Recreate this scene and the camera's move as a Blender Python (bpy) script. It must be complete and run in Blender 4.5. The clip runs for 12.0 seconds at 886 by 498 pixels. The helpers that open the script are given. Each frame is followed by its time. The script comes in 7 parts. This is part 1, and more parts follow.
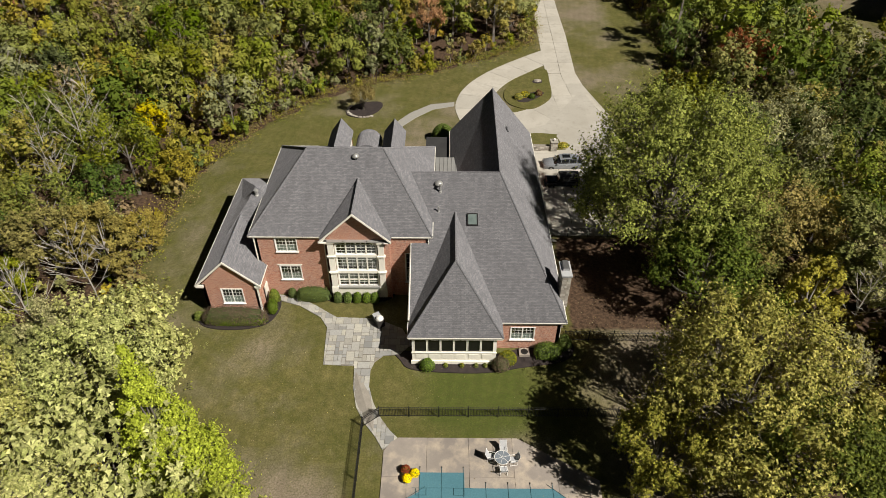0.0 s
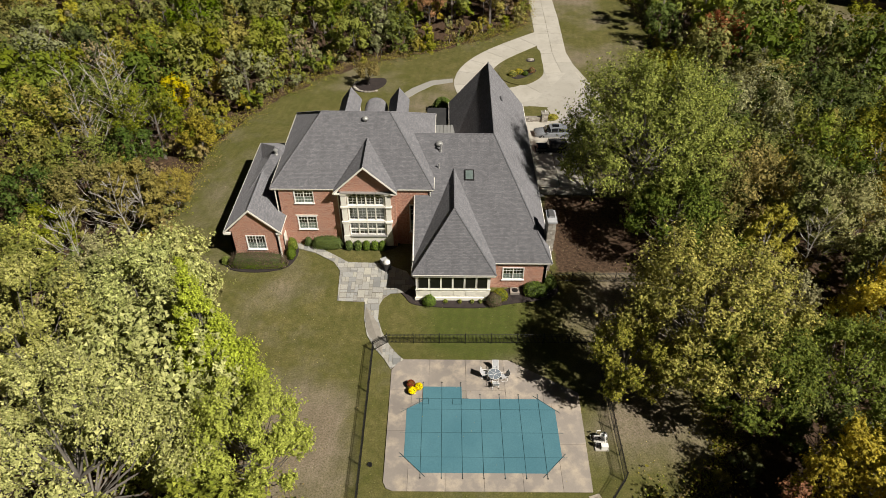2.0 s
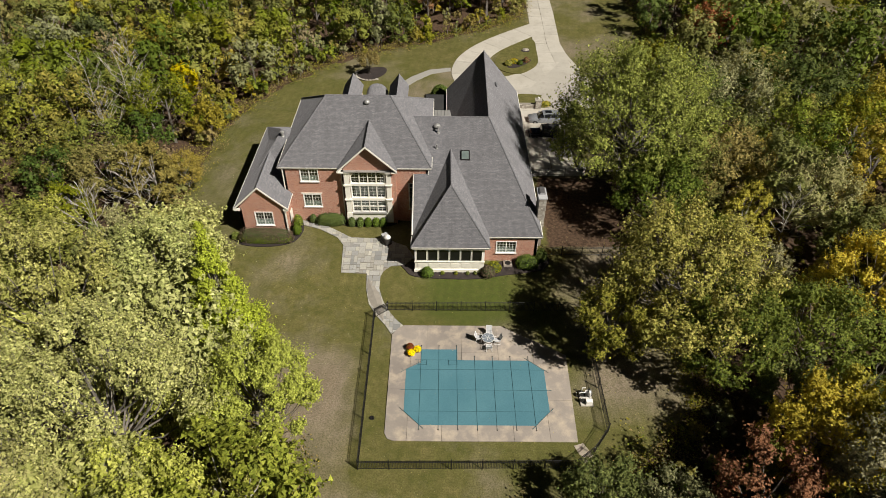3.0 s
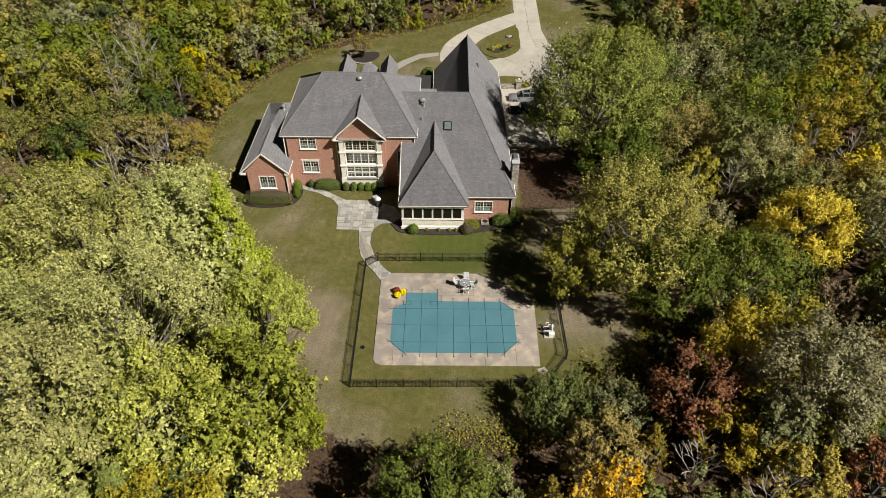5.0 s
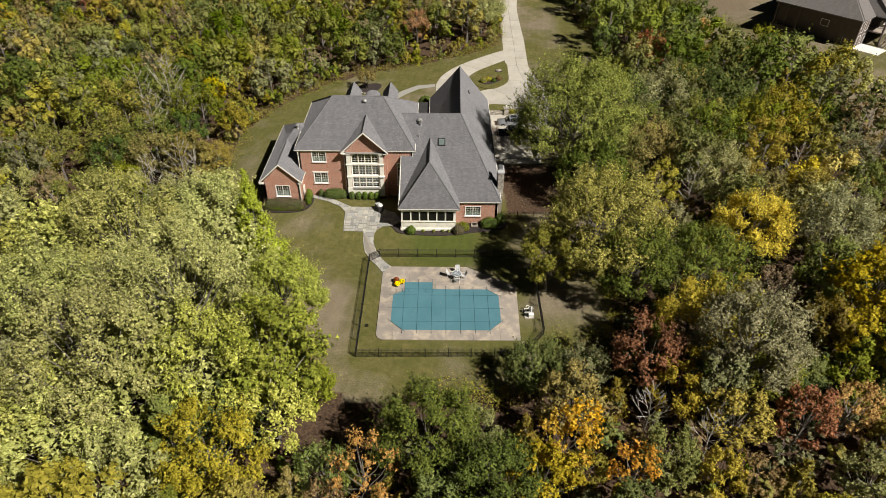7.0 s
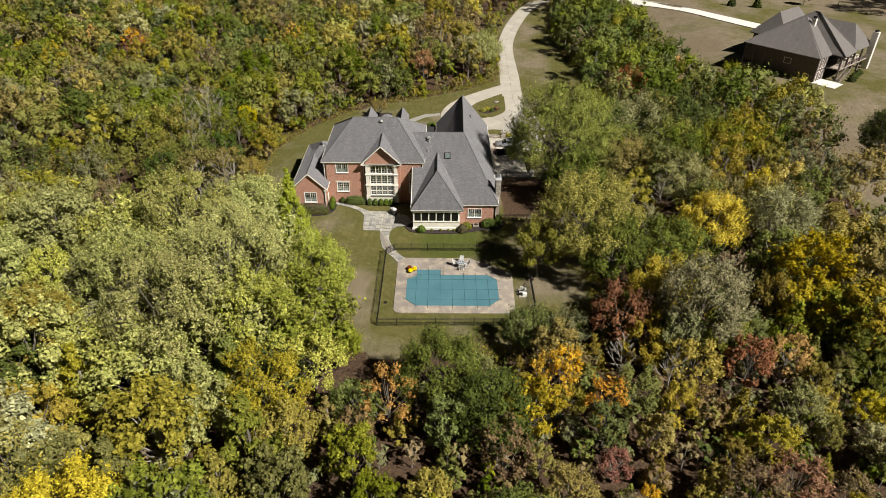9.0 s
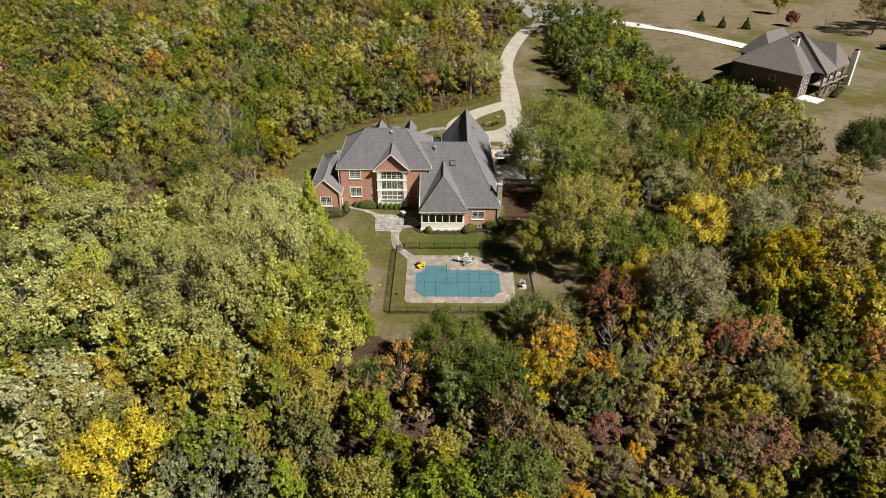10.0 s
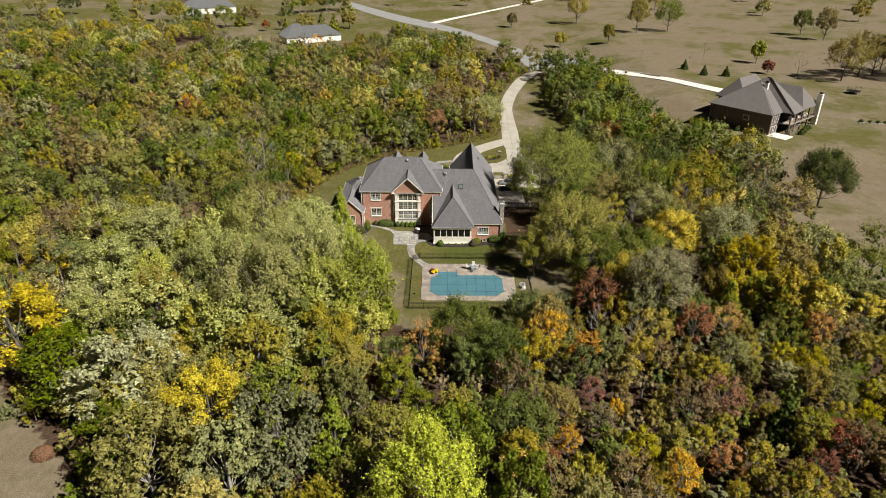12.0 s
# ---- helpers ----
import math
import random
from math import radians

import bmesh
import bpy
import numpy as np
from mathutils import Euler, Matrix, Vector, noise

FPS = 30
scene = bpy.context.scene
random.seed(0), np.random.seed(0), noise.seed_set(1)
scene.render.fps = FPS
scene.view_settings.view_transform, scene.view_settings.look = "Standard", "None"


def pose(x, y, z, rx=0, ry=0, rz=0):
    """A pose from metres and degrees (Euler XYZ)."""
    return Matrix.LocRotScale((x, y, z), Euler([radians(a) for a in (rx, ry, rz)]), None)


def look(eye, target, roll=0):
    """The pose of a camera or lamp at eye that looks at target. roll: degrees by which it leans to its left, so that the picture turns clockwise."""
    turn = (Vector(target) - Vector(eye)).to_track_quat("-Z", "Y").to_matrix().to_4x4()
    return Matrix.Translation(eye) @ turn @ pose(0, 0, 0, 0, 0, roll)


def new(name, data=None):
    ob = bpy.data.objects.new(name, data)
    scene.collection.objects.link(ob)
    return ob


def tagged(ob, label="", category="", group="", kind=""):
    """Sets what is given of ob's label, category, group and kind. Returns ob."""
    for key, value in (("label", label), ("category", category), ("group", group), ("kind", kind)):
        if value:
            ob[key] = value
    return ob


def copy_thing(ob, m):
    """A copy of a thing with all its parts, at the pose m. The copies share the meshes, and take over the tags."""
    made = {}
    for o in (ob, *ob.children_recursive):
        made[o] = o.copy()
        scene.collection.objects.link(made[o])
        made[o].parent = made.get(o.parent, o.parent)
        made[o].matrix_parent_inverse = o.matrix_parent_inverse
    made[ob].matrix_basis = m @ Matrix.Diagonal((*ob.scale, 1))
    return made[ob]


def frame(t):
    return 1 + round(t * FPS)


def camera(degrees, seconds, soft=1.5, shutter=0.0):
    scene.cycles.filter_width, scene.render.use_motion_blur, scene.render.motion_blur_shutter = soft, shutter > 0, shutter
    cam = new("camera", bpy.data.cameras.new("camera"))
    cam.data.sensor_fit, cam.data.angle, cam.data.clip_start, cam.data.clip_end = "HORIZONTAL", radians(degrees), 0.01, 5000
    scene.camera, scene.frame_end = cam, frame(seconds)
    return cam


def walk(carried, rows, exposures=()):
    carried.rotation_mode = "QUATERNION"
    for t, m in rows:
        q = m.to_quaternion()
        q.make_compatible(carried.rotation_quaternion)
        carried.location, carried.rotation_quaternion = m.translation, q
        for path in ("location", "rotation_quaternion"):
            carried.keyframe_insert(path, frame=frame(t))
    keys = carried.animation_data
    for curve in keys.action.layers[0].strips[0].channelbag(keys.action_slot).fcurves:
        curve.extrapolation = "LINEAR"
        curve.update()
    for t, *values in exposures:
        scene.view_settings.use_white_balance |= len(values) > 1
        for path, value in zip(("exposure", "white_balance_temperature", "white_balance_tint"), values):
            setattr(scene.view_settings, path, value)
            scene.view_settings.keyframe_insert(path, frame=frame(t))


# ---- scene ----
cam = camera(68.9, 12.0, soft=0.65)
ROWS = [  # seconds, x, y, z, yaw, pitch, lean
    (0.0, -2.138, 2.281, 44.050, 0.223, -39.563, 0.200),
    (0.5, -2.173, 0.251, 44.407, 0.160, -39.728, 0.252),
    (1.0, -2.251, -1.810, 44.797, 0.087, -39.890, 0.319),
    (1.5, -2.279, -3.942, 45.175, 0.048, -40.030, 0.369),
    (2.0, -2.308, -6.184, 45.542, -0.021, -40.185, 0.433),
    (2.5, -2.268, -8.464, 45.994, -0.075, -40.334, 0.500),
    (3.0, -2.097, -10.790, 46.427, -0.127, -40.466, 0.536),
    (3.5, -1.807, -13.128, 46.912, -0.179, -40.580, 0.583),
    (4.0, -1.391, -15.396, 47.421, -0.245, -40.762, 0.638),
    (4.5, -0.910, -17.645, 47.945, -0.313, -40.885, 0.684),
    (5.0, -0.441, -19.964, 48.493, -0.363, -40.758, 0.709),
    (5.5, -0.061, -22.442, 49.075, -0.375, -40.194, 0.700),
    (6.0, 0.160, -25.147, 49.662, -0.362, -39.155, 0.675),
    (6.5, 0.208, -28.071, 50.142, -0.412, -38.073, 0.720),
    (7.0, 0.139, -31.243, 50.603, -0.444, -36.996, 0.750),
    (7.5, -0.011, -34.672, 51.077, -0.442, -35.923, 0.743),
    (8.0, -0.220, -38.358, 51.569, -0.419, -34.881, 0.712),
    (8.5, -0.466, -42.304, 52.080, -0.388, -33.894, 0.666),
    (9.0, -0.741, -46.497, 52.606, -0.341, -32.959, 0.600),
    (9.5, -1.068, -50.853, 53.139, -0.223, -31.990, 0.478),
    (10.0, -1.402, -55.236, 53.743, -0.116, -31.003, 0.376),
    (10.5, -1.736, -59.580, 54.305, -0.033, -30.001, 0.300),
    (11.0, -2.129, -63.807, 54.825, -0.007, -28.937, 0.283),
    (11.5, -2.614, -67.938, 55.287, -0.002, -27.855, 0.269),
    (12.0, -3.161, -72.126, 55.761, -0.032, -26.808, 0.300),
]
walk(cam, [(t, pose(x, y, z, 90 + pitch, 0, yaw) @ pose(0, 0, 0, 0, 0, lean)) for t, x, y, z, yaw, pitch, lean in ROWS],
     exposures=((0.0, 0.31), (4.0, 0.33), (8.0, 0.42), (12.0, 0.45)))

# ---- sky and sun: late-morning autumn sun from the right, behind the camera ----
SUN_DIR = Vector((3.42, -2.42, 4.35)).normalized()
world = bpy.data.worlds.new("sky")
scene.world = world
world.use_nodes = True
wn, wl = world.node_tree.nodes, world.node_tree.links
wn.clear()
sky = wn.new("ShaderNodeTexSky")
sky.sky_type, sky.sun_disc = "NISHITA", False
sky.sun_elevation = math.asin(SUN_DIR.z)
sky.sun_rotation = math.atan2(SUN_DIR.x, SUN_DIR.y)
bg = wn.new("ShaderNodeBackground")
bg.inputs["Strength"].default_value = 0.0038
wo = wn.new("ShaderNodeOutputWorld")
wl.new(sky.outputs[0], bg.inputs["Color"])
wl.new(bg.outputs[0], wo.inputs["Surface"])
sun_data = bpy.data.lights.new("sun", "SUN")
sun_data.energy, sun_data.angle, sun_data.color = 5.0, radians(0.53), (1.0, 0.93, 0.82)
sun = new("sun", sun_data)
sun.matrix_world = look(SUN_DIR * 200, (0, 0, 0))
scene.view_settings.exposure = 0.42


# ---- materials ----
class Nodes:
    """A short way to write node materials."""

    def __init__(self, name):
        self.m = bpy.data.materials.new(name)
        self.m.use_nodes = True
        self.t = self.m.node_tree
        self.t.nodes.clear()
        self.out = self.t.nodes.new("ShaderNodeOutputMaterial")

    def n(self, kind, **sets):
        node = self.t.nodes.new("ShaderNode" + kind)
        for k, v in sets.items():
            setattr(node, k, v)
        return node

    def put(self, socket, value):
        if isinstance(value, bpy.types.NodeSocket):
            self.t.links.new(value, socket)
        elif isinstance(value, tuple) and len(value) == 3 and socket.type == "RGBA":
            socket.default_value = (*value, 1)
        else:
            socket.default_value = value

    def noise(self, vec, scale, detail=3.0, rough=0.55):
        q = self.n("TexNoise")
        self.put(q.inputs["Vector"], vec)
        q.inputs["Scale"].default_value, q.inputs["Detail"].default_value = scale, detail
        q.inputs["Roughness"].default_value = rough
        return q.outputs["Fac"]

    def ramp(self, fac, lo, hi, a=0.0, b=1.0):
        q = self.n("MapRange")
        self.put(q.inputs["Value"], fac)
        for key, v in (("From Min", lo), ("From Max", hi), ("To Min", a), ("To Max", b)):
            q.inputs[key].default_value = v
        return q.outputs[0]

    def mix(self, fac, a, b, mode="MIX"):
        q = self.n("Mix", data_type="RGBA", blend_type=mode)
        self.put(q.inputs[0], fac)
        self.put(q.inputs[6], a)
        self.put(q.inputs[7], b)
        return q.outputs[2]

    def math(self, op, a, b=0.0):
        q = self.n("Math", operation=op)
        self.put(q.inputs[0], a)
        self.put(q.inputs[1], b)
        return q.outputs[0]

    def hsv(self, col, h=0.5, s=1.0, v=1.0):
        q = self.n("HueSaturation")
        self.put(q.inputs["Color"], col)
        self.put(q.inputs["Hue"], h)
        self.put(q.inputs["Saturation"], s)
        self.put(q.inputs["Value"], v)
        return q.outputs[0]

    def bump(self, height, strength=0.3, dist=0.02):
        q = self.n("Bump")
        self.put(q.inputs["Height"], height)
        q.inputs["Strength"].default_value, q.inputs["Distance"].default_value = strength, dist
        return q.outputs[0]

    def coord(self, which="Object"):
        return self.n("TexCoord").outputs[which]

    def pos(self):
        return self.n("NewGeometry").outputs["Position"]

    def surface(self, col, rough=0.8, metal=0.0, normal=None, spec=0.4, rough_diffuse=0.0):
        q = self.n("BsdfPrincipled")
        q.inputs["Diffuse Roughness"].default_value = rough_diffuse
        self.put(q.inputs["Base Color"], col)
        self.put(q.inputs["Roughness"], rough)
        self.put(q.inputs["Metallic"], metal)
        q.inputs["Specular IOR Level"].default_value = spec
        if normal is not None:
            self.put(q.inputs["Normal"], normal)
        self.t.links.new(q.outputs[0], self.out.inputs["Surface"])
        return self.m


def plain(name, c1, c2, scale=1.5, rough=0.7, metal=0.0, bump=0.15, fine=14.0, spec=0.4):
    """A surface with stains at one scale and grain at another."""
    k = Nodes(name)
    v = k.pos()
    big, small = k.noise(v, scale, 4.0), k.noise(v, fine, 2.0)
    col = k.mix(k.ramp(big, 0.3, 0.7), c1, c2)
    col = k.mix(k.ramp(small, 0.3, 0.75, 0.0, 0.35), col, tuple(c * 0.6 for c in c1))
    rnd = k.n("ObjectInfo").outputs["Random"]
    col = k.hsv(col, v=k.ramp(rnd, 0, 1, 0.93, 1.07))
    return k.surface(col, k.ramp(small, 0.2, 0.8, rough - 0.06, min(1.0, rough + 0.06)), metal, k.bump(small, bump, 0.01), spec)


def make_brick():
    k = Nodes("red_brick")
    uv = k.coord("UV")
    b = k.n("TexBrick", offset=0.5)
    k.put(b.inputs["Vector"], uv)
    k.put(b.inputs["Color1"], (0.47, 0.20, 0.13))
    k.put(b.inputs["Color2"], (0.29, 0.105, 0.07))
    k.put(b.inputs["Mortar"], (0.56, 0.47, 0.40))
    for key, val in (("Scale", 1.0), ("Mortar Size", 0.011), ("Mortar Smooth", 0.1), ("Brick Width", 0.215), ("Row Height", 0.076), ("Bias", -0.1)):
        b.inputs[key].default_value = val
    big = k.noise(uv, 0.6, 4.0)
    st = k.n("Mapping")
    k.put(st.inputs["Vector"], uv)
    st.inputs["Scale"].default_value = (4.4, 9.0, 1.0)
    spot = k.noise(st.outputs[0], 1.0, 2.0, 0.7)
    col = k.mix(k.ramp(big, 0.35, 0.7, 0.0, 0.35), b.outputs["Color"], (0.52, 0.27, 0.17))
    col = k.mix(k.ramp(spot, 0.50, 0.66, 0.0, 0.7), col, (0.20, 0.075, 0.055))
    col = k.mix(k.ramp(spot, 0.46, 0.32, 0.0, 0.6), col, (0.62, 0.34, 0.24))
    return k.surface(col, 0.88, 0.0, k.bump(b.outputs["Fac"], -0.4, 0.008), 0.25)


def make_shingle(name, c1, c2, c3):
    k = Nodes(name)
    uv = k.coord("UV")
    b = k.n("TexBrick", offset=0.37, offset_frequency=2)
    k.put(b.inputs["Vector"], uv)
    k.put(b.inputs["Color1"], c1)
    k.put(b.inputs["Color2"], c2)
    k.put(b.inputs["Mortar"], tuple(c * 0.55 for c in c1))
    for key, val in (("Scale", 1.0), ("Mortar Size", 0.012), ("Mortar Smooth", 0.3), ("Brick Width", 0.34), ("Row Height", 0.145)):
        b.inputs[key].default_value = val
    streak = k.n("Mapping")
    k.put(streak.inputs["Vector"], uv)
    streak.inputs["Scale"].default_value = (1.6, 0.35, 1.0)
    patch = k.n("Mapping")
    k.put(patch.inputs["Vector"], uv)
    patch.inputs["Scale"].default_value = (2.2, 5.0, 1.0)
    col = k.mix(k.ramp(k.noise(patch.outputs[0], 1.0, 2.0), 0.42, 0.7, 0.0, 0.75), b.outputs["Color"], c3)
    col = k.mix(k.ramp(k.noise(streak.outputs[0], 0.7, 4.0), 0.4, 0.75, 0.0, 0.45), col, tuple(c * 0.6 for c in c1))
    col = k.mix(k.ramp(k.noise(uv, 90.0, 1.0), 0.35, 0.7, 0.0, 0.3), col, tuple(c * 0.5 for c in c1))
    fleck = k.noise(patch.outputs[0], 3.1, 1.0)
    col = k.mix(k.ramp(fleck, 0.60, 0.72, 0.0, 0.45), col, tuple(c * 1.5 for c in c2))
    return k.surface(col, 0.85, 0.0, k.bump(b.outputs["Fac"], -0.35, 0.01), 0.35, rough_diffuse=1.0)


def make_glass(name="window_glass"):
    k = Nodes(name)
    tr, gl, mx = k.n("BsdfTransparent"), k.n("BsdfGlossy"), k.n("MixShader")
    tr.inputs["Color"].default_value = (0.72, 0.78, 0.76, 1)
    gl.inputs["Roughness"].default_value = 0.02
    mx.inputs[0].default_value = 0.12
    k.t.links.new(tr.outputs[0], mx.inputs[1])
    k.t.links.new(gl.outputs[0], mx.inputs[2])
    k.t.links.new(mx.outputs[0], k.out.inputs["Surface"])
    return k.m


def make_ground():
    """Mown lawn with dry patches; leaf litter where the woods stand; drier pasture further off."""
    k = Nodes("lawn_ground")
    v = k.pos()
    woods = k.n("Attribute", attribute_name="woods").outputs["Fac"]
    dry = k.n("Attribute", attribute_name="dry").outputs["Fac"]
    big, mid, fine = k.noise(v, 0.045, 4.0, 0.6), k.noise(v, 0.45, 4.0, 0.65), k.noise(v, 7.0, 3.0, 0.7)
    green = k.mix(k.ramp(mid, 0.32, 0.68), (0.108, 0.108, 0.028), (0.204, 0.174, 0.068))
    clump = k.noise(v, 1.7, 3.0, 0.7)
    green = k.mix(k.ramp(clump, 0.40, 0.68, 0.0, 0.75), green, (0.068, 0.078, 0.018))
    green = k.mix(k.ramp(k.noise(v, 3.4, 3.0, 0.7), 0.52, 0.72, 0.0, 0.6), green, (0.225, 0.195, 0.085))
    green = k.mix(k.ramp(big, 0.42, 0.66, 0.0, 0.6), green, (0.100, 0.118, 0.026))
    tan = k.mix(k.ramp(mid, 0.32, 0.68), (0.222, 0.184, 0.138), (0.326, 0.266, 0.205))
    f = k.math("ADD", dry, k.math("ADD", k.ramp(k.noise(v, 0.09, 6.0, 0.68), 0.33, 0.68, -0.45, 0.45), k.ramp(k.noise(v, 0.022, 3.0, 0.6), 0.38, 0.62, -0.34, 0.34)))
    col = k.mix(k.ramp(f, 0.2, 0.9), green, tan)
    col = k.mix(k.ramp(f, 0.8, 1.25, 0.0, 0.75), col, (0.232, 0.178, 0.130))
    lush = k.mix(k.ramp(clump, 0.35, 0.7), (0.085, 0.112, 0.020), (0.058, 0.088, 0.014))
    col = k.mix(k.math("MULTIPLY", k.n("Attribute", attribute_name="lush").outputs["Fac"], 0.85), col, lush)
    wave = k.n("TexWave", wave_type="BANDS", bands_direction="X")
    turn = k.n("Mapping")
    turn.inputs["Rotation"].default_value = (0, 0, radians(8))
    k.put(turn.inputs["Vector"], v)
    k.put(wave.inputs["Vector"], turn.outputs[0])
    wave.inputs["Scale"].default_value, wave.inputs["Distortion"].default_value = 0.28, 1.2
    wave.inputs["Detail"].default_value, wave.inputs["Detail Scale"].default_value = 2.0, 0.4
    col = k.hsv(col, v=k.ramp(wave.outputs["Fac"], 0.2, 0.8, 0.97, 1.03))
    col = k.mix(k.ramp(fine, 0.36, 0.70, 0.0, 0.75), col, (0.060, 0.058, 0.020))
    col = k.mix(k.ramp(k.noise(v, 26.0, 2.0), 0.55, 0.75, 0.0, 0.35), col, (0.24, 0.22, 0.10))
    litter = k.mix(k.ramp(k.noise(v, 3.0, 4.0, 0.7), 0.35, 0.65), (0.042, 0.028, 0.020), (0.120, 0.078, 0.050))
    col = k.mix(k.ramp(k.math("ADD", woods, k.ramp(mid, 0.2, 0.8, -0.3, 0.3)), 0.35, 0.65), col, litter)
    return k.surface(col, 0.95, 0.0, k.bump(k.math("ADD", fine, k.noise(v, 26.0, 2.0)), 0.5, 0.05), 0.1)


def make_leaf(name, c1, c2, hue=0.02, glow=0.3):
    k = Nodes(name)
    isl = k.n("NewGeometry").outputs["Random Per Island"]
    tint = k.math("ADD", k.n("ObjectInfo").outputs["Random"], k.n("Attribute", attribute_name="tint").outputs["Fac"])
    tint = k.math("FRACT", tint)
    c1, c2 = [tuple(q * f for q, f in zip(c, (1.09, 1.03, 1.3))) for c in (c1, c2)]
    calm = k.n("Attribute", attribute_name="calm").outputs["Fac"]
    lively = k.math("SUBTRACT", 1.0, k.math("MULTIPLY", calm, 0.6))
    col = k.mix(k.math("ADD", 0.5, k.math("MULTIPLY", k.math("SUBTRACT", isl, 0.5), k.math("MULTIPLY", lively, 0.9))), c1, c2)
    col = k.hsv(col, k.ramp(tint, 0, 1, 0.5 - hue, 0.5 + hue), k.ramp(k.math("FRACT", k.math("MULTIPLY", tint, 7.3)), 0, 1, 0.8, 1.1),
                k.math("ADD", 1.0, k.math("MULTIPLY", k.math("SUBTRACT", k.math("FRACT", k.math("MULTIPLY", isl, 13.7)), 0.5), k.math("MULTIPLY", lively, 0.76))))
    col = k.hsv(col, v=k.ramp(k.math("FRACT", k.math("MULTIPLY", tint, 3.7)), 0, 1, 0.80, 1.24))
    # light and dark mottling put into the colour, standing in for smaller leaves
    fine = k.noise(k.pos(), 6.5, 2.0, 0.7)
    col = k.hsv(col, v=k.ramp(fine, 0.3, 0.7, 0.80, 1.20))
    p = k.n("BsdfPrincipled")
    k.put(p.inputs["Base Color"], col)
    k.put(p.inputs["Normal"], k.bump(fine, 0.9, 0.12))
    p.inputs["Roughness"].default_value, p.inputs["Specular IOR Level"].default_value = 0.6, 0.15
    tr, mx = k.n("BsdfTranslucent"), k.n("MixShader")
    k.put(tr.inputs["Color"], k.hsv(col, 0.49, 1.1, 1.1))
    mx.inputs[0].default_value = glow * 0.32
    k.t.links.new(p.outputs[0], mx.inputs[1])
    k.t.links.new(tr.outputs[0], mx.inputs[2])
    k.t.links.new(mx.outputs[0], k.out.inputs["Surface"])
    return k.m


def make_concrete(name, c1, c2, c3, scale=0.35):
    k = Nodes(name)
    v = k.pos()
    a, b, c = k.noise(v, scale, 5.0, 0.6), k.noise(v, scale * 4, 4.0, 0.65), k.noise(v, 22.0, 2.0)
    col = k.mix(k.ramp(a, 0.35, 0.65), c1, c2)
    col = k.mix(k.ramp(b, 0.48, 0.72, 0.0, 0.7), col, c3)
    col = k.mix(k.ramp(c, 0.4, 0.8, 0.0, 0.25), col, tuple(q * 0.6 for q in c1))
    rnd = k.n("ObjectInfo").outputs["Random"]
    col = k.hsv(col, v=k.ramp(rnd, 0, 1, 0.92, 1.08))
    return k.surface(col, 0.9, 0.0, k.bump(c, 0.2, 0.01), 0.25)


def make_stone(name, c1, c2):
    """Pieces that each have a tone of their own."""
    k = Nodes(name)
    v = k.pos()
    geo = k.n("NewGeometry").outputs["Random Per Island"]
    rnd = k.math("FRACT", k.math("ADD", k.n("ObjectInfo").outputs["Random"], geo))
    col = k.mix(rnd, c1, c2)
    col = k.hsv(col, k.ramp(rnd, 0, 1, 0.485, 0.515), 1.0, k.ramp(k.math("FRACT", k.math("MULTIPLY", rnd, 5.7)), 0, 1, 0.75, 1.2))
    n = k.noise(v, 6.0, 4.0)
    col = k.mix(k.ramp(n, 0.4, 0.8, 0.0, 0.4), col, tuple(q * 0.55 for q in c1))
    return k.surface(col, 0.85, 0.0, k.bump(n, 0.3, 0.02), 0.3)


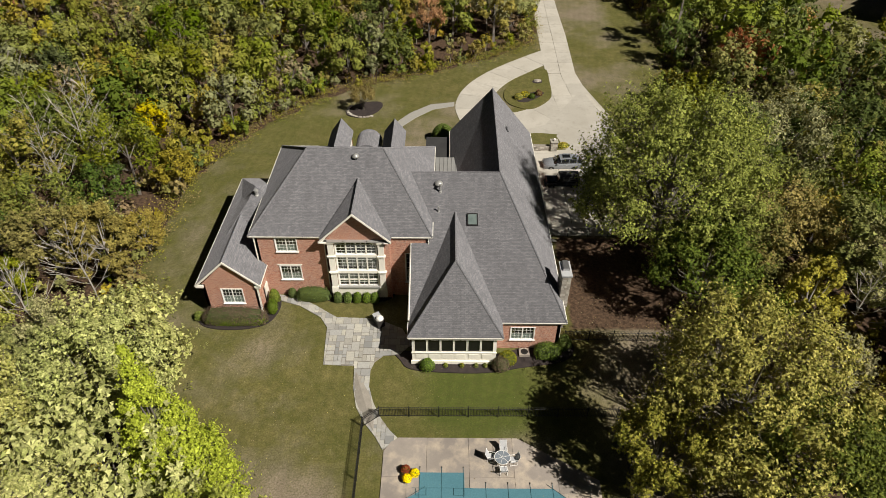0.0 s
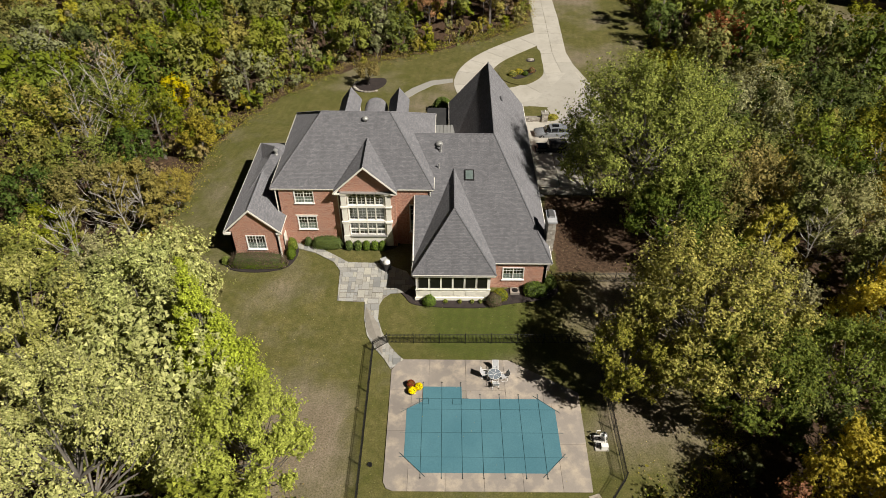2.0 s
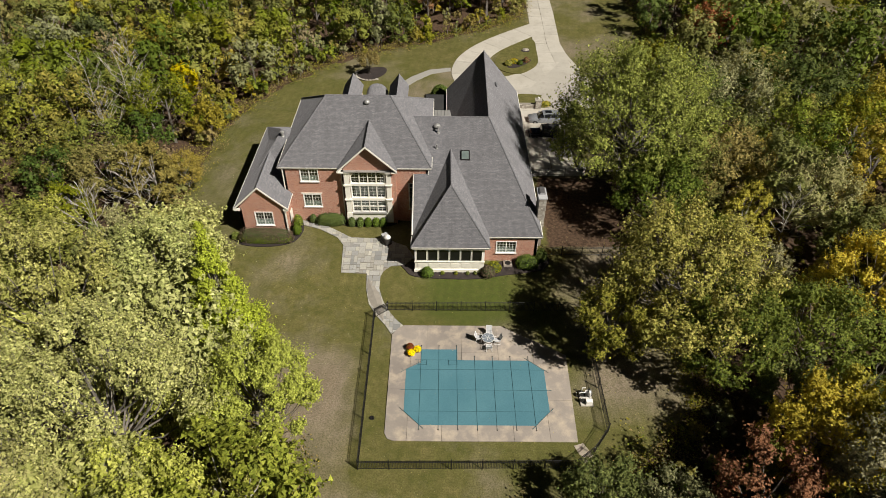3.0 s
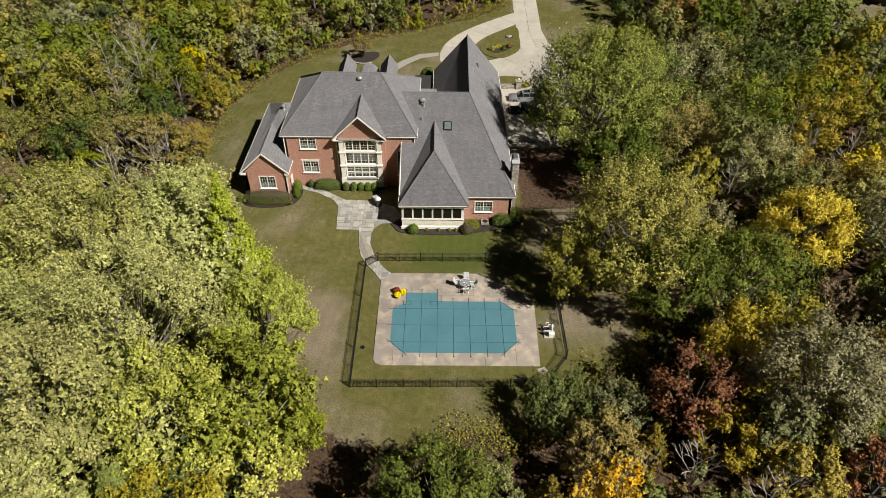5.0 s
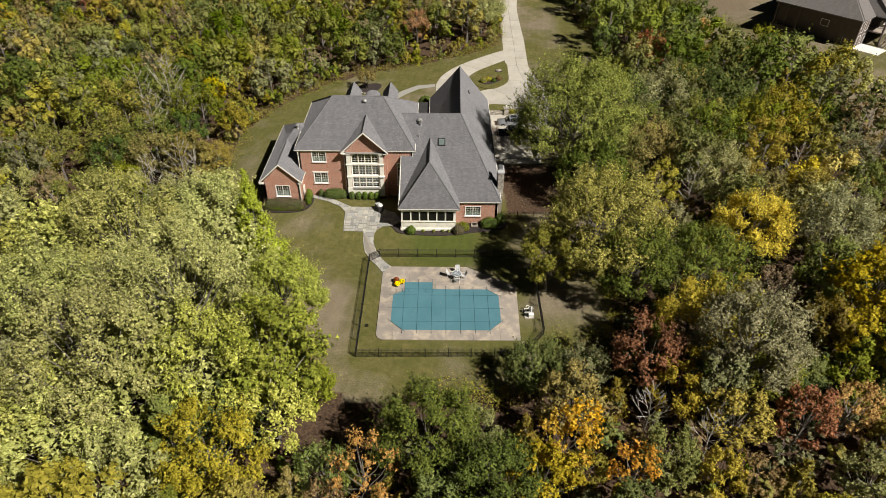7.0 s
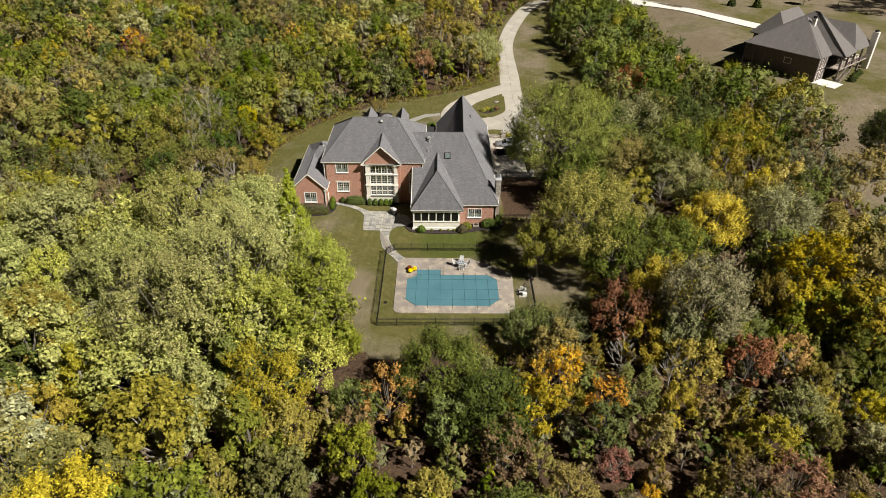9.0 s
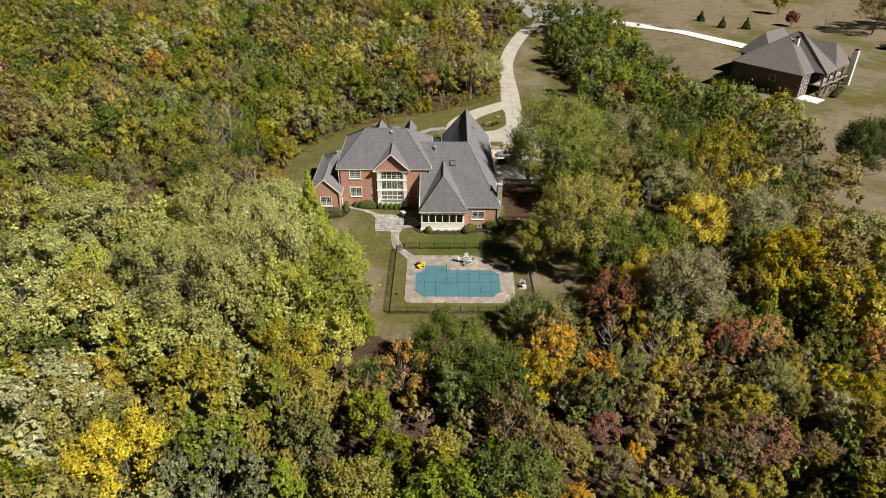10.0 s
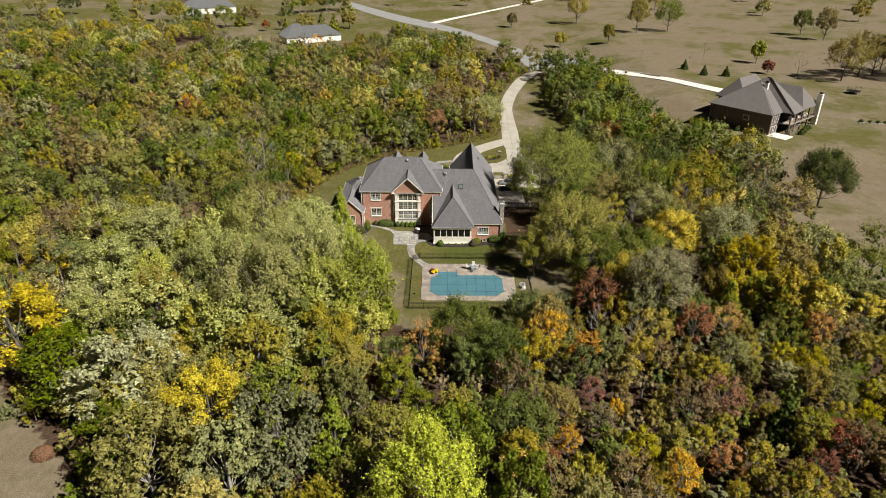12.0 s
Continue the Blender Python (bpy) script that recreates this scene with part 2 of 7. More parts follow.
M = {
    "ground": make_ground(),
    "brick": make_brick(),
    "shingle": make_shingle("grey_shingle", (0.164, 0.164, 0.178), (0.262, 0.260, 0.278), (0.138, 0.139, 0.154)),
    "brown_shingle": make_shingle("brown_shingle", (0.255, 0.238, 0.236), (0.315, 0.294, 0.292), (0.22, 0.205, 0.204)),
    "trim": plain("cream_paint", (0.86, 0.83, 0.74), (0.91, 0.885, 0.81), 0.8, 0.45, bump=0.03),
    "white": plain("white_paint", (0.84, 0.83, 0.80), (0.89, 0.88, 0.86), 0.8, 0.4, bump=0.03),
    "glass": make_glass(),
    "sun_glass": plain("dark_sunroom_glass", (0.010, 0.010, 0.011), (0.014, 0.014, 0.015), 2.0, 0.08, bump=0.0, spec=0.5),
    # near-black floor colour that makes the rooms look unlit through the windows
    "dark": plain("dark_interior", (0.03, 0.03, 0.032), (0.045, 0.045, 0.045), 0.8, 0.9),
    "sky_glass": plain("greenish_skylight_glass", (0.11, 0.145, 0.14), (0.17, 0.21, 0.20), 1.2, 0.12, bump=0.0, spec=0.5),
    "table_glass": plain("grey_table_glass", (0.17, 0.20, 0.235), (0.23, 0.26, 0.295), 3.0, 0.1, bump=0.0, spec=0.5),
    "screen": plain("dark_screen", (0.035, 0.033, 0.032), (0.05, 0.046, 0.044), 0.8, 0.35),
    "curtain": plain("pale_matt", (0.5, 0.47, 0.4), (0.6, 0.56, 0.5), 2.0, 0.9),
    "concrete": make_concrete("drive_concrete", (0.43, 0.405, 0.355), (0.50, 0.475, 0.425), (0.35, 0.325, 0.28), 0.25),
    "deck": make_concrete("pool_deck_concrete", (0.25, 0.222, 0.200), (0.37, 0.328, 0.288), (0.56, 0.47, 0.36), 0.17),
    "joint": plain("joint_sand", (0.24, 0.22, 0.19), (0.30, 0.275, 0.24), 2.0, 0.95),
    "mulch": plain("black_mulch", (0.028, 0.022, 0.022), (0.05, 0.038, 0.034), 2.0, 0.95, bump=0.6, fine=18.0),
    "flag": make_stone("bluestone_flag", (0.31, 0.315, 0.31), (0.47, 0.445, 0.39)),
    "stone": make_stone("chimney_stone", (0.30, 0.27, 0.23), (0.52, 0.49, 0.44)),
    "cover": plain("teal_cover_mesh", (0.072, 0.185, 0.232), (0.090, 0.215, 0.262), 0.35, 0.75, bump=0.1, fine=9.0, spec=0.2),
    "strap": plain("dark_strap", (0.025, 0.085, 0.105), (0.035, 0.105, 0.125), 2.0, 0.8),
    "iron": plain("black_iron", (0.012, 0.012, 0.013), (0.02, 0.019, 0.018), 2.0, 0.45),
    "steel": plain("grey_metal", (0.42, 0.42, 0.43), (0.52, 0.52, 0.53), 3.0, 0.35, metal=0.8, bump=0.05),
    "seam": plain("standing_seam_metal", (0.40, 0.40, 0.39), (0.47, 0.47, 0.46), 1.0, 0.45, metal=0.4, bump=0.03),
    "bark": plain("grey_bark", (0.13, 0.115, 0.10), (0.21, 0.19, 0.165), 1.2, 0.95, bump=0.6, fine=9.0),
    "twig": plain("grey_brown_twigs", (0.21, 0.185, 0.17), (0.30, 0.27, 0.245), 1.2, 0.95, bump=0.3, fine=9.0),
    "pale_bark": plain("pale_bark", (0.31, 0.285, 0.255), (0.42, 0.39, 0.355), 1.2, 0.9, bump=0.4, fine=9.0),
    "silver": plain("silver_car_paint", (0.30, 0.32, 0.35), (0.34, 0.36, 0.39), 0.5, 0.25, metal=0.35, bump=0.0),
    "black": plain("black_car_paint", (0.008, 0.010, 0.014), (0.012, 0.014, 0.02), 0.5, 0.18, bump=0.0, spec=0.6),
    "soft_top": plain("black_soft_top", (0.06, 0.06, 0.062), (0.075, 0.075, 0.078), 2.0, 0.9),
    "car_glass": plain("dark_car_glass", (0.012, 0.014, 0.016), (0.016, 0.018, 0.02), 2.0, 0.05, bump=0.0, spec=0.7),
    "rubber": plain("tyre_rubber", (0.018, 0.018, 0.018), (0.026, 0.026, 0.026), 3.0, 0.85),
    "rim": plain("alloy_rim", (0.48, 0.48, 0.49), (0.55, 0.55, 0.56), 3.0, 0.3, metal=0.8, bump=0.0),
    "lamp_red": plain("red_lamp", (0.25, 0.015, 0.012), (0.3, 0.02, 0.015), 3.0, 0.25, bump=0.0),
    "asphalt": make_concrete("pale_road", (0.27, 0.275, 0.28), (0.33, 0.335, 0.34), (0.24, 0.24, 0.245), 0.15),
    "new_concrete": make_concrete("bright_concrete", (0.74, 0.72, 0.69), (0.80, 0.78, 0.75), (0.70, 0.68, 0.64), 0.2),
    "brown_brick": plain("brown_brick_wall", (0.135, 0.108, 0.100), (0.175, 0.145, 0.134), 1.0, 0.9, bump=0.3),
    "far_roof": make_shingle("slate_grey_shingle", (0.16, 0.17, 0.18), (0.20, 0.21, 0.22), (0.13, 0.14, 0.15)),
    "cloth": plain("grey_sling_fabric", (0.42, 0.43, 0.45), (0.5, 0.51, 0.53), 2.0, 0.7),
    "pot": plain("brown_pot", (0.16, 0.07, 0.04), (0.22, 0.1, 0.05), 3.0, 0.7),
}
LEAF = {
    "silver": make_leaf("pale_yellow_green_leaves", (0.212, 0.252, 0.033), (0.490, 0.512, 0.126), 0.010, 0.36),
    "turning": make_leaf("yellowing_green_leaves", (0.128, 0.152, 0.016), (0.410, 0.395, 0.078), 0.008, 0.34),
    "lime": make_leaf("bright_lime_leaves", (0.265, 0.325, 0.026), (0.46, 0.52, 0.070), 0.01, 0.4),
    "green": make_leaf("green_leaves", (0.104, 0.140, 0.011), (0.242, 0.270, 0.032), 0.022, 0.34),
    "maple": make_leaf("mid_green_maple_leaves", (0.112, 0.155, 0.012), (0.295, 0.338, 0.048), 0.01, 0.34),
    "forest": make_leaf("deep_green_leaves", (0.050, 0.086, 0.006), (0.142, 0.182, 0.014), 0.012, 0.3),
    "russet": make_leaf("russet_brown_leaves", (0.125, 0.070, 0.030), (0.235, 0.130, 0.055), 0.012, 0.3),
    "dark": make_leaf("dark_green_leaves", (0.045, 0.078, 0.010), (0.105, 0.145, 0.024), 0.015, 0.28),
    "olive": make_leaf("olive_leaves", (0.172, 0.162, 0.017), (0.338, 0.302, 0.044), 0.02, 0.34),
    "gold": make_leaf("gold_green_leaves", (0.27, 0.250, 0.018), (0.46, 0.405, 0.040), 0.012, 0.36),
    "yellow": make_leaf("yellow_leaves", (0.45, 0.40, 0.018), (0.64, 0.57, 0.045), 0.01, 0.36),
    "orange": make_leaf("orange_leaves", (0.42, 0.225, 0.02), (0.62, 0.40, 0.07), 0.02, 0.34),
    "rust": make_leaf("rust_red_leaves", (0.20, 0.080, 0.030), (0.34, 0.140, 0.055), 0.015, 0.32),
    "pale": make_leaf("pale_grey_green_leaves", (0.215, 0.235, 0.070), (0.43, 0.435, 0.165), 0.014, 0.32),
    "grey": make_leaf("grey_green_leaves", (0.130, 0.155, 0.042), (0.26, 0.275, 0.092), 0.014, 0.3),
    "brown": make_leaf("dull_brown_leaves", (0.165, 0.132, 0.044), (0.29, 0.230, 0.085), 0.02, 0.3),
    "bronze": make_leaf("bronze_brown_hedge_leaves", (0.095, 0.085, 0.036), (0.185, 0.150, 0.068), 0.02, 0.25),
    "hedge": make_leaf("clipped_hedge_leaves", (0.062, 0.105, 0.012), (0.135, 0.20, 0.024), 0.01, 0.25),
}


# ---- building blocks ----
def smooth(a, b, v):
    u = min(1.0, max(0.0, (v - a) / (b - a)))
    return u * u * (3 - 2 * u)


def ground_z(x, y):
    """The lawn climbs a little from the pool to the house."""
    return 0.3 * smooth(33.0, 41.0, y) + 0.4 * smooth(35.5, 42.0, y) * smooth(78, 68, y) * smooth(-34, -26, x) + 2.1 * smooth(62, 84, x) * smooth(84, 100, y + 0.35 * (x - 90)) * smooth(420, 260, y)


def empty(name, at=(0, 0, 0), rz=0.0):
    ob = new(name)
    ob.matrix_basis = pose(*at, 0, 0, rz)
    ob.empty_display_size = 0.3
    return ob


def part(name, bm, material, parent=None, label=""):
    me = bpy.data.meshes.new(name)
    bm.to_mesh(me)
    bm.free()
    ob = new(name, me)
    me.materials.append(M[material] if isinstance(material, str) else material)
    if parent is not None:
        ob.parent = parent
    if label:
        ob["label"] = label
    return ob


def shared(name, mesh, m, parent):
    """One more piece on a mesh that is shared."""
    ob = new(name, mesh)
    ob.matrix_basis = m
    ob.parent = parent
    return ob


def box(bm, x0, x1, y0, y1, z0, z1, m=None):
    vs = [Vector((x, y, z)) for z in (z0, z1) for x, y in ((x0, y0), (x1, y0), (x1, y1), (x0, y1))]
    if m is not None:
        vs = [m @ v for v in vs]
    vs = [bm.verts.new(v) for v in vs]
    for f in ((3, 2, 1, 0), (4, 5, 6, 7), (0, 1, 5, 4), (1, 2, 6, 5), (2, 3, 7, 6), (3, 0, 4, 7)):
        bm.faces.new([vs[i] for i in f])
    return bm


def boxes(*dims):
    bm = bmesh.new()
    for d in dims:
        box(bm, *d)
    return bm


def tube(bm, a, b, r0, r1, sides=6, caps=True):
    a, b = Vector(a), Vector(b)
    q = (b - a).to_track_quat("Z", "Y").to_matrix()
    rings = []
    for p, r in ((a, r0), (b, r1)):
        rings.append([bm.verts.new(p + q @ Vector((r * math.cos(i * math.tau / sides), r * math.sin(i * math.tau / sides), 0))) for i in range(sides)])
    for i in range(sides):
        j = (i + 1) % sides
        bm.faces.new((rings[0][i], rings[0][j], rings[1][j], rings[1][i]))
    if caps:
        bm.faces.new(rings[1])
        bm.faces.new(rings[0][::-1])
    return bm


def lathe(bm, profile, at=(0, 0, 0), sides=20):
    """A turned shape from (radius, height) pairs."""
    at = Vector(at)
    rings = [[bm.verts.new(at + Vector((max(r, 1e-4) * math.cos(i * math.tau / sides), max(r, 1e-4) * math.sin(i * math.tau / sides), h))) for i in range(sides)] for r, h in profile]
    for lo, hi in zip(rings, rings[1:]):
        for i in range(sides):
            j = (i + 1) % sides
            bm.faces.new((lo[i], lo[j], hi[j], hi[i]))
    bm.faces.new(rings[-1])
    bm.faces.new(rings[0][::-1])
    return bm


def plate(bm, outline, z0, z1):
    """A flat slab over an outline; z0 and z1 are heights over the ground."""
    area = sum(a[0] * b[1] - b[0] * a[1] for a, b in zip(outline, outline[1:] + outline[:1]))
    pts = outline if area > 0 else outline[::-1]
    top = [bm.verts.new((x, y, ground_z(x, y) + z1)) for x, y in pts]
    low = [bm.verts.new((x, y, ground_z(x, y) + z0)) for x, y in pts]
    bm.faces.new(top)
    bm.faces.new(low[::-1])
    n = len(pts)
    for i in range(n):
        j = (i + 1) % n
        bm.faces.new((low[i], low[j], top[j], top[i]))
    return bm


def curve_points(pts, steps=8, closed=False):
    """A smooth line through the given points."""
    out, n = [], len(pts)
    for i in range(n if closed else n - 1):
        p = [Vector(pts[(i + k) % n] if closed else pts[min(max(i + k, 0), n - 1)]) for k in (-1, 0, 1, 2)]
        for s in range(steps):
            u = s / steps
            out.append(0.5 * (2 * p[1] + (p[2] - p[0]) * u + (2 * p[0] - 5 * p[1] + 4 * p[2] - p[3]) * u * u + (3 * p[1] - p[0] - 3 * p[2] + p[3]) * u ** 3))
    if not closed:
        out.append(Vector(pts[-1]))
    return out


def inside(x, y, poly):
    hit, n = False, len(poly)
    for i in range(n):
        (x0, y0), (x1, y1) = poly[i], poly[i - 1]
        if (y0 > y) != (y1 > y) and x < (x1 - x0) * (y - y0) / (y1 - y0) + x0:
            hit = not hit
    return hit


def structure(ob, label="", category=""):
    return tagged(ob, label, category, kind="structure")


# ---- where the open land lies: our garden, the drive's verges, the neighbours' pastures ----
GARDEN = [tuple(p) for p in curve_points([(-12.5, 14), (-17.0, 20), (-20, 26), (-24, 33), (-29, 41), (-32.5, 50), (-33.2, 62), (-31.5, 73), (-26, 83), (-19, 91),
          (-9, 97), (2, 103), (9, 108), (13.5, 114), (15, 128), (16.5, 150), (19, 168), (30, 196), (40, 203), (36, 185), (33, 160), (33, 138), (34.5, 118), (33, 100),
          (28, 88), (25, 78), (23, 70), (24, 58), (22, 48), (24, 38), (21, 31), (20.5, 24.5), (17, 19.5), (12.5, 16.5), (8, 12.0), (0, 12.2), (-7, 10.5)], 5, True)]
PASTURE = [(40, 203), (66, 172), (60, 140), (58, 114), (66, 102), (77, 96), (79, 86), (70, 66), (68, 48), (66, 33), (72, 25), (95, -10), (700, -60), (1500, 400), (1500, 2500),
           (-900, 2500), (-900, 500), (-300, 300), (-214, 290), (-188, 305), (-150, 300), (-126, 292), (-134, 262), (-138, 238), (-124, 230), (-114, 248), (-98, 244), (-78, 236), (-58, 240), (-42, 256), (-24, 284), (-6, 280), (12, 252), (27, 228), (27, 205), (34, 206)]
WEST_FIELD = [(-68, 0), (-58.5, -6), (-52, -12), (-47.5, -16), (-42, -23), (-37, -34), (-34, -60), (-300, -60), (-300, 8), (-90, 3)]
CLEAR = [GARDEN, PASTURE, WEST_FIELD]


def open_land(x, y):
    return any(inside(x, y, c) for c in CLEAR)


def dryness(x, y):
    d = 0.29
    d += 0.34 * smooth(28, 40, x) * smooth(30, 70, y)
    d += 1.2 * smooth(32, 20, y) * smooth(-8, -12, x) + 0.45 * smooth(18, 10, y)
    d += 0.5 * smooth(-30, -45, x) * smooth(30, 0, y)
    d -= 0.40 * smooth(10, 0, abs(x - 1)) * smooth(30, 34, y) * smooth(44, 38, y)
    d += 0.35 * smooth(8, 14, x) * smooth(60, 50, y) * smooth(14, 24, y)
    d += 0.12 * smooth(110, 200, y) + 0.22 * smooth(12, 16, x) * smooth(30, 26, x) * smooth(66, 74, y)
    d += 0.5 * smooth(-108, -116, x) * smooth(-150, -138, x) * smooth(310, 290, y) * smooth(222, 232, y)
    d += 0.16 * smooth(56, 66, x) * smooth(20, 32, y) * smooth(96, 80, y)
    return min(1.0, max(0.0, d))


# ---- the ground: one sheet to the horizon, finer near the house ----
def build_ground():
    def axis(lo, hi, step, far):
        a = list(np.arange(lo, hi + 0.1, step))
        out, s = [], step
        v = hi
        while v < far:
            s *= 1.35
            v += s
            out.append(v)
        left, s, v = [], step, lo
        while v > -far:
            s *= 1.35
            v -= s
            left.append(v)
        return left[::-1] + a + out
    xs, ys = axis(-70, 90, 1.25, 3500), axis(-60, 150, 1.25, 3500)
    nx, ny = len(xs), len(ys)
    verts, woods, dry = [], [], []
    for y in ys:
        for x in xs:
            z = ground_z(x, y) + 0.05 * noise.noise((x * 0.12, y * 0.12, 0.0)) - 0.02
            verts.append((x, y, z))
            woods.append(0.85 if (9.2 < x < 24 and 43.2 < y < 56.4) else 0.0 if open_land(x, y) or y > 320 or abs(x) > 300 or y < -90 else 1.0)
            dry.append(dryness(x, y))
    faces = [(j * nx + i, j * nx + i + 1, (j + 1) * nx + i + 1, (j + 1) * nx + i) for j in range(ny - 1) for i in range(nx - 1)]
    me = bpy.data.meshes.new("ground")
    me.from_pydata(verts, [], faces)
    lush = [max(0.0, 1.0 - d / 0.14) for d in dry]
    for key, vals in (("woods", woods), ("dry", dry), ("lush", lush)):
        at = me.attributes.new(key, "FLOAT", "POINT")
        at.data.foreach_set("value", vals)
    me.shade_smooth()
    me.materials.append(M["ground"])
    return structure(new("ground", me), "mown autumn lawn with dry patches, leaf litter under trees", "ground")


ground = build_ground()


# ---- concrete drive: slabs between tooled joints ----
def slab_strip(owner, line, widths, height, every, across=1, material="concrete", name="slab"):
    pts = curve_points(line, 10)
    w = np.interp(np.linspace(0, 1, len(pts)), np.linspace(0, 1, len(widths)), widths)
    run = [0.0]
    for a, b in zip(pts, pts[1:]):
        run.append(run[-1] + (b - a).length)
    cuts = np.linspace(0, run[-1], max(2, round(run[-1] / every)) + 1)
    px, py = [p.x for p in pts], [p.y for p in pts]

    def at(s, side):
        x, y, wd = np.interp(s, run, px), np.interp(s, run, py), np.interp(s, run, w)
        e = 0.4
        dx, dy = np.interp(min(s + e, run[-1]), run, px) - np.interp(max(s - e, 0), run, px), np.interp(min(s + e, run[-1]), run, py) - np.interp(max(s - e, 0), run, py)
        ln = math.hypot(dx, dy)
        return (x - dy / ln * side * wd / 2, y + dx / ln * side * wd / 2)
    for a, b in zip(cuts, cuts[1:]):
        for k in range(across):
            s0, s1 = -1 + 2 * k / across, -1 + 2 * (k + 1) / across
            g = 0.02
            ss = np.linspace(a + g, b - g, 5)
            rim = [at(s, s0 + 0.01) for s in ss] + [at(s, s1 - 0.01) for s in ss[::-1]]
            part(name, plate(bmesh.new(), rim, -0.1, height), material, owner)


drive = structure(part("road", plate(bmesh.new(), [(8.7, 57.2), (15.8, 57.2), (18.5, 67), (20.4, 75), (21.4, 84), (18.6, 96), (14.5, 98), (13.6, 91), (10, 86.7), (2.5, 84.5), (2.5, 80), (8.7, 79)], -0.1, 0.02), "concrete"),
                  "pale concrete driveway with a loop beside the garage", "driveway")
slab_strip(drive, [(37, 206), (28.5, 188), (22.4, 167), (19.2, 152), (17.5, 140), (16.9, 126), (16.5, 113), (16.0, 99)], [5.2, 4.8, 4.5, 4.4, 4.5, 5.0, 4.7], 0.05, 4.2, 2)
slab_strip(drive, [(15.3, 106.6), (10, 101.8), (5.6, 97.2), (2.8, 92.4), (1.9, 87.6), (2.6, 83)], [4.2, 4.6, 4.7, 5.0, 5.4, 5.2], 0.044, 4.4, 1)
slab_strip(drive, [(16.0, 99.0), (16.5, 92), (17.4, 85), (17.6, 77), (16.4, 69)], [4.8, 5.4, 6.4, 6.6, 6.0], 0.046, 3.6, 2)
slab_strip(drive, [(14.8, 88.4), (11, 84.9), (7, 83.0), (3.6, 82.4)], [5.0, 5.0, 5.0, 4.6], 0.04, 4.0, 1)
slab_strip(drive, [(11.9, 81.5), (11.9, 72), (11.9, 66), (11.9, 57.4)], [6.2, 6.2, 6.2, 6.2], 0.034, 3.3, 2)


def lawn_patch(name, outline, h, label):
    ob = part(name, plate(bmesh.new(), [tuple(p) for p in curve_points(outline, 5, True)], -0.1, h), "ground")
    return structure(ob, label, "lawn")


lawn_patch("ground", [(13.7, 100.6), (10.6, 98.4), (7.7, 95.0), (6.5, 91.4), (7.2, 88.4), (9.9, 86.9), (12.2, 88.6), (13.6, 91.2), (13.9, 96.0)], 0.10, "small lawn island inside the driveway loop")
lawn_patch("ground", [(9.0, 79.6), (12.5, 79.7), (15.0, 78.6), (15.8, 76.8), (14.0, 75.6), (9.0, 75.8)], 0.10, "grass verge beside the garage apron")

# ---- roads beyond ----
far_road = structure(part("road", plate(bmesh.new(), [tuple(p) for p in curve_points([(-74, 436), (-37, 362), (2, 307), (20.5, 271), (31, 240), (32, 221), (35.5, 203), (47, 200.5), (58, 203), (62.5, 211), (61, 221),
                     (53, 236), (44, 246), (36.5, 253), (21.5, 289), (2.5, 329), (-39, 395), (-79, 468)], 4, True)], -0.3, 0.05), "asphalt"),
                     "pale grey country road with a turning circle", "road")


def lane_plate():
    bm = bmesh.new()
    a, b = [(60.6, 205.7), (70, 193), (78.8, 180.6), (86.5, 168.5), (97.0, 153.2)], [(63.5, 211.5), (73, 198.5), (81.2, 186.3), (89.5, 174.5), (100.6, 159.6)]
    a, b = [tuple(p) for p in curve_points(a, 6)], [tuple(p) for p in curve_points(b, 6)]
    return plate(bm, a + b[::-1], -0.4, 0.22)


lane = structure(part("road", lane_plate(), "new_concrete"), "bright new concrete driveway of the neighbouring house", "driveway")
lane = structure(part("road", plate(bmesh.new(), [(-12, 350), (-2, 366), (21, 402), (48, 445), (73, 485), (160, 620), (164, 617), (76, 482), (51, 442), (24, 399), (2, 363), (-8, 345)], -0.3, 0.06), "new_concrete"), "narrow pale concrete farm lane", "lane")

# ---- pool deck of poured slabs ----
pool_deck = structure(part("pavement", plate(bmesh.new(), [(-6.75, 31.0), (-5.8, 32.0), (3.7, 32.0), (9.4, 28.4), (9.2, 19.4), (-6.2, 19.4), (-6.75, 20.0)], -0.1, 0.03), "joint"), "stained buff concrete pool deck", "pool deck")


def cut_slab(poly, x0, x1, y0, y1):
    """The part of a convex outline inside a rectangle."""
    for ax, lim, sign in ((0, x0, 1), (0, x1, -1), (1, y0, 1), (1, y1, -1)):
        out = []
        for a, b in zip(poly, poly[1:] + poly[:1]):
            da, db = sign * (a[ax] - lim), sign * (b[ax] - lim)
            if da >= 0:
                out.append(a)
            if (da > 0 > db) or (da < 0 < db):
                u = da / (da - db)
                out.append((a[0] + (b[0] - a[0]) * u, a[1] + (b[1] - a[1]) * u))
        poly = out
        if len(poly) < 3:
            return []
    return poly


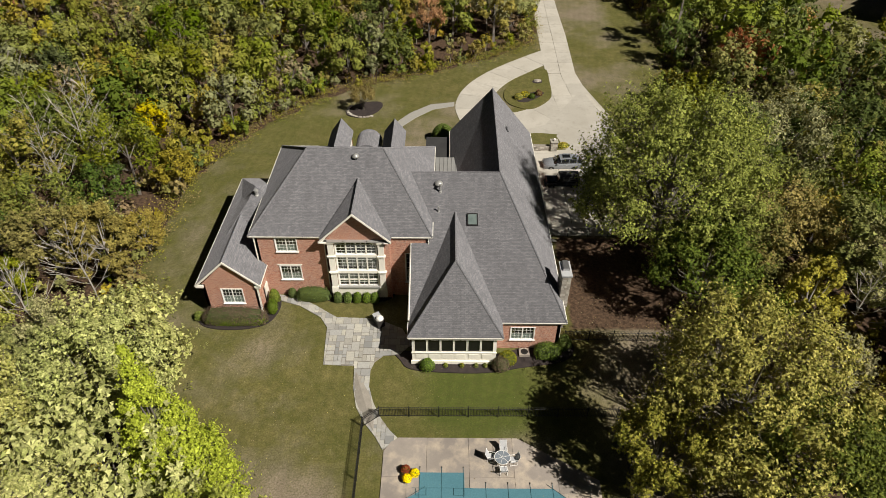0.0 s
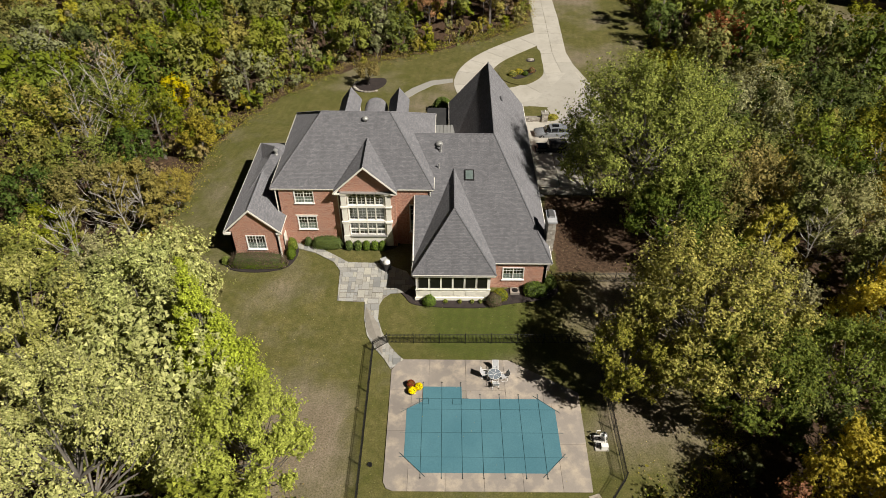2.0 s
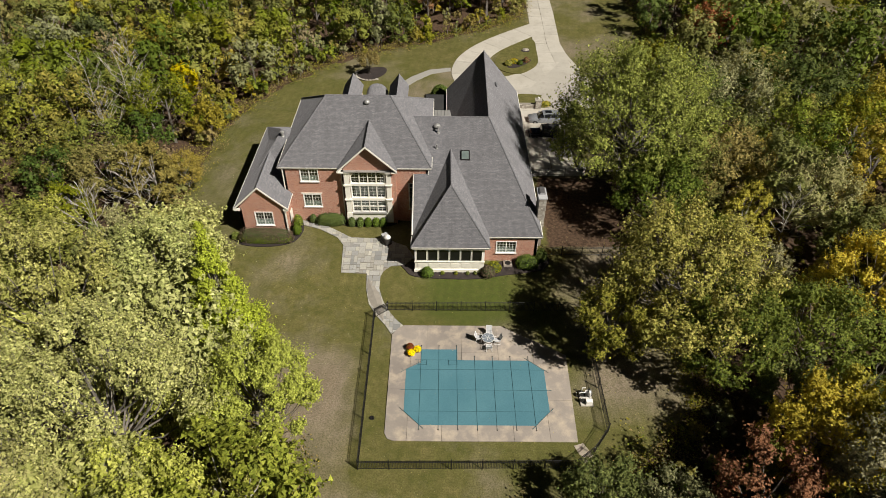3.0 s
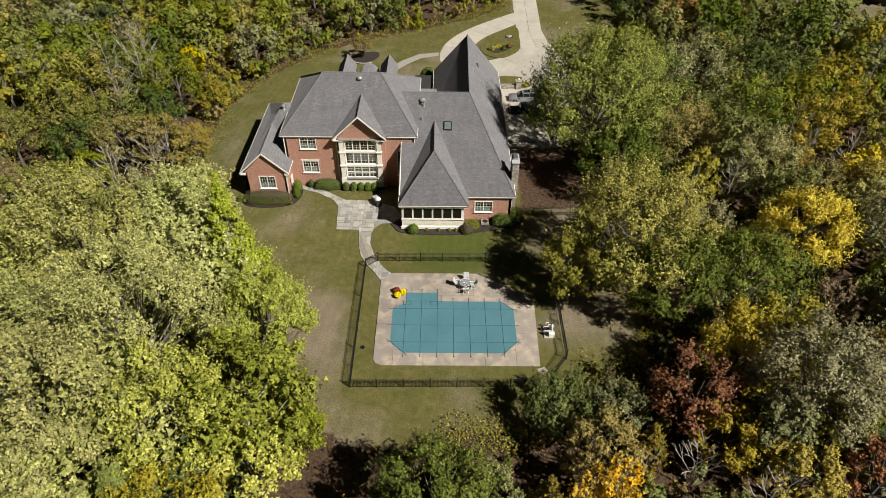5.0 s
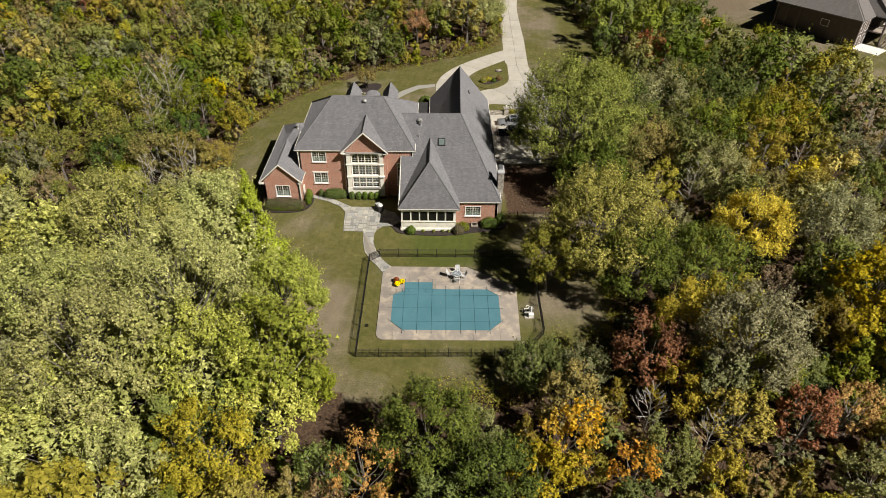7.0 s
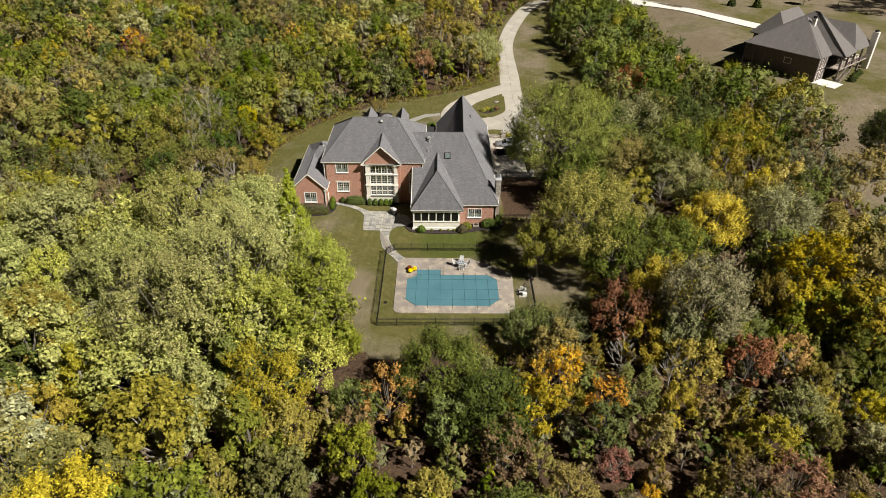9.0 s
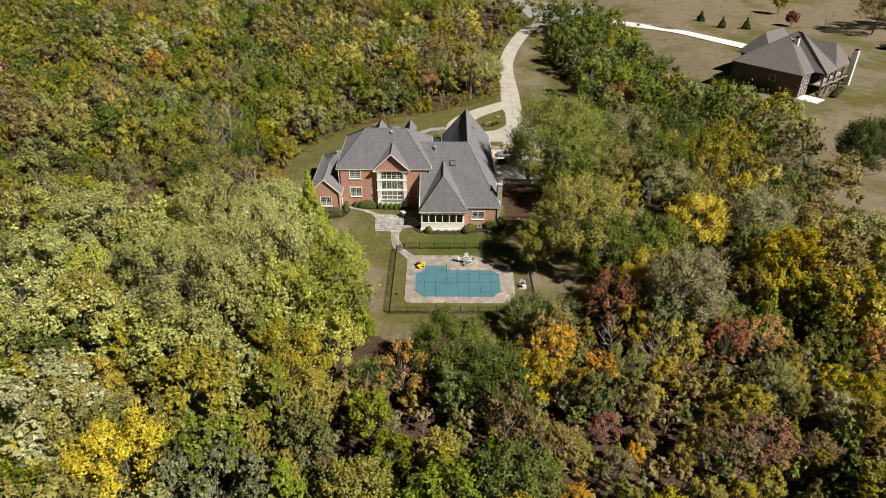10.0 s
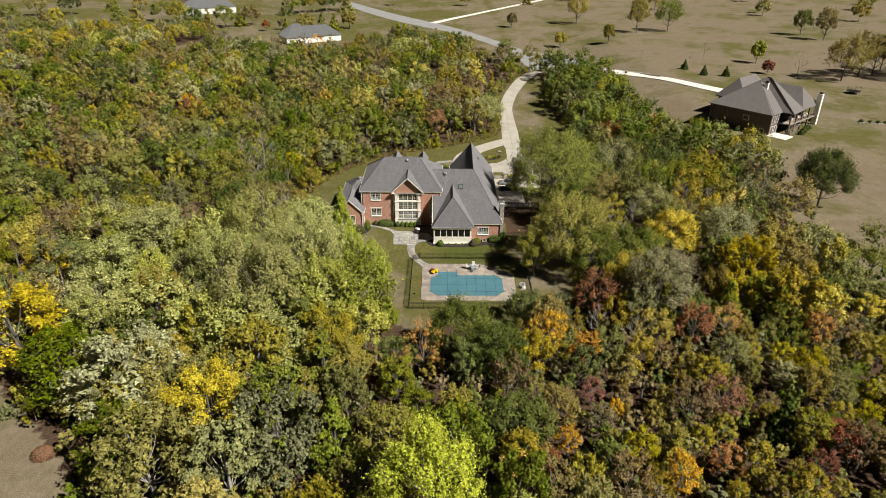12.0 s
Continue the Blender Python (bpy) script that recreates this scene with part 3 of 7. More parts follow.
DECK = [(-6.8, 30.9), (-6.3, 31.7), (-5.7, 32.1), (3.6, 32.1), (9.5, 28.5), (9.2, 19.3), (-6.0, 19.3), (-6.5, 19.5), (-6.75, 20.0)]
for (xa, xb, ya, yb) in [(-7, -3.45, 28.7, 33), (-3.45, -0.2, 28.7, 33), (-0.2, 3.2, 28.7, 33), (3.2, 6.4, 27.4, 33), (6.4, 10, 27.4, 33), (-0.2, 3.2, 27.4, 28.7),
                         (-7, -4.9, 24.6, 28.7), (-7, -4.9, 19, 24.6), (7.0, 10, 23.4, 27.4), (7.0, 10, 19, 23.4),
                         (-4.9, -2.0, 19, 21.2), (-2.0, 1.0, 19, 21.2), (1.0, 4.0, 19, 21.2), (4.0, 7.0, 19, 21.2), (-4.9, -3.6, 21.2, 28.7), (6.2, 7.0, 21.2, 27.4)]:
    q = cut_slab(DECK, xa + 0.012, xb - 0.012, ya + 0.012, yb - 0.012)
    if q:
        part("slab", plate(bmesh.new(), q, -0.05, 0.07), "deck", pool_deck)

# ---- pool under its safety cover ----
COVER = [(-3.93, 29.06), (-0.59, 29.06), (-0.59, 27.79), (5.92, 27.79), (7.24, 26.69), (7.24, 22.17), (5.92, 20.8), (-3.9, 20.8), (-5.26, 22.17), (-5.26, 26.69), (-3.93, 27.5)]
pool_cover = tagged(empty("pool_cover", (0, 0, 0.07)), "teal mesh safety cover strapped over an empty-looking pool", "pool cover")


def build_cover():
    bm = bmesh.new()
    vs = [bm.verts.new((x, y, 0.015)) for x, y in COVER[::-1]]
    f = bm.faces.new(vs)
    bmesh.ops.triangulate(bm, faces=[f])
    bmesh.ops.subdivide_edges(bm, edges=bm.edges[:], cuts=5, use_grid_fill=True)
    for v in bm.verts:
        if not any(abs(v.co.x - x) + abs(v.co.y - y) < 1e-3 for x, y in COVER):
            v.co.z += 0.012 * noise.noise((v.co.x * 0.7, v.co.y * 0.7, 5.0))
    return part("mesh_panel", bm, "cover", pool_cover)


build_cover()
strap_x = [-3.93 + 1.642 * i for i in range(7)]
for i, x in enumerate(strap_x):
    top = 29.06 if x < -0.5 else 27.79
    part("strap", boxes((x - 0.013, x + 0.013, 20.8 - 0.42, top + 0.42, 0.03, 0.04)), "strap", pool_cover)
for y in (26.69, 24.42, 22.17):
    part("strap", boxes((-5.26 - 0.42, 7.24 + 0.42, y - 0.013, y + 0.013, 0.031, 0.041)), "strap", pool_cover)
part("strap", boxes((-4.5, 0.0, 27.775, 27.80, 0.031, 0.041)), "strap", pool_cover)
for (a, b) in (((-5.26, 22.17), (-3.9, 20.8)), ((5.92, 20.8), (7.24, 22.17)), ((5.92, 27.79), (7.24, 26.69)), ((-5.26, 26.69), (-3.93, 27.6))):
    a, b = Vector((*a, 0.045)), Vector((*b, 0.045))
    d = (b - a).normalized()
    bm = bmesh.new()
    tube(bm, a - d * 0.5, b + d * 0.5, 0.016, 0.016, 4)
    part("strap", bm, "strap", pool_cover)
anchor = None
for x in strap_x:
    top = 29.06 if x < -0.5 else 27.79
    for y in (20.8 - 0.45, top + 0.45):
        if anchor is None:
            anchor = part("anchor_spring", lathe(bmesh.new(), [(0.05, -0.005), (0.05, 0.03), (0.03, 0.05)], (0, 0, 0), 8), "iron", pool_cover)
            anchor.location = (x, y, 0.01)
        else:
            shared("anchor_spring", anchor.data, pose(x, y, 0.01), pool_cover)
for x in (-4.2, -1.4):
    part("hatch_seam", boxes((x, x + 0.8, 27.2, 27.23, 0.03, 0.045), (x, x + 0.8, 27.76, 27.79, 0.03, 0.045), (x, x + 0.03, 27.23, 27.76, 0.03, 0.045), (x + 0.77, x + 0.8, 27.23, 27.76, 0.03, 0.045)), "strap", pool_cover)

structure(part("pavement", plate(bmesh.new(), [(8.82, 18.95), (9.61, 19.20), (11.08, 16.57), (11.80, 14.82), (10.77, 14.46), (10.00, 16.08)], -0.1, 0.05), "deck"), "short concrete walk out through the pool gate", "path")

# ---- flagstone path and patio, stone by stone ----
PATIO = [(-12.65, 39.1), (-12.9, 43.3), (-13.7, 44.6), (-15.9, 46.1), (-18.2, 46.95), (-19.0, 47.1), (-19.0, 47.7), (-17.6, 47.55), (-15.8, 47.0), (-14.3, 46.1), (-12.2, 44.6), (-8.9, 44.5),
         (-7.9, 44.2), (-6.0, 43.2), (-5.0, 41.3), (-5.4, 41.0), (-6.0, 40.2), (-7.5, 40.05), (-8.2, 39.4), (-8.5, 38.6), (-8.5, 37.0), (-8.0, 35.4), (-7.3, 34.0), (-6.4, 32.7), (-5.8, 32.1), (-6.9, 31.0), (-7.6, 32.2),
         (-8.6, 33.5), (-9.4, 35.0), (-9.8, 36.8), (-9.95, 39.0)]
patio = structure(part("pavement", plate(bmesh.new(), PATIO, -0.1, 0.03), "joint"), "grey and buff bluestone patio and garden path", "patio")


def lay_flags():
    rng = random.Random(4)
    cell, used = 0.36, {}
    bed = bmesh.new()
    x0, y0, nx, ny = -19.4, 30.8, 42, 54
    meshes = {}
    todo = [(j, i) for j in range(ny) for i in range(nx)]
    for j, i in todo:
        if (i, j) in used:
            continue
        w, h = rng.choice([(1, 1), (2, 1), (1, 2), (2, 2), (2, 2), (3, 2), (2, 3), (1, 2)])
        while w > 1 and any((i + a, j + b) in used for a in range(w) for b in range(h)):
            w -= 1
        while h > 1 and any((i + a, j + b) in used for a in range(w) for b in range(h)):
            h -= 1
        for a in range(w):
            for b in range(h):
                used[(i + a, j + b)] = True
        xa, ya = x0 + i * cell, y0 + j * cell
        xb, yb = xa + w * cell, ya + h * cell
        cx, cy = (xa + xb) / 2, (ya + yb) / 2
        corners = [(xa + 0.03, ya + 0.03), (xb - 0.03, ya + 0.03), (xb - 0.03, yb - 0.03), (xa + 0.03, yb - 0.03)]
        inn = [inside(px, py, PATIO) for px, py in corners]
        if not all(inn):
            q = cut_slab(PATIO, xa + 0.018, xb - 0.018, ya + 0.018, yb - 0.018)
            if len(q) > 2 and abs(sum(a[0] * b[1] - b[0] * a[1] for a, b in zip(q, q[1:] + q[:1]))) > 0.02 and inside(sum(a[0] for a in q) / len(q), sum(a[1] for a in q) / len(q), PATIO):
                lift = rng.uniform(-0.006, 0.006)
                part("flagstone", plate(bmesh.new(), q, 0.0, 0.065 + lift), "flag", patio)
            continue
        z = ground_z(cx, cy)
        box(bed, xa - 0.01, xb + 0.01, ya - 0.01, yb + 0.01, z - 0.05, z + 0.04)
        key = (w, h)
        if key not in meshes:
            bm = boxes((-w * cell / 2 + 0.018, w * cell / 2 - 0.018, -h * cell / 2 + 0.018, h * cell / 2 - 0.018, -0.06, 0.0))
            me = bpy.data.meshes.new("flagstone")
            bm.to_mesh(me)
            bm.free()
            me.materials.append(M["flag"])
            meshes[key] = me
        shared("flagstone", meshes[key], pose(cx, cy, ground_z(cx, cy) + 0.065 + rng.uniform(-0.006, 0.006), rng.uniform(-0.5, 0.5), rng.uniform(-0.5, 0.5)), patio)
    part("bedding", bed, "joint", patio)["kind"] = "stuff"


lay_flags()
front_walk = structure(part("pavement", plate(bmesh.new(), [(-8.4, 79.6), (-8.0, 81.9), (-6.3, 84.3), (-4.0, 86.7), (-0.9, 87.8), (-0.9, 89.0), (-4.4, 88.2), (-7.2, 85.6), (-9.2, 82.6), (-9.8, 79.6)], -0.1, 0.06), "flag"), "curved stone walk to the front entrance", "path")

# ---- planting beds ----
def bed(outline, label, h=0.07):
    return structure(part("ground", plate(bmesh.new(), [tuple(p) for p in curve_points(outline, 4, True)], -0.1, h), "mulch"), label, "planting bed")


bed([(-24.8, 44.9), (-24.6, 43.6), (-22.8, 43.0), (-20.2, 43.1), (-18.4, 43.9), (-17.7, 45.8), (-18.0, 47.4), (-18.6, 47.6), (-18.9, 44.9)], "black mulch bed round the side wing")
bed([(-17.2, 49.3), (-15.3, 48.6), (-13.4, 46.9), (-12.0, 46.6), (-9.6, 46.7), (-7.6, 47.0), (-7.4, 48.2), (-14, 48.4)], "black mulch bed below the tall window")
bed([(-5.9, 40.6), (-5.9, 39.5), (-5.0, 38.7), (-2.0, 38.4), (1.5, 38.4), (4.5, 38.9), (8.3, 39.6), (9.4, 41.0), (8.6, 42.0), (6, 41.6), (2, 40.2)], "black mulch bed along the sunroom")
bed([(-16.3, 86.6), (-16.1, 84.9), (-14.2, 84.2), (-12.2, 85.6), (-11.3, 87.6), (-11.7, 88.9), (-13.2, 89.0), (-14.8, 88.3)], "oval mulch bed with a stone edge on the front lawn")
bed([(9.0, 91.2), (8.4, 89.4), (9.6, 89.0), (11.4, 90.4), (12.6, 92.0), (11.6, 92.4)], "mulch bed inside the driveway loop", 0.14)
bed([(11.2, 96.0), (11.6, 95.3), (12.6, 95.5), (12.7, 96.5), (12.0, 96.8)], "small mulch bed round a rock", 0.14)


# ---- the house ----
def uv_planar(me):
    """Lays each face out in metres: u level, v up the slope."""
    lay = me.uv_layers.new(name="UVMap")
    for poly in me.polygons:
        n = poly.normal
        u = Vector((-n.y, n.x, 0))
        u = u.normalized() if u.length > 1e-4 else Vector((1, 0, 0))
        v = n.cross(u)
        if v.z < 0:
            u, v = -u, -v
        for li in poly.loop_indices:
            co = me.vertices[me.loops[li].vertex_index].co
            lay.data[li].uv = (co.dot(u), co.dot(v))


def uv_part(name, bm, material, parent, label=""):
    ob = part(name, bm, material, parent, label)
    uv_planar(ob.data)
    return ob


def roof_plane(parent, pts, material="shingle", thick=0.16, name="roof_slope"):
    bm = bmesh.new()
    top = [bm.verts.new(p) for p in pts]
    low = [bm.verts.new(Vector(p) - Vector((0, 0, thick))) for p in pts]
    f = bm.faces.new(top)
    f.normal_update()
    flip = f.normal.z < 0
    bm.faces.new(low[::-1])
    n = len(pts)
    for i in range(n):
        j = (i + 1) % n
        bm.faces.new((low[i], low[j], top[j], top[i]))
    if flip:
        bmesh.ops.reverse_faces(bm, faces=bm.faces[:])
    return uv_part(name, bm, material, parent)


def gutter(parent, a, b, material="trim", r=0.05, name="gutter"):
    a, b = Vector(a), Vector(b)
    d = (b - a).normalized()
    side = d.cross(Vector((0, 0, 1))).normalized()
    bm = bmesh.new()
    for p0, p1 in ((a, b),):
        q = [(-r, -0.10), (r, -0.10), (r * 1.25, -0.02), (-r, -0.02)]
        lo = [bm.verts.new(p0 + side * s + Vector((0, 0, h))) for s, h in q]
        hi = [bm.verts.new(p1 + side * s + Vector((0, 0, h))) for s, h in q]
        for i in range(4):
            j = (i + 1) % 4
            bm.faces.new((lo[i], lo[j], hi[j], hi[i]))
        bm.faces.new(lo[::-1])
        bm.faces.new(hi)
    return part(name, bm, material, parent)


def wall(parent, a, b, z0, z1, openings=(), thick=0.3, material="brick", name="wall"):
    """An upright wall from a to b (plan points), thickness to the left of the way, with rectangular openings (u0, u1, z0, z1)."""
    a, b = Vector((*a, 0)), Vector((*b, 0))
    d = (b - a)
    ln = d.length
    d.normalize()
    m = Matrix(((d.x, -d.y, 0, a.x), (d.y, d.x, 0, a.y), (0, 0, 1, 0), (0, 0, 0, 1)))
    us = sorted({0.0, ln, *[v for o in openings for v in o[:2]]})
    bm = bmesh.new()
    for u0, u1 in zip(us, us[1:]):
        mid = (u0 + u1) / 2
        holes = sorted((o[2], o[3]) for o in openings if o[0] < mid < o[1])
        z = z0
        for h0, h1 in holes + [(z1, z1)]:
            if h0 - z > 1e-3:
                box(bm, u0, u1, 0, thick, z, h0, m)
            z = h1
    return uv_part(name, bm, material, parent)


def window(parent, m, w, h, cols, rows, trim=0.075, material="white", sill=True, lights=2):
    """A window in the plane x-z of m, origin at its lower left corner, facing -y: casing, sashes with glazing bars, glass."""
    t = trim
    frame_bm = bmesh.new()
    for d in ((-t, w + t, -0.06, 0.12, h, h + t), (-t, w + t, -0.06, 0.12, -t * 0.6, 0), (-t, 0, -0.06, 0.12, 0, h), (w, w + t, -0.06, 0.12, 0, h)):
        box(frame_bm, *d, m)
    win = part("window", frame_bm, material, parent)
    if sill:
        part("sill", box(bmesh.new(), -t - 0.05, w + t + 0.05, -0.14, 0.05, -t * 0.6 - 0.07, -t * 0.6 + 0.01, m), material, win)
        part("blind", box(bmesh.new(), 0.03, w - 0.03, 0.09, 0.1, 0.02, h * 0.42, m), "white", win, "white panel behind the lower part of the window")
    lw = w / lights
    for k in range(lights):
        x0 = k * lw
        sash = bmesh.new()
        b = 0.05
        for d in ((x0, x0 + lw, 0.0, 0.05, 0, b), (x0, x0 + lw, 0.0, 0.05, h - b, h), (x0, x0 + b, 0.0, 0.05, b, h - b), (x0 + lw - b, x0 + lw, 0.0, 0.05, b, h - b)):
            box(sash, *d, m)
        part("sash", sash, material, win)
        for c in range(1, cols):
            x = x0 + lw * c / cols
            part("glazing_bar", box(bmesh.new(), x - 0.012, x + 0.012, 0.012, 0.042, b, h - b, m), material, win)
        for r in range(1, rows):
            z = h * r / rows
            part("glazing_bar", box(bmesh.new(), x0 + b, x0 + lw - b, 0.014, 0.040, z - 0.012, z + 0.012, m), material, win)
        part("pane", box(bmesh.new(), x0 + b, x0 + lw - b, 0.026, 0.032, b, h - b, m), "glass", win)
    return win


Z0 = 0.1
house = tagged(empty("house", (0, 0, 0)), "large red brick house with steep grey shingle roofs and cream trim", "house")
# two-storey block
EV = 7.98
RL, RR, RY, RZ = -15.2, -8.0, 55.2, 12.62
XA, XB, YA, YB = -19.88, -3.27, 47.57, 63.4
wall(house, (-19.45, 47.76), (-12.9, 47.76), Z0, 7.9, [(1.92, 3.80, 2.72, 4.32), (1.92, 3.80, 6.12, 7.62)])
wall(house, (-7.5, 47.76), (-3.6, 47.76), Z0, 7.9, [(1.75, 2.45, 2.5, 5.9)])
wall(house, (-3.6, 47.76), (-3.6, 63.0), Z0, 7.9)
wall(house, (-3.6, 63.0), (-19.45, 63.0), Z0, 7.9)
wall(house, (-19.45, 63.0), (-19.45, 47.76), Z0, 7.9)
roof_plane(house, [(XA, YA, EV), (XB, YA, EV), (RR, RY, RZ), (RL, RY, RZ)])
roof_plane(house, [(XB, YA, EV), (XB, YB, EV), (RR, RY, RZ)])
roof_plane(house, [(XB, YB, EV), (XA, YB, EV), (RL, RY, RZ), (RR, RY, RZ)])
roof_plane(house, [(XA, YB, EV), (XA, YA, EV), (RL, RY, RZ)])
part("floor", boxes((-19.2, -3.8, 48.3, 62.8, 0.9, 1.1), (-19.2, -3.8, 48.3, 62.8, 4.6, 4.8), (-19.2, -3.8, 48.3, 62.8, 7.75, 7.82)), "dark", house)
for d in ((XA + 0.05, XB - 0.05, YA + 0.05, 47.75, EV - 0.26, EV - 0.18), (XA + 0.05, -19.46, 47.76, YB - 0.05, EV - 0.26, EV - 0.18), (-3.59, XB - 0.05, 47.76, YB - 0.05, EV - 0.26, EV - 0.18),):
    part("soffit", boxes(d), "trim", house)
gutter(house, (XA, YA, EV), (-13.4, YA, EV))
gutter(house, (-6.95, YA, EV), (XB, YA, EV))
gutter(house, (XB, YA, EV), (XB, YB, EV))
gutter(house, (XA, YB, EV), (XA, YA, EV))
gutter(house, (XB, YB, EV), (XA, YB, EV))
for x in (-19.42, -13.1, -7.25, -3.63):
    part("downpipe", boxes((x - 0.05, x + 0.05, 47.64, 47.74, 0.4, 7.8)), "trim", house)
for z0, h in ((2.72, 1.6), (6.12, 1.5)):
    window(house, pose(-17.53, 47.76, z0), 1.88, h, 3, 4)
window(house, pose(-5.75, 47.76, 2.5), 0.7, 3.4, 2, 6, 0.09, lights=1)
part("lintel", boxes((-17.75, -15.45, 47.69, 47.84, 4.44, 4.56)), "trim", house)

# gabled bay with the tall window
BX0, BX1, BYF = -12.95, -7.45, 47.3
GE, GP, GY0 = 8.08, 11.1, 46.78
roof_plane(house, [(-13.35, GY0, GE), (-10.17, GY0, GP), (-10.17, 52.35, GP), (-13.35, 47.4, GE)])
roof_plane(house, [(-10.17, GY0, GP), (-6.99, GY0, GE), (-6.99, 47.4, GE), (-10.17, 52.35, GP)])


def gable_fill(parent, x0, x1, xm, z0, zp, y, thick=0.3, material="brick", name="gable"):
    bm = bmesh.new()
    pts = [(x0, z0), (x1, z0), (xm, zp)]
    a = [bm.verts.new((x, y, z)) for x, z in pts]
    b = [bm.verts.new((x, y + thick, z)) for x, z in pts]
    bm.faces.new(a)
    bm.faces.new(b[::-1])
    for i in range(3):
        j = (i + 1) % 3
        bm.faces.new((a[j], a[i], b[i], b[j]))
    return uv_part(name, bm, material, parent)


def rake(parent, a, b, y, deep=0.19, thick=0.06):
    """A barge board along a gable's edge."""
    a, b = Vector((a[0], y, a[1])), Vector((b[0], y, b[1]))
    bm = bmesh.new()
    lo = [bm.verts.new(p + Vector((0, dy, dz))) for p in (a, b) for dy in (-thick, 0.0) for dz in (-deep, 0.03)]
    for f in ((0, 1, 3, 2), (4, 6, 7, 5), (0, 4, 5, 1), (2, 3, 7, 6), (1, 5, 7, 3), (0, 2, 6, 4)):
        bm.faces.new([lo[i] for i in f])
    bmesh.ops.recalc_face_normals(bm, faces=bm.faces[:])
    return part("barge_board", bm, "trim", parent)


gable_fill(house, BX0, BX1, -10.2, 7.85, 10.7, BYF)
rake(house, (-13.42, GE - 0.06), (-10.17, GP), GY0)
rake(house, (-10.17, GP), (-6.92, GE - 0.06), GY0)
for d in ((-13.3, -12.75, GY0, 47.9, GE - 0.3, GE - 0.2), (-7.6, -7.05, GY0, 47.9, GE - 0.3, GE - 0.2),):
    part("soffit", boxes(d), "trim", house)
wall(house, (BX0, BYF), (BX1, BYF), Z0, 7.85, [(0.9, 4.6, 2.34, 7.64)])
wall(house, (BX0 + 0.0, 47.76), (BX0 + 0.0, BYF), Z0, 7.85)
wall(house, (BX1 + 0.3, BYF), (BX1 + 0.3, 47.76), Z0, 7.85)
part("metal_flashing", boxes((BX0 - 0.05, BX1 + 0.05, BYF - 0.36, BYF - 0.005, 7.8, 7.88)), "seam", house)
# pilasters and entablature bands of the bay
for x0, x1 in ((-12.74, -12.2), (-8.2, -7.66)):
    for z0, z1, q in ((1.0, 2.3, 0.06), (2.3, 4.0, 0.0), (4.24, 5.94, 0.0), (6.14, 7.56, 0.0)):
        part("pilaster", boxes((x0 - q, x1 + q, BYF - 0.2 - q, BYF - 0.004, z0, z1)), "trim", house)
    for z0, z1 in ((4.0, 4.24), (5.94, 6.14), (7.56, 7.78)):
        part("capital", boxes((x0 - 0.08, x1 + 0.08, BYF - 0.3, BYF - 0.004, z0, z1), (x0 - 0.12, x1 + 0.12, BYF - 0.34, BYF - 0.004, z1 - 0.08, z1 - 0.02)), "trim", house)
part("bay_base", boxes((-12.1, -8.3, BYF - 0.16, BYF - 0.004, 0.9, 2.2)), "trim", house)
part("bay_sill", boxes((-12.1, -8.3, BYF - 0.3, BYF - 0.004, 2.2, 2.34)), "seam", house)
for z0, z1 in ((3.98, 4.3), (5.92, 6.2)):
    part("entablature", boxes((-12.14, -8.26, BYF - 0.16, BYF + 0.1, z0, z1)), "trim", house)
part("bay_trim", boxes((-12.14, -12.05, BYF - 0.1, BYF + 0.05, 2.36, 7.62), (-8.35, -8.26, BYF - 0.1, BYF + 0.05, 2.36, 7.62), (-12.14, -8.26, BYF - 0.12, BYF + 0.05, 7.62, 7.78)), "trim", house)
for z0, h in ((2.38, 1.58), (4.33, 1.57), (6.23, 1.38)):
    window(house, pose(-12.03, BYF + 0.02, z0), 3.66, h, 2, 4, 0.05, lights=4, sill=False)
for k in range(1, 4):
    x = -12.03 + 0.915 * k
    part("mullion", boxes((x - 0.065, x + 0.065, BYF - 0.05, BYF + 0.01, 2.36, 3.98), (x - 0.065, x + 0.065, BYF - 0.05, BYF + 0.01, 4.3, 5.92), (x - 0.065, x + 0.065, BYF - 0.05, BYF + 0.01, 6.2, 7.62)), "trim", house)
part("transom", boxes((-12.03, -8.37, BYF - 0.01, BYF + 0.06, 3.02, 3.12)), "trim", house)


def arch_spandrel(parent, x0, x1, z0, z1, y, side):
    """The solid corner above an arched head."""
    bm = bmesh.new()
    r = 0.85
    cx = x0 + r if side < 0 else x1 - r
    corner = (x0, z1) if side < 0 else (x1, z1)
    ring = []
    for i in range(9):
        a = math.pi - i * math.pi / 16 if side < 0 else i * math.pi / 16
        ring.append((cx + r * math.cos(a), z1 - r + r * math.sin(a)))
    pts = [corner] + (ring if side > 0 else ring)
    a = [bm.verts.new((x, y, z)) for x, z in pts]
    b = [bm.verts.new((x, y + 0.05, z)) for x, z in pts]
    bm.faces.new(a)
    bm.faces.new(b[::-1])
    n = len(pts)
    for i in range(n):
        j = (i + 1) % n
        bm.faces.new((a[j], a[i], b[i], b[j]))
    bmesh.ops.recalc_face_normals(bm, faces=bm.faces[:])
    return part("arch_corner", bm, "trim", parent)


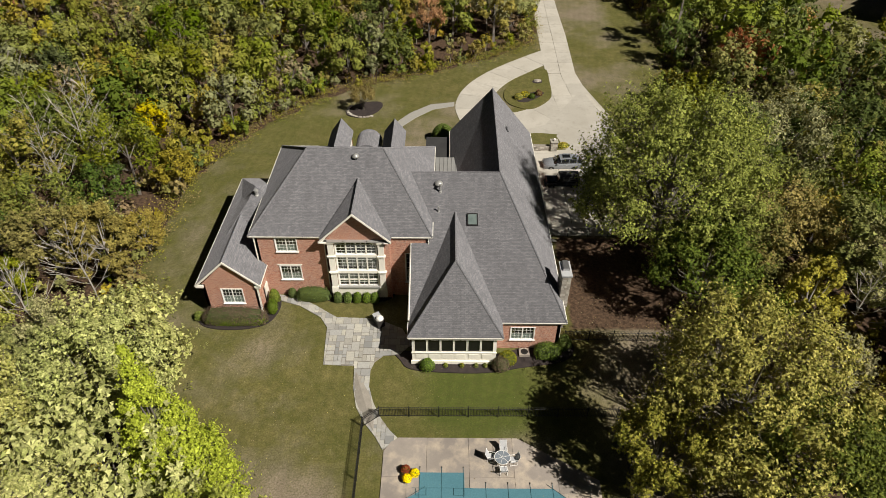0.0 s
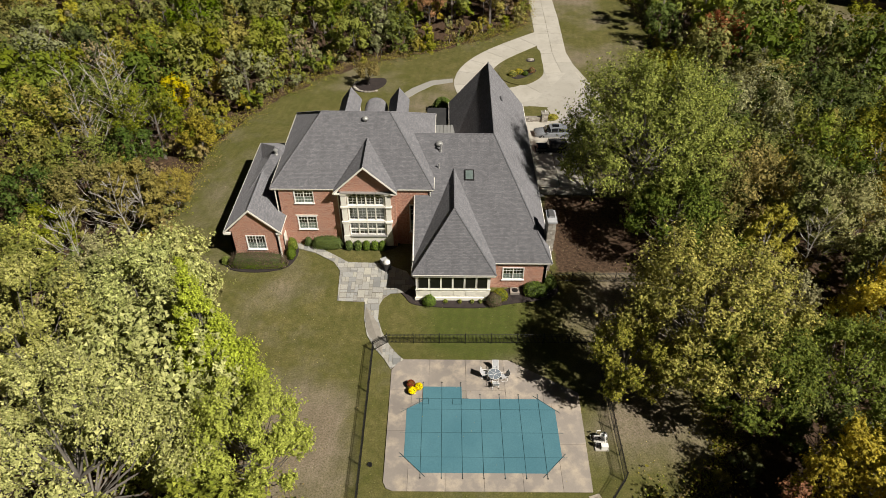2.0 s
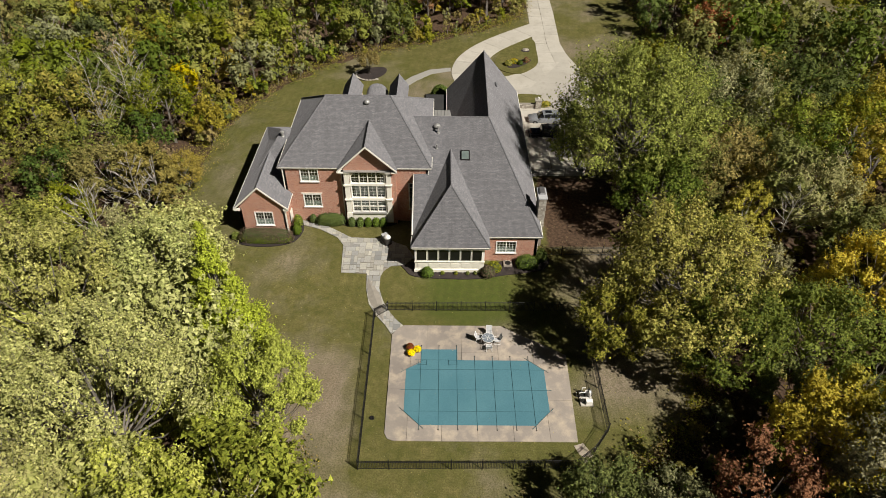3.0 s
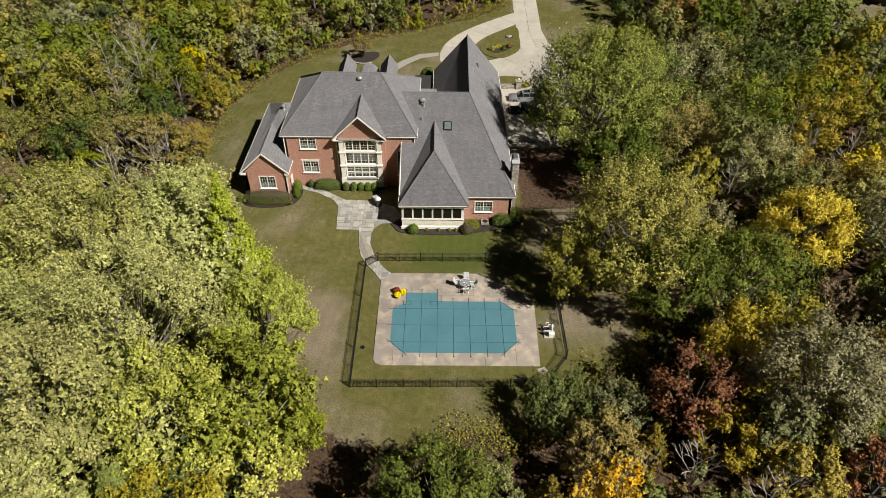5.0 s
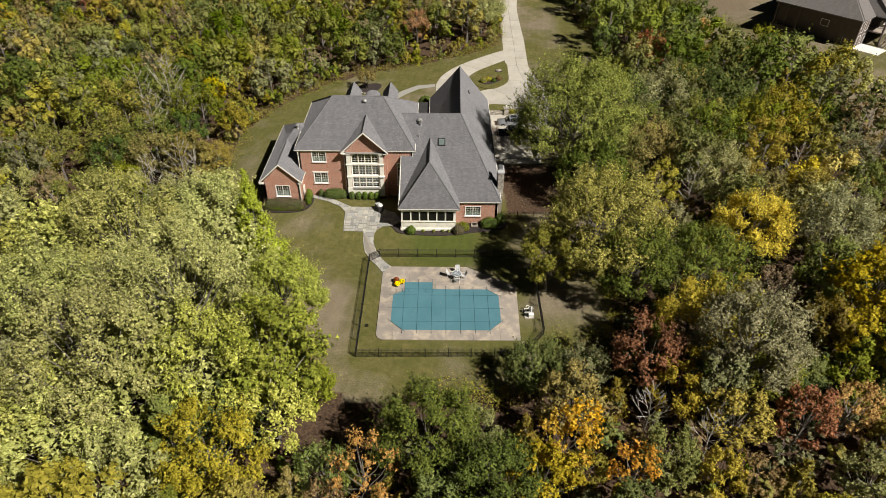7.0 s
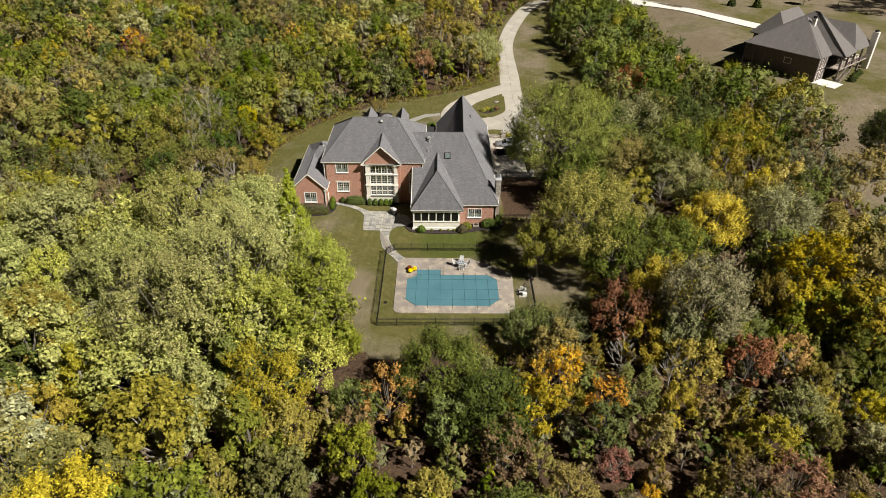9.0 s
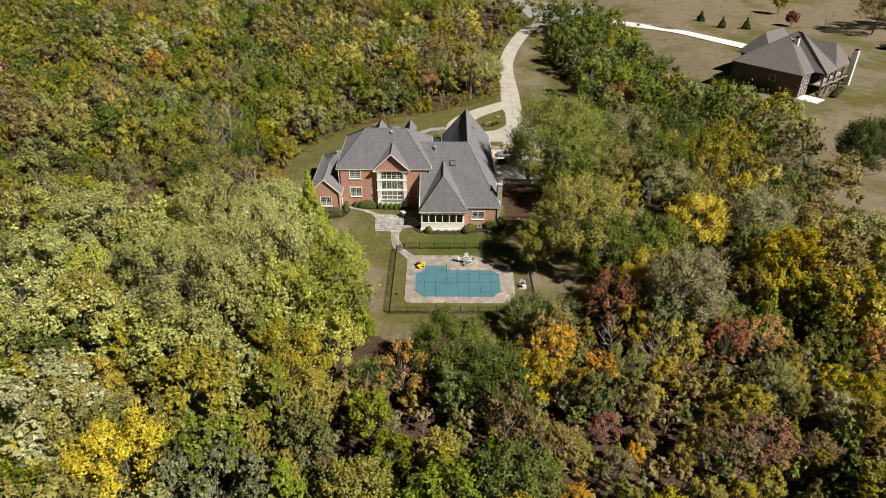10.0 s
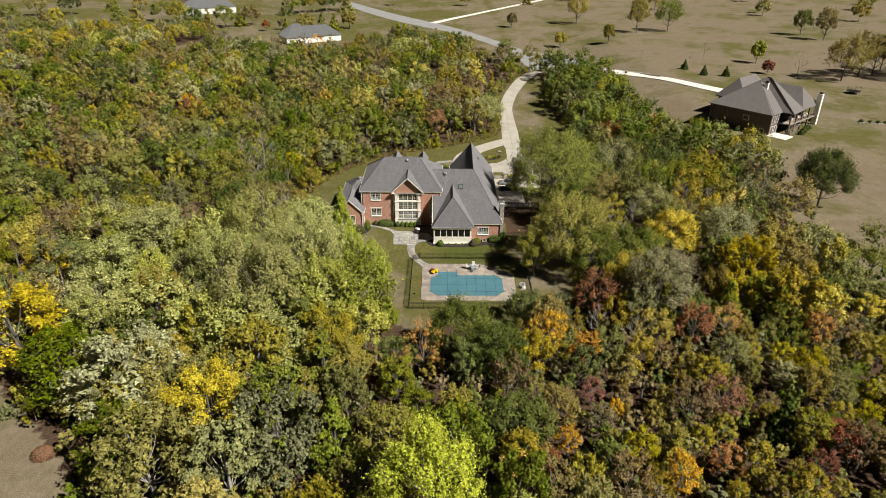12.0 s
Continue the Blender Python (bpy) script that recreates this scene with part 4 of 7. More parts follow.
arch_spandrel(house, -12.05, -8.35, 6.2, 7.62, BYF - 0.06, -1)
arch_spandrel(house, -12.05, -8.35, 6.2, 7.62, BYF - 0.06, 1)
# pale panels added behind the glass, in place of its grey sky reflection
part("curtain", boxes((-11.9, -8.5, BYF + 0.45, BYF + 0.5, 2.4, 3.5)), "curtain", house)
part("curtain", boxes((-11.9, -8.5, BYF + 0.5, BYF + 0.55, 4.4, 5.7)), "curtain", house)
for x in (-11.2, -9.1):
    bm = bmesh.new()
    tube(bm, (x, BYF - 0.30, 7.88), (x, BYF - 0.30, 8.0), 0.05, 0.05, 8)
    part("flood_lamp", bm, "steel", house)

# side wing, one storey
WE, WP = 4.45, 7.22
WX0, WX1, WXM, WY = -24.6, -18.76, -21.65, 44.86
WB = 62.3
WP2 = (-20.75, 54.9, 8.45)
roof_plane(house, [(WX0, WY, WE), (WXM, WY, WP), (WXM, 51.9, WP), WP2, (WX0, WB, WE)])
roof_plane(house, [(WXM, WY, WP), (WX1, WY, WE), (WX1, 47.75, WE), (-19.44, 47.76, 5.1), (-19.44, 49.7, 5.12), (WXM, 51.9, WP)])
roof_plane(house, [(WXM, 51.9, WP), (-19.44, 49.7, 5.12), (-19.1, 53.6, 8.1), WP2])
roof_plane(house, [(WX0, WB, WE), WP2, (-19.1, 56.6, 7.7), (-19.44, WB, WE)])
roof_plane(house, [WP2, (-19.1, 53.6, 8.1), (-19.1, 56.6, 7.7)])
wall(house, (-24.15, 45.1), (-19.15, 45.1), Z0, 4.4, [(1.7, 3.55, 2.12, 3.8)])
wall(house, (-24.15, 61.9), (-24.15, 45.1), Z0, 4.4)
wall(house, (-19.45, 61.9), (-24.15, 61.9), Z0, 4.4)
wall(house, (-19.15, 45.1), (-19.15, 47.75), Z0, 4.4, [(1.4, 2.3, 0.4, 2.6)])
gable_fill(house, -24.15, -19.15, WXM, 4.38, 6.88, 45.1)
rake(house, (WX0 - 0.05, WE - 0.04), (WXM, WP), WY)
rake(house, (WXM, WP), (WX1 + 0.05, WE - 0.04), WY)
for xa, xb in ((WX0 - 0.02, -23.95), (-19.3, WX1 + 0.02)):
    part("eave_return", boxes((xa, xb, WY, 45.08, WE - 0.34, WE - 0.12)), "trim", house)
gutter(house, (WX0, WB, WE), (WX0, WY, WE))
gutter(house, (WX1, WY, WE), (WX1, 47.75, WE))
part("corner_board", boxes((-19.2, -19.05, 45.0, 45.09, 0.3, 4.2)), "trim", house)
window(house, pose(-22.45, 45.1, 2.12), 1.85, 1.68, 3, 4)
part("side_door", boxes((-19.12, -19.02, 46.72, 47.58, 0.42, 2.58)), "trim", house, "cream side door")
part("floor", boxes((-24.0, -19.4, 45.5, 60.0, 0.6, 0.8), (-24.0, -19.5, 45.5, 60.0, 4.3, 4.36)), "dark", house)

# garage and family-room block with its long roofs
FE, PX, PY, PZ = 4.14, 3.15, 55.0, 10.12
EX = 8.32
roof_plane(house, [(-5.2, 40.77, FE), (EX, 40.77, FE), (PX, PY, PZ), (-5.45, PY, PZ), (-3.27, 50.0, 8.02), (-3.6, 47.77, 7.17), (-5.2, 47.75, 7.16)])
roof_plane(house, [(EX, 40.77, FE), (EX, 73.3, FE), (3.4, 73.3, PZ), (PX, PY, PZ)])
roof_plane(house, [(3.4, 73.3, PZ), (-1.6, 73.3, 4.4), (-1.6, 60.0, 4.4), (PX, PY, PZ)])
roof_plane(house, [(-5.45, PY, PZ), (PX, PY, PZ), (-1.6, 60.0, 4.4), (-3.3, 60.0, 6.2), (-3.3, 57.0, 8.1)])
roof_plane(house, [(-3.45, 60.2, 5.5), (-0.6, 60.2, 5.5), (-0.6, 66.2, 4.9), (-3.45, 66.2, 4.9)], "seam", 0.08, "porch_roof")
for x in (-3.2, -2.75, -2.3, -1.85, -1.4, -0.95):
    bm = bmesh.new()
    tube(bm, (x, 60.2, 5.53), (x, 66.2, 4.93), 0.03, 0.03, 4)
    part("standing_seam", bm, "seam", house)
for x in (-3.3, -1.0):
    part("porch_post", boxes((x - 0.1, x + 0.1, 65.8, 66.0, Z0, 4.85)), "trim", house)
wall(house, (-4.85, 41.02), (7.9, 41.02), Z0, 4.0, [(8.5, 10.5, 1.85, 3.3)])
wall(house, (7.9, 41.02), (7.9, 72.9), Z0, 4.0)
wall(house, (7.9, 72.9), (-1.2, 72.9), Z0, 4.0)
wall(house, (-1.2, 72.9), (-1.2, 60.0), Z0, 4.0)
wall(house, (-4.85, 47.75), (-4.85, 41.02), Z0, 3.95)
gable_fill(house, -1.2, 7.9, 3.4, 3.98, 9.4, 72.6)
part("floor", boxes((-4.7, 2.1, 39.5, 41.15, 0.9, 1.0), (-4.5, 7.6, 41.6, 72.5, 0.6, 0.8), (-4.5, 7.6, 41.6, 72.5, 3.9, 3.96)), "dark", house)
gutter(house, (2.8, 40.77, FE), (EX, 40.77, FE))
gutter(house, (EX, 40.77, FE), (EX, 73.3, FE))
gutter(house, (-1.6, 73.3, 4.4), (-1.6, 60.2, 4.4))
for p0, p1 in (((-5.22, 40.9, 4.22), (-5.22, 47.95, 7.18)),):
    bm = bmesh.new()
    tube(bm, p0, p1, 0.08, 0.08, 4)
    part("barge_board", bm, "trim", house)
window(house, pose(3.65, 41.02, 1.85), 2.0, 1.45, 3, 4)
part("downpipe", boxes((7.85, 7.95, 41.08, 41.18, 0.3, 4.0)), "trim", house)
for d in ((2.5, EX - 0.05, 40.82, 41.0, FE - 0.28, FE - 0.2),):
    part("soffit", boxes(d), "trim", house)

# ridge and hip caps
for a, b in (((RL, RY, RZ), (RR, RY, RZ)), ((XB, YA, EV), (RR, RY, RZ)), ((XA, YA, EV), (RL, RY, RZ)), ((XB, YB, EV), (RR, RY, RZ)), ((XA, YB, EV), (RL, RY, RZ)), ((PX, PY, PZ), (EX, 40.77, FE)),
             ((-5.45, PY, PZ), (PX, PY, PZ)), ((PX, PY, PZ), (3.4, 73.3, PZ)), ((-10.17, GY0, GP), (-10.17, 52.35, GP)), ((WXM, WY, WP), (WXM, 51.9, WP)),
             ((-1.18, 43.9, 8.4), (-1.18, 50.9, 8.4)), ((-5.22, 38.96, 4.16), (-1.18, 43.9, 8.4)), ((2.8, 38.96, 4.16), (-1.18, 43.9, 8.4))):
    bm = bmesh.new()
    tube(bm, Vector(a) + Vector((0, 0, -0.05)), Vector(b) + Vector((0, 0, -0.05)), 0.11, 0.11, 6)
    uv_part("ridge_cap", bm, "shingle", house)

# sunroom
SE, SP, SXM = 4.16, 8.4, -1.18
roof_plane(house, [(-5.22, 38.96, SE), (2.8, 38.96, SE), (SXM, 43.9, SP)])
roof_plane(house, [(-5.22, 38.96, SE), (SXM, 43.9, SP), (SXM, 50.93, SP), (-5.22, 40.85, SE)])
roof_plane(house, [(2.8, 38.96, SE), (2.8, 40.85, SE), (SXM, 50.93, SP), (SXM, 43.9, SP)])
gutter(house, (-5.22, 38.96, SE), (2.8, 38.96, SE), r=0.06)
gutter(house, (-5.22, 40.8, SE), (-5.22, 38.96, SE))
for d in ((-5.15, 2.75, 39.0, 41.0, SE - 0.32, SE - 0.24),):
    part("soffit", boxes(d), "trim", house)
SY, SX0, SX1 = 39.3, -4.9, 2.3
n_bay = 6
bw = (SX1 - SX0 - 0.36) / n_bay
opens = [(0.24 + i * bw + 0.0, 0.24 + (i + 1) * bw - 0.17, 2.12, 3.56) for i in range(n_bay)]
part("apron_wall", boxes((SX0, SX1, SY, SY + 0.16, Z0, 2.12)), "trim", house)
part("header", boxes((SX0, SX1, SY, SY + 0.16, 3.56, 3.85)), "trim", house)
edges = [0.0] + [q for o in opens for q in o[:2]] + [SX1 - SX0]
for u0, u1 in zip(edges[::2], edges[1::2]):
    part("post", boxes((SX0 + u0, SX0 + u1, SY, SY + 0.16, 2.12, 3.56)), "white", house)
for x0, x1 in ((SX0, SX0 + 0.16), (SX1 - 0.16, SX1)):
    part("apron_wall", boxes((x0, x1, SY + 0.165, 41.0, Z0, 2.12)), "trim", house)
    part("header", boxes((x0, x1, SY + 0.165, 41.0, 3.56, 3.85)), "trim", house)
    part("post", boxes((x0, x1, SY + 0.165, SY + 0.4, 2.12, 3.56)), "white", house)
    part("post", boxes((x0, x1, 40.7, 41.0, 2.12, 3.56)), "white", house)
    part("pane", boxes((x0 + 0.06, x0 + 0.07, SY + 0.4, 40.7, 2.12, 3.56)), "sun_glass", house)
for i in range(n_bay):
    x = SX0 + opens[i][0]
    w = opens[i][1] - opens[i][0]
    win = part("window", boxes((x - 0.05, x, SY - 0.03, SY + 0.08, 2.06, 3.62), (x + w, x + w + 0.05, SY - 0.03, SY + 0.08, 2.06, 3.62), (x, x + w, SY - 0.03, SY + 0.08, 3.56, 3.62), (x, x + w, SY - 0.03, SY + 0.08, 2.06, 2.12)), "trim", house)
    part("pane", boxes((x, x + w, SY + 0.05, SY + 0.056, 2.12, 3.56)), "sun_glass", win)
    part("apron_panel", boxes((x + 0.05, x + w - 0.05, SY - 0.03, SY - 0.003, 1.2, 1.75)), "trim", house)
part("sill", boxes((SX0 - 0.06, SX1 + 0.06, SY - 0.1, SY - 0.004, 1.95, 2.05)), "trim", house)
part("plinth", boxes((SX0 - 0.1, SX1 + 0.1, SY - 0.12, SY - 0.004, 0.6, 0.95)), "trim", house)
part("frieze", boxes((SX0 - 0.05, SX1 + 0.05, SY - 0.06, SY - 0.003, 3.66, 3.76)), "trim", house)

# front gablets and the barrel roof of the entrance, seen over the ridge
for xm in (-13.12, -7.5):
    roof_plane(house, [(xm - 1.15, 63.3, 9.9), (xm, 63.3, 11.42), (xm, 57.6, 11.42), (xm - 1.15, 60.0, 9.9)])
    roof_plane(house, [(xm, 63.3, 11.42), (xm + 1.15, 63.3, 9.9), (xm + 1.15, 60.0, 9.9), (xm, 57.6, 11.42)])
    wall(house, (xm + 0.95, 63.2), (xm - 0.95, 63.2), Z0, 9.85, thick=0.18)
    wall(house, (xm - 0.95, 63.0), (xm - 0.95, 61.0), 8.2, 9.85, thick=0.18, material="trim")
    wall(house, (xm + 0.95, 61.0), (xm + 0.95, 63.0), 8.2, 9.85, thick=0.18, material="trim")
    gable_fill(house, xm - 0.95, xm + 0.95, xm, 9.83, 11.1, 62.95, 0.2)


def barrel(x0, x1, y0, y1, z, r):
    bm = bmesh.new()
    xm, n = (x0 + x1) / 2, 14
    rows = [[bm.verts.new((xm + (x1 - x0) / 2 * math.cos(math.pi * i / n), y, z + r * math.sin(math.pi * i / n))) for i in range(n + 1)] for y in (y0, y1)]
    for i in range(n):
        bm.faces.new((rows[0][i], rows[0][i + 1], rows[1][i + 1], rows[1][i]))
    bm.faces.new(rows[0])
    bm.faces.new(rows[1][::-1])
    bmesh.ops.recalc_face_normals(bm, faces=bm.faces[:])
    ob = uv_part("barrel_roof", bm, "shingle", house)
    return ob


barrel(-11.7, -8.95, 60.4, 63.7, 8.45, 1.45)
wall(house, (-9.1, 63.6), (-11.55, 63.6), Z0, 8.5, material="trim")

# chimney of coursed stone
def stone_block_faces(parent, x0, x1, y0, y1, z0, z1, seed, course=0.24, name="stone"):
    """Stones laid in courses round a core."""
    rng = random.Random(seed)
    z = z0
    while z < z1 - 0.05:
        h = min(course * rng.uniform(0.75, 1.25), z1 - z)
        for (a, b, along) in ((x0, x1, "f"), (y0, y1, "l"), (y0, y1, "r")):
            u = a
            while u < b - 0.02:
                w = min(rng.uniform(0.2, 0.55), b - u)
                d = rng.uniform(0.02, 0.06)
                g = 0.012
                if along == "f":
                    bm = boxes((u + g, u + w - g, y0 - d, y0 + 0.02, z + g, z + h - g))
                elif along == "l":
                    bm = boxes((x0 - d, x0 + 0.02, u + g, u + w - g, z + g, z + h - g))
                else:
                    bm = boxes((x1 - 0.02, x1 + d, u + g, u + w - g, z + g, z + h - g))
                part(name, bm, "stone", parent)
                u += w
        z += h


chim = part("chimney", boxes((7.98, 8.72, 43.5, 45.1, Z0, 7.0)), "joint", house)
stone_block_faces(chim, 7.98, 8.72, 43.5, 45.1, 3.4, 6.95, 3)
part("chimney_cap", boxes((7.88, 8.82, 43.4, 45.4, 7.0, 7.14)), "cloth", house)
part("flue_cover", boxes((8.05, 8.65, 44.1, 45.1, 7.14, 7.3), (8.12, 8.58, 44.15, 45.25, 7.3, 7.36)), "steel", house)

# things on the roofs
sk = part("skylight", boxes((-0.45, 0.5, 49.55, 49.68, 7.86, 8.0)), "iron", house)


def on_slope(x, y):
    return FE + (y - 40.77) * (PZ - FE) / (PY - 40.77)


def skylight():
    sl = math.degrees(math.atan((PZ - FE) / (PY - 40.77)))
    m = pose(0.4, 50.1, on_slope(0.4, 50.1), sl)
    fr = bmesh.new()
    for d in ((-0.5, 0.5, -0.65, -0.55, 0, 0.14), (-0.5, 0.5, 0.55, 0.65, 0, 0.14), (-0.5, -0.4, -0.55, 0.55, 0, 0.14), (0.4, 0.5, -0.55, 0.55, 0, 0.14)):
        box(fr, *d, m)
    f = part("skylight_frame", fr, "iron", house)
    part("skylight_pane", box(bmesh.new(), -0.4, 0.4, -0.55, 0.55, 0.08, 0.1, m), "sky_glass", f, "greenish skylight glass")


skylight()
bpy.data.objects.remove(sk, do_unlink=True)


def roof_vent(x, y, z, r=0.34):
    bm = bmesh.new()
    lathe(bm, [(r * 0.6, -0.15), (r * 0.6, 0.12), (r, 0.14), (r, 0.2), (r * 0.8, 0.34), (r * 0.4, 0.44), (0.02, 0.47)], (x, y, z), 18)
    ob = part("turbine_vent", bm, "seam", house)
    ob.data.shade_smooth()


roof_vent(-10.55, 54.3, EV + (54.3 - YA) * (RZ - EV) / (RY - YA))
roof_vent(-2.75, 53.6, on_slope(-2.75, 53.6), 0.4)
for x, y, h, r in ((-2.6, 52.9, 0.75, 0.09), (-2.75, 50.9, 0.45, 0.06)):
    bm = bmesh.new()
    z = on_slope(x, y)
    lathe(bm, [(r * 2, -0.1), (r * 1.6, 0.1), (r, 0.12), (r, h), (r * 1.5, h), (r * 1.5, h + 0.1)], (x, y, z), 12)
    part("vent_pipe", bm, "seam", house)
bm = bmesh.new()
lathe(bm, [(0.28, -0.3), (0.22, 0.1), (0.16, 0.15), (0.16, 0.5), (0.24, 0.52), (0.22, 0.66), (0.06, 0.72)], (-20.45, 53.9, 8.0), 14)
part("flue_pipe", bm, "seam", house)
bm = bmesh.new()
lathe(bm, [(0.05, -0.2), (0.05, 0.45)], (-19.5, 53.5, 7.9), 8)
part("vent_pipe", bm, "seam", house)
bm = bmesh.new()
lathe(bm, [(0.02, 0), (0.3, 0.06), (0.32, 0.09), (0.02, 0.03)], (0, 0, 0), 14)
dish = part("satellite_dish", bm, "steel", house)
dish.matrix_basis = pose(EX + 0.1, 51.3, 4.6, -50, 30, 0)
bm = bmesh.new()
tube(bm, (4.6, 66.2, 8.9), (4.75, 65.7, 8.55), 0.12, 0.12, 8)
part("roof_vent", bm, "shingle", house)


# ---- fences ----
PICKET = bpy.data.meshes.new("picket")
b0 = boxes((-0.011, 0.011, -0.011, 0.011, 0.08, 1.22))
b0.to_mesh(PICKET)
b0.free()
PICKET.materials.append(M["iron"])
POST = bpy.data.meshes.new("post")
b0 = boxes((-0.032, 0.032, -0.032, 0.032, -0.1, 1.33), (-0.042, 0.042, -0.042, 0.042, 1.33, 1.36))
b0.to_mesh(POST)
b0.free()
POST.materials.append(M["iron"])


def fence(pts, label="black iron picket fence round the pool lawn", gap=0.125, bay=2.35, name="fence"):
    """A run of picket fence along plan points."""
    x0, y0 = pts[0]
    f = tagged(empty(name, (x0, y0, ground_z(x0, y0))), label, "fence", "pool fence runs")
    inv = Matrix.Translation((-x0, -y0, -ground_z(x0, y0)))
    for (ax, ay), (bx, by) in zip(pts, pts[1:]):
        a, b = Vector((ax, ay, ground_z(ax, ay))), Vector((bx, by, ground_z(bx, by)))
        ln = (b - a).length
        d = (b - a) / ln
        ang = math.degrees(math.atan2(d.y, d.x))
        n = max(1, round(ln / bay))
        for i in range(n + 1):
            p = a + (b - a) * (i / n)
            shared("post", POST, inv @ pose(p.x, p.y, p.z, 0, 0, ang), f)
        for i in range(n):
            p, q = a + (b - a) * (i / n), a + (b - a) * ((i + 1) / n)
            for h in (0.16, 1.0, 1.2):
                bm = bmesh.new()
                tube(bm, inv @ (p + Vector((0, 0, h))), inv @ (q + Vector((0, 0, h))), 0.024, 0.024, 4)
                part("rail", bm, "iron", f)
        m = int(ln / gap)
        for i in range(1, m):
            p = a + (b - a) * (i / m)
            shared("picket", PICKET, inv @ pose(p.x, p.y, p.z, 0, 0, ang), f)
    return f


fence([(-8.6, 16.7), (-8.65, 33.1)])
fence([(-8.6, 16.7), (8.6, 16.9)])
fence([(-7.4, 34.1), (11.9, 34.2)])
fence([(11.9, 34.2), (11.8, 20.2), (10.3, 18.2)])
fence([(8.6, 41.9), (19.5, 41.9)], "black iron picket fence beside the house")
fence([(8.9, 56.9), (17.5, 56.9)], "black iron picket fence below the drive")


def gate(a, b, label):
    a, b = Vector((*a, ground_z(*a))), Vector((*b, ground_z(*b)))
    g = tagged(empty("gate", a), label, "gate")
    w, d = (b - a).length, (b - a).normalized()
    ang = math.degrees(math.atan2(d.y, d.x))
    m = pose(0, 0, 0, 0, 0, ang)
    bm = bmesh.new()
    for q in ((0.05, w - 0.05, -0.02, 0.02, 0.12, 0.17), (0.05, w - 0.05, -0.02, 0.02, 0.98, 1.02), (0.05, w - 0.05, -0.02, 0.02, 1.18, 1.22), (0.05, 0.09, -0.02, 0.02, 0.17, 1.18), (w - 0.09, w - 0.05, -0.02, 0.02, 0.17, 1.18)):
        box(bm, *q, m)
    part("gate_frame", bm, "iron", g)
    k = int(w / 0.11)
    for i in range(1, k):
        shared("picket", PICKET, m @ pose(0.05 + (w - 0.1) * i / k, 0, 0), g)
    part("latch", box(bmesh.new(), w - 0.12, w - 0.02, -0.04, 0.04, 1.02, 1.12, m), "steel", g)


gate((-8.65, 33.1), (-7.4, 34.1), "closed black iron garden gate over the stone path")
gate((8.6, 16.9), (10.3, 18.2), "closed black iron gate behind the pool")

# ---- patio table and chairs on the deck ----
def sling_chair(x, y, rz):
    c = tagged(empty("patio_chair", (x, y, 0.07), rz), "white-framed patio chair with a grey sling seat", "chair", "chairs round the pool table")
    bm = bmesh.new()
    for sx in (-0.27, 0.27):
        tube(bm, (sx, -0.28, 0.03), (sx, 0.3, 0.03), 0.018, 0.018, 6)
        tube(bm, (sx, -0.26, 0.03), (sx, -0.26, 0.62), 0.018, 0.018, 6)
        tube(bm, (sx, -0.26, 0.62), (sx, 0.28, 0.62), 0.022, 0.022, 6)
        tube(bm, (sx, 0.22, 0.40), (sx, 0.46, 0.98), 0.018, 0.018, 6)
        tube(bm, (sx, 0.28, 0.03), (sx, 0.22, 0.42), 0.018, 0.018, 6)
    tube(bm, (-0.27, 0.46, 0.98), (0.27, 0.46, 0.98), 0.018, 0.018, 6)
    tube(bm, (-0.27, -0.26, 0.42), (0.27, -0.26, 0.42), 0.018, 0.018, 6)
    part("frame", bm, "white", c)
    part("seat", box(bmesh.new(), -0.26, 0.26, -0.27, 0.24, 0.405, 0.42), "cloth", c)
    part("backrest", box(bmesh.new(), -0.26, 0.26, 0, 0.63, -0.008, 0.008, pose(0, 0.23, 0.42, 68)), "cloth", c)
    return c


table = tagged(empty("patio_table", (2.3, 29.95, 0.07)), "round glass-topped patio table with a white frame", "table")
bm = bmesh.new()
for i in range(20):
    a0, a1 = i * math.tau / 20, (i + 1) * math.tau / 20
    tube(bm, (0.6 * math.cos(a0), 0.6 * math.sin(a0), 0.71), (0.6 * math.cos(a1), 0.6 * math.sin(a1), 0.71), 0.02, 0.02, 6, False)
part("rim", bm, "white", table)
part("tabletop", lathe(bmesh.new(), [(0.02, 0.716), (0.3, 0.716), (0.585, 0.714), (0.585, 0.70)], (0, 0, 0), 28), "table_glass", table)
for i in range(6):
    a = math.radians(15 + 60 * i)
    part("spoke", tube(bmesh.new(), (0.05 * math.cos(a), 0.05 * math.sin(a), 0.722), (0.58 * math.cos(a), 0.58 * math.sin(a), 0.722), 0.014, 0.014, 5), "white", table)
for i in range(4):
    a = math.radians(45 + 90 * i)
    bm = bmesh.new()
    tube(bm, (0.45 * math.cos(a), 0.45 * math.sin(a), 0.0), (0.55 * math.cos(a), 0.55 * math.sin(a), 0.70), 0.02, 0.018, 6)
    part("leg", bm, "white", table)
for x, y, rz in ((2.45, 30.82, 0), (1.5, 30.2, 80), (3.15, 29.95, -80), (2.35, 29.1, 185)):
    sling_chair(x, y, rz)

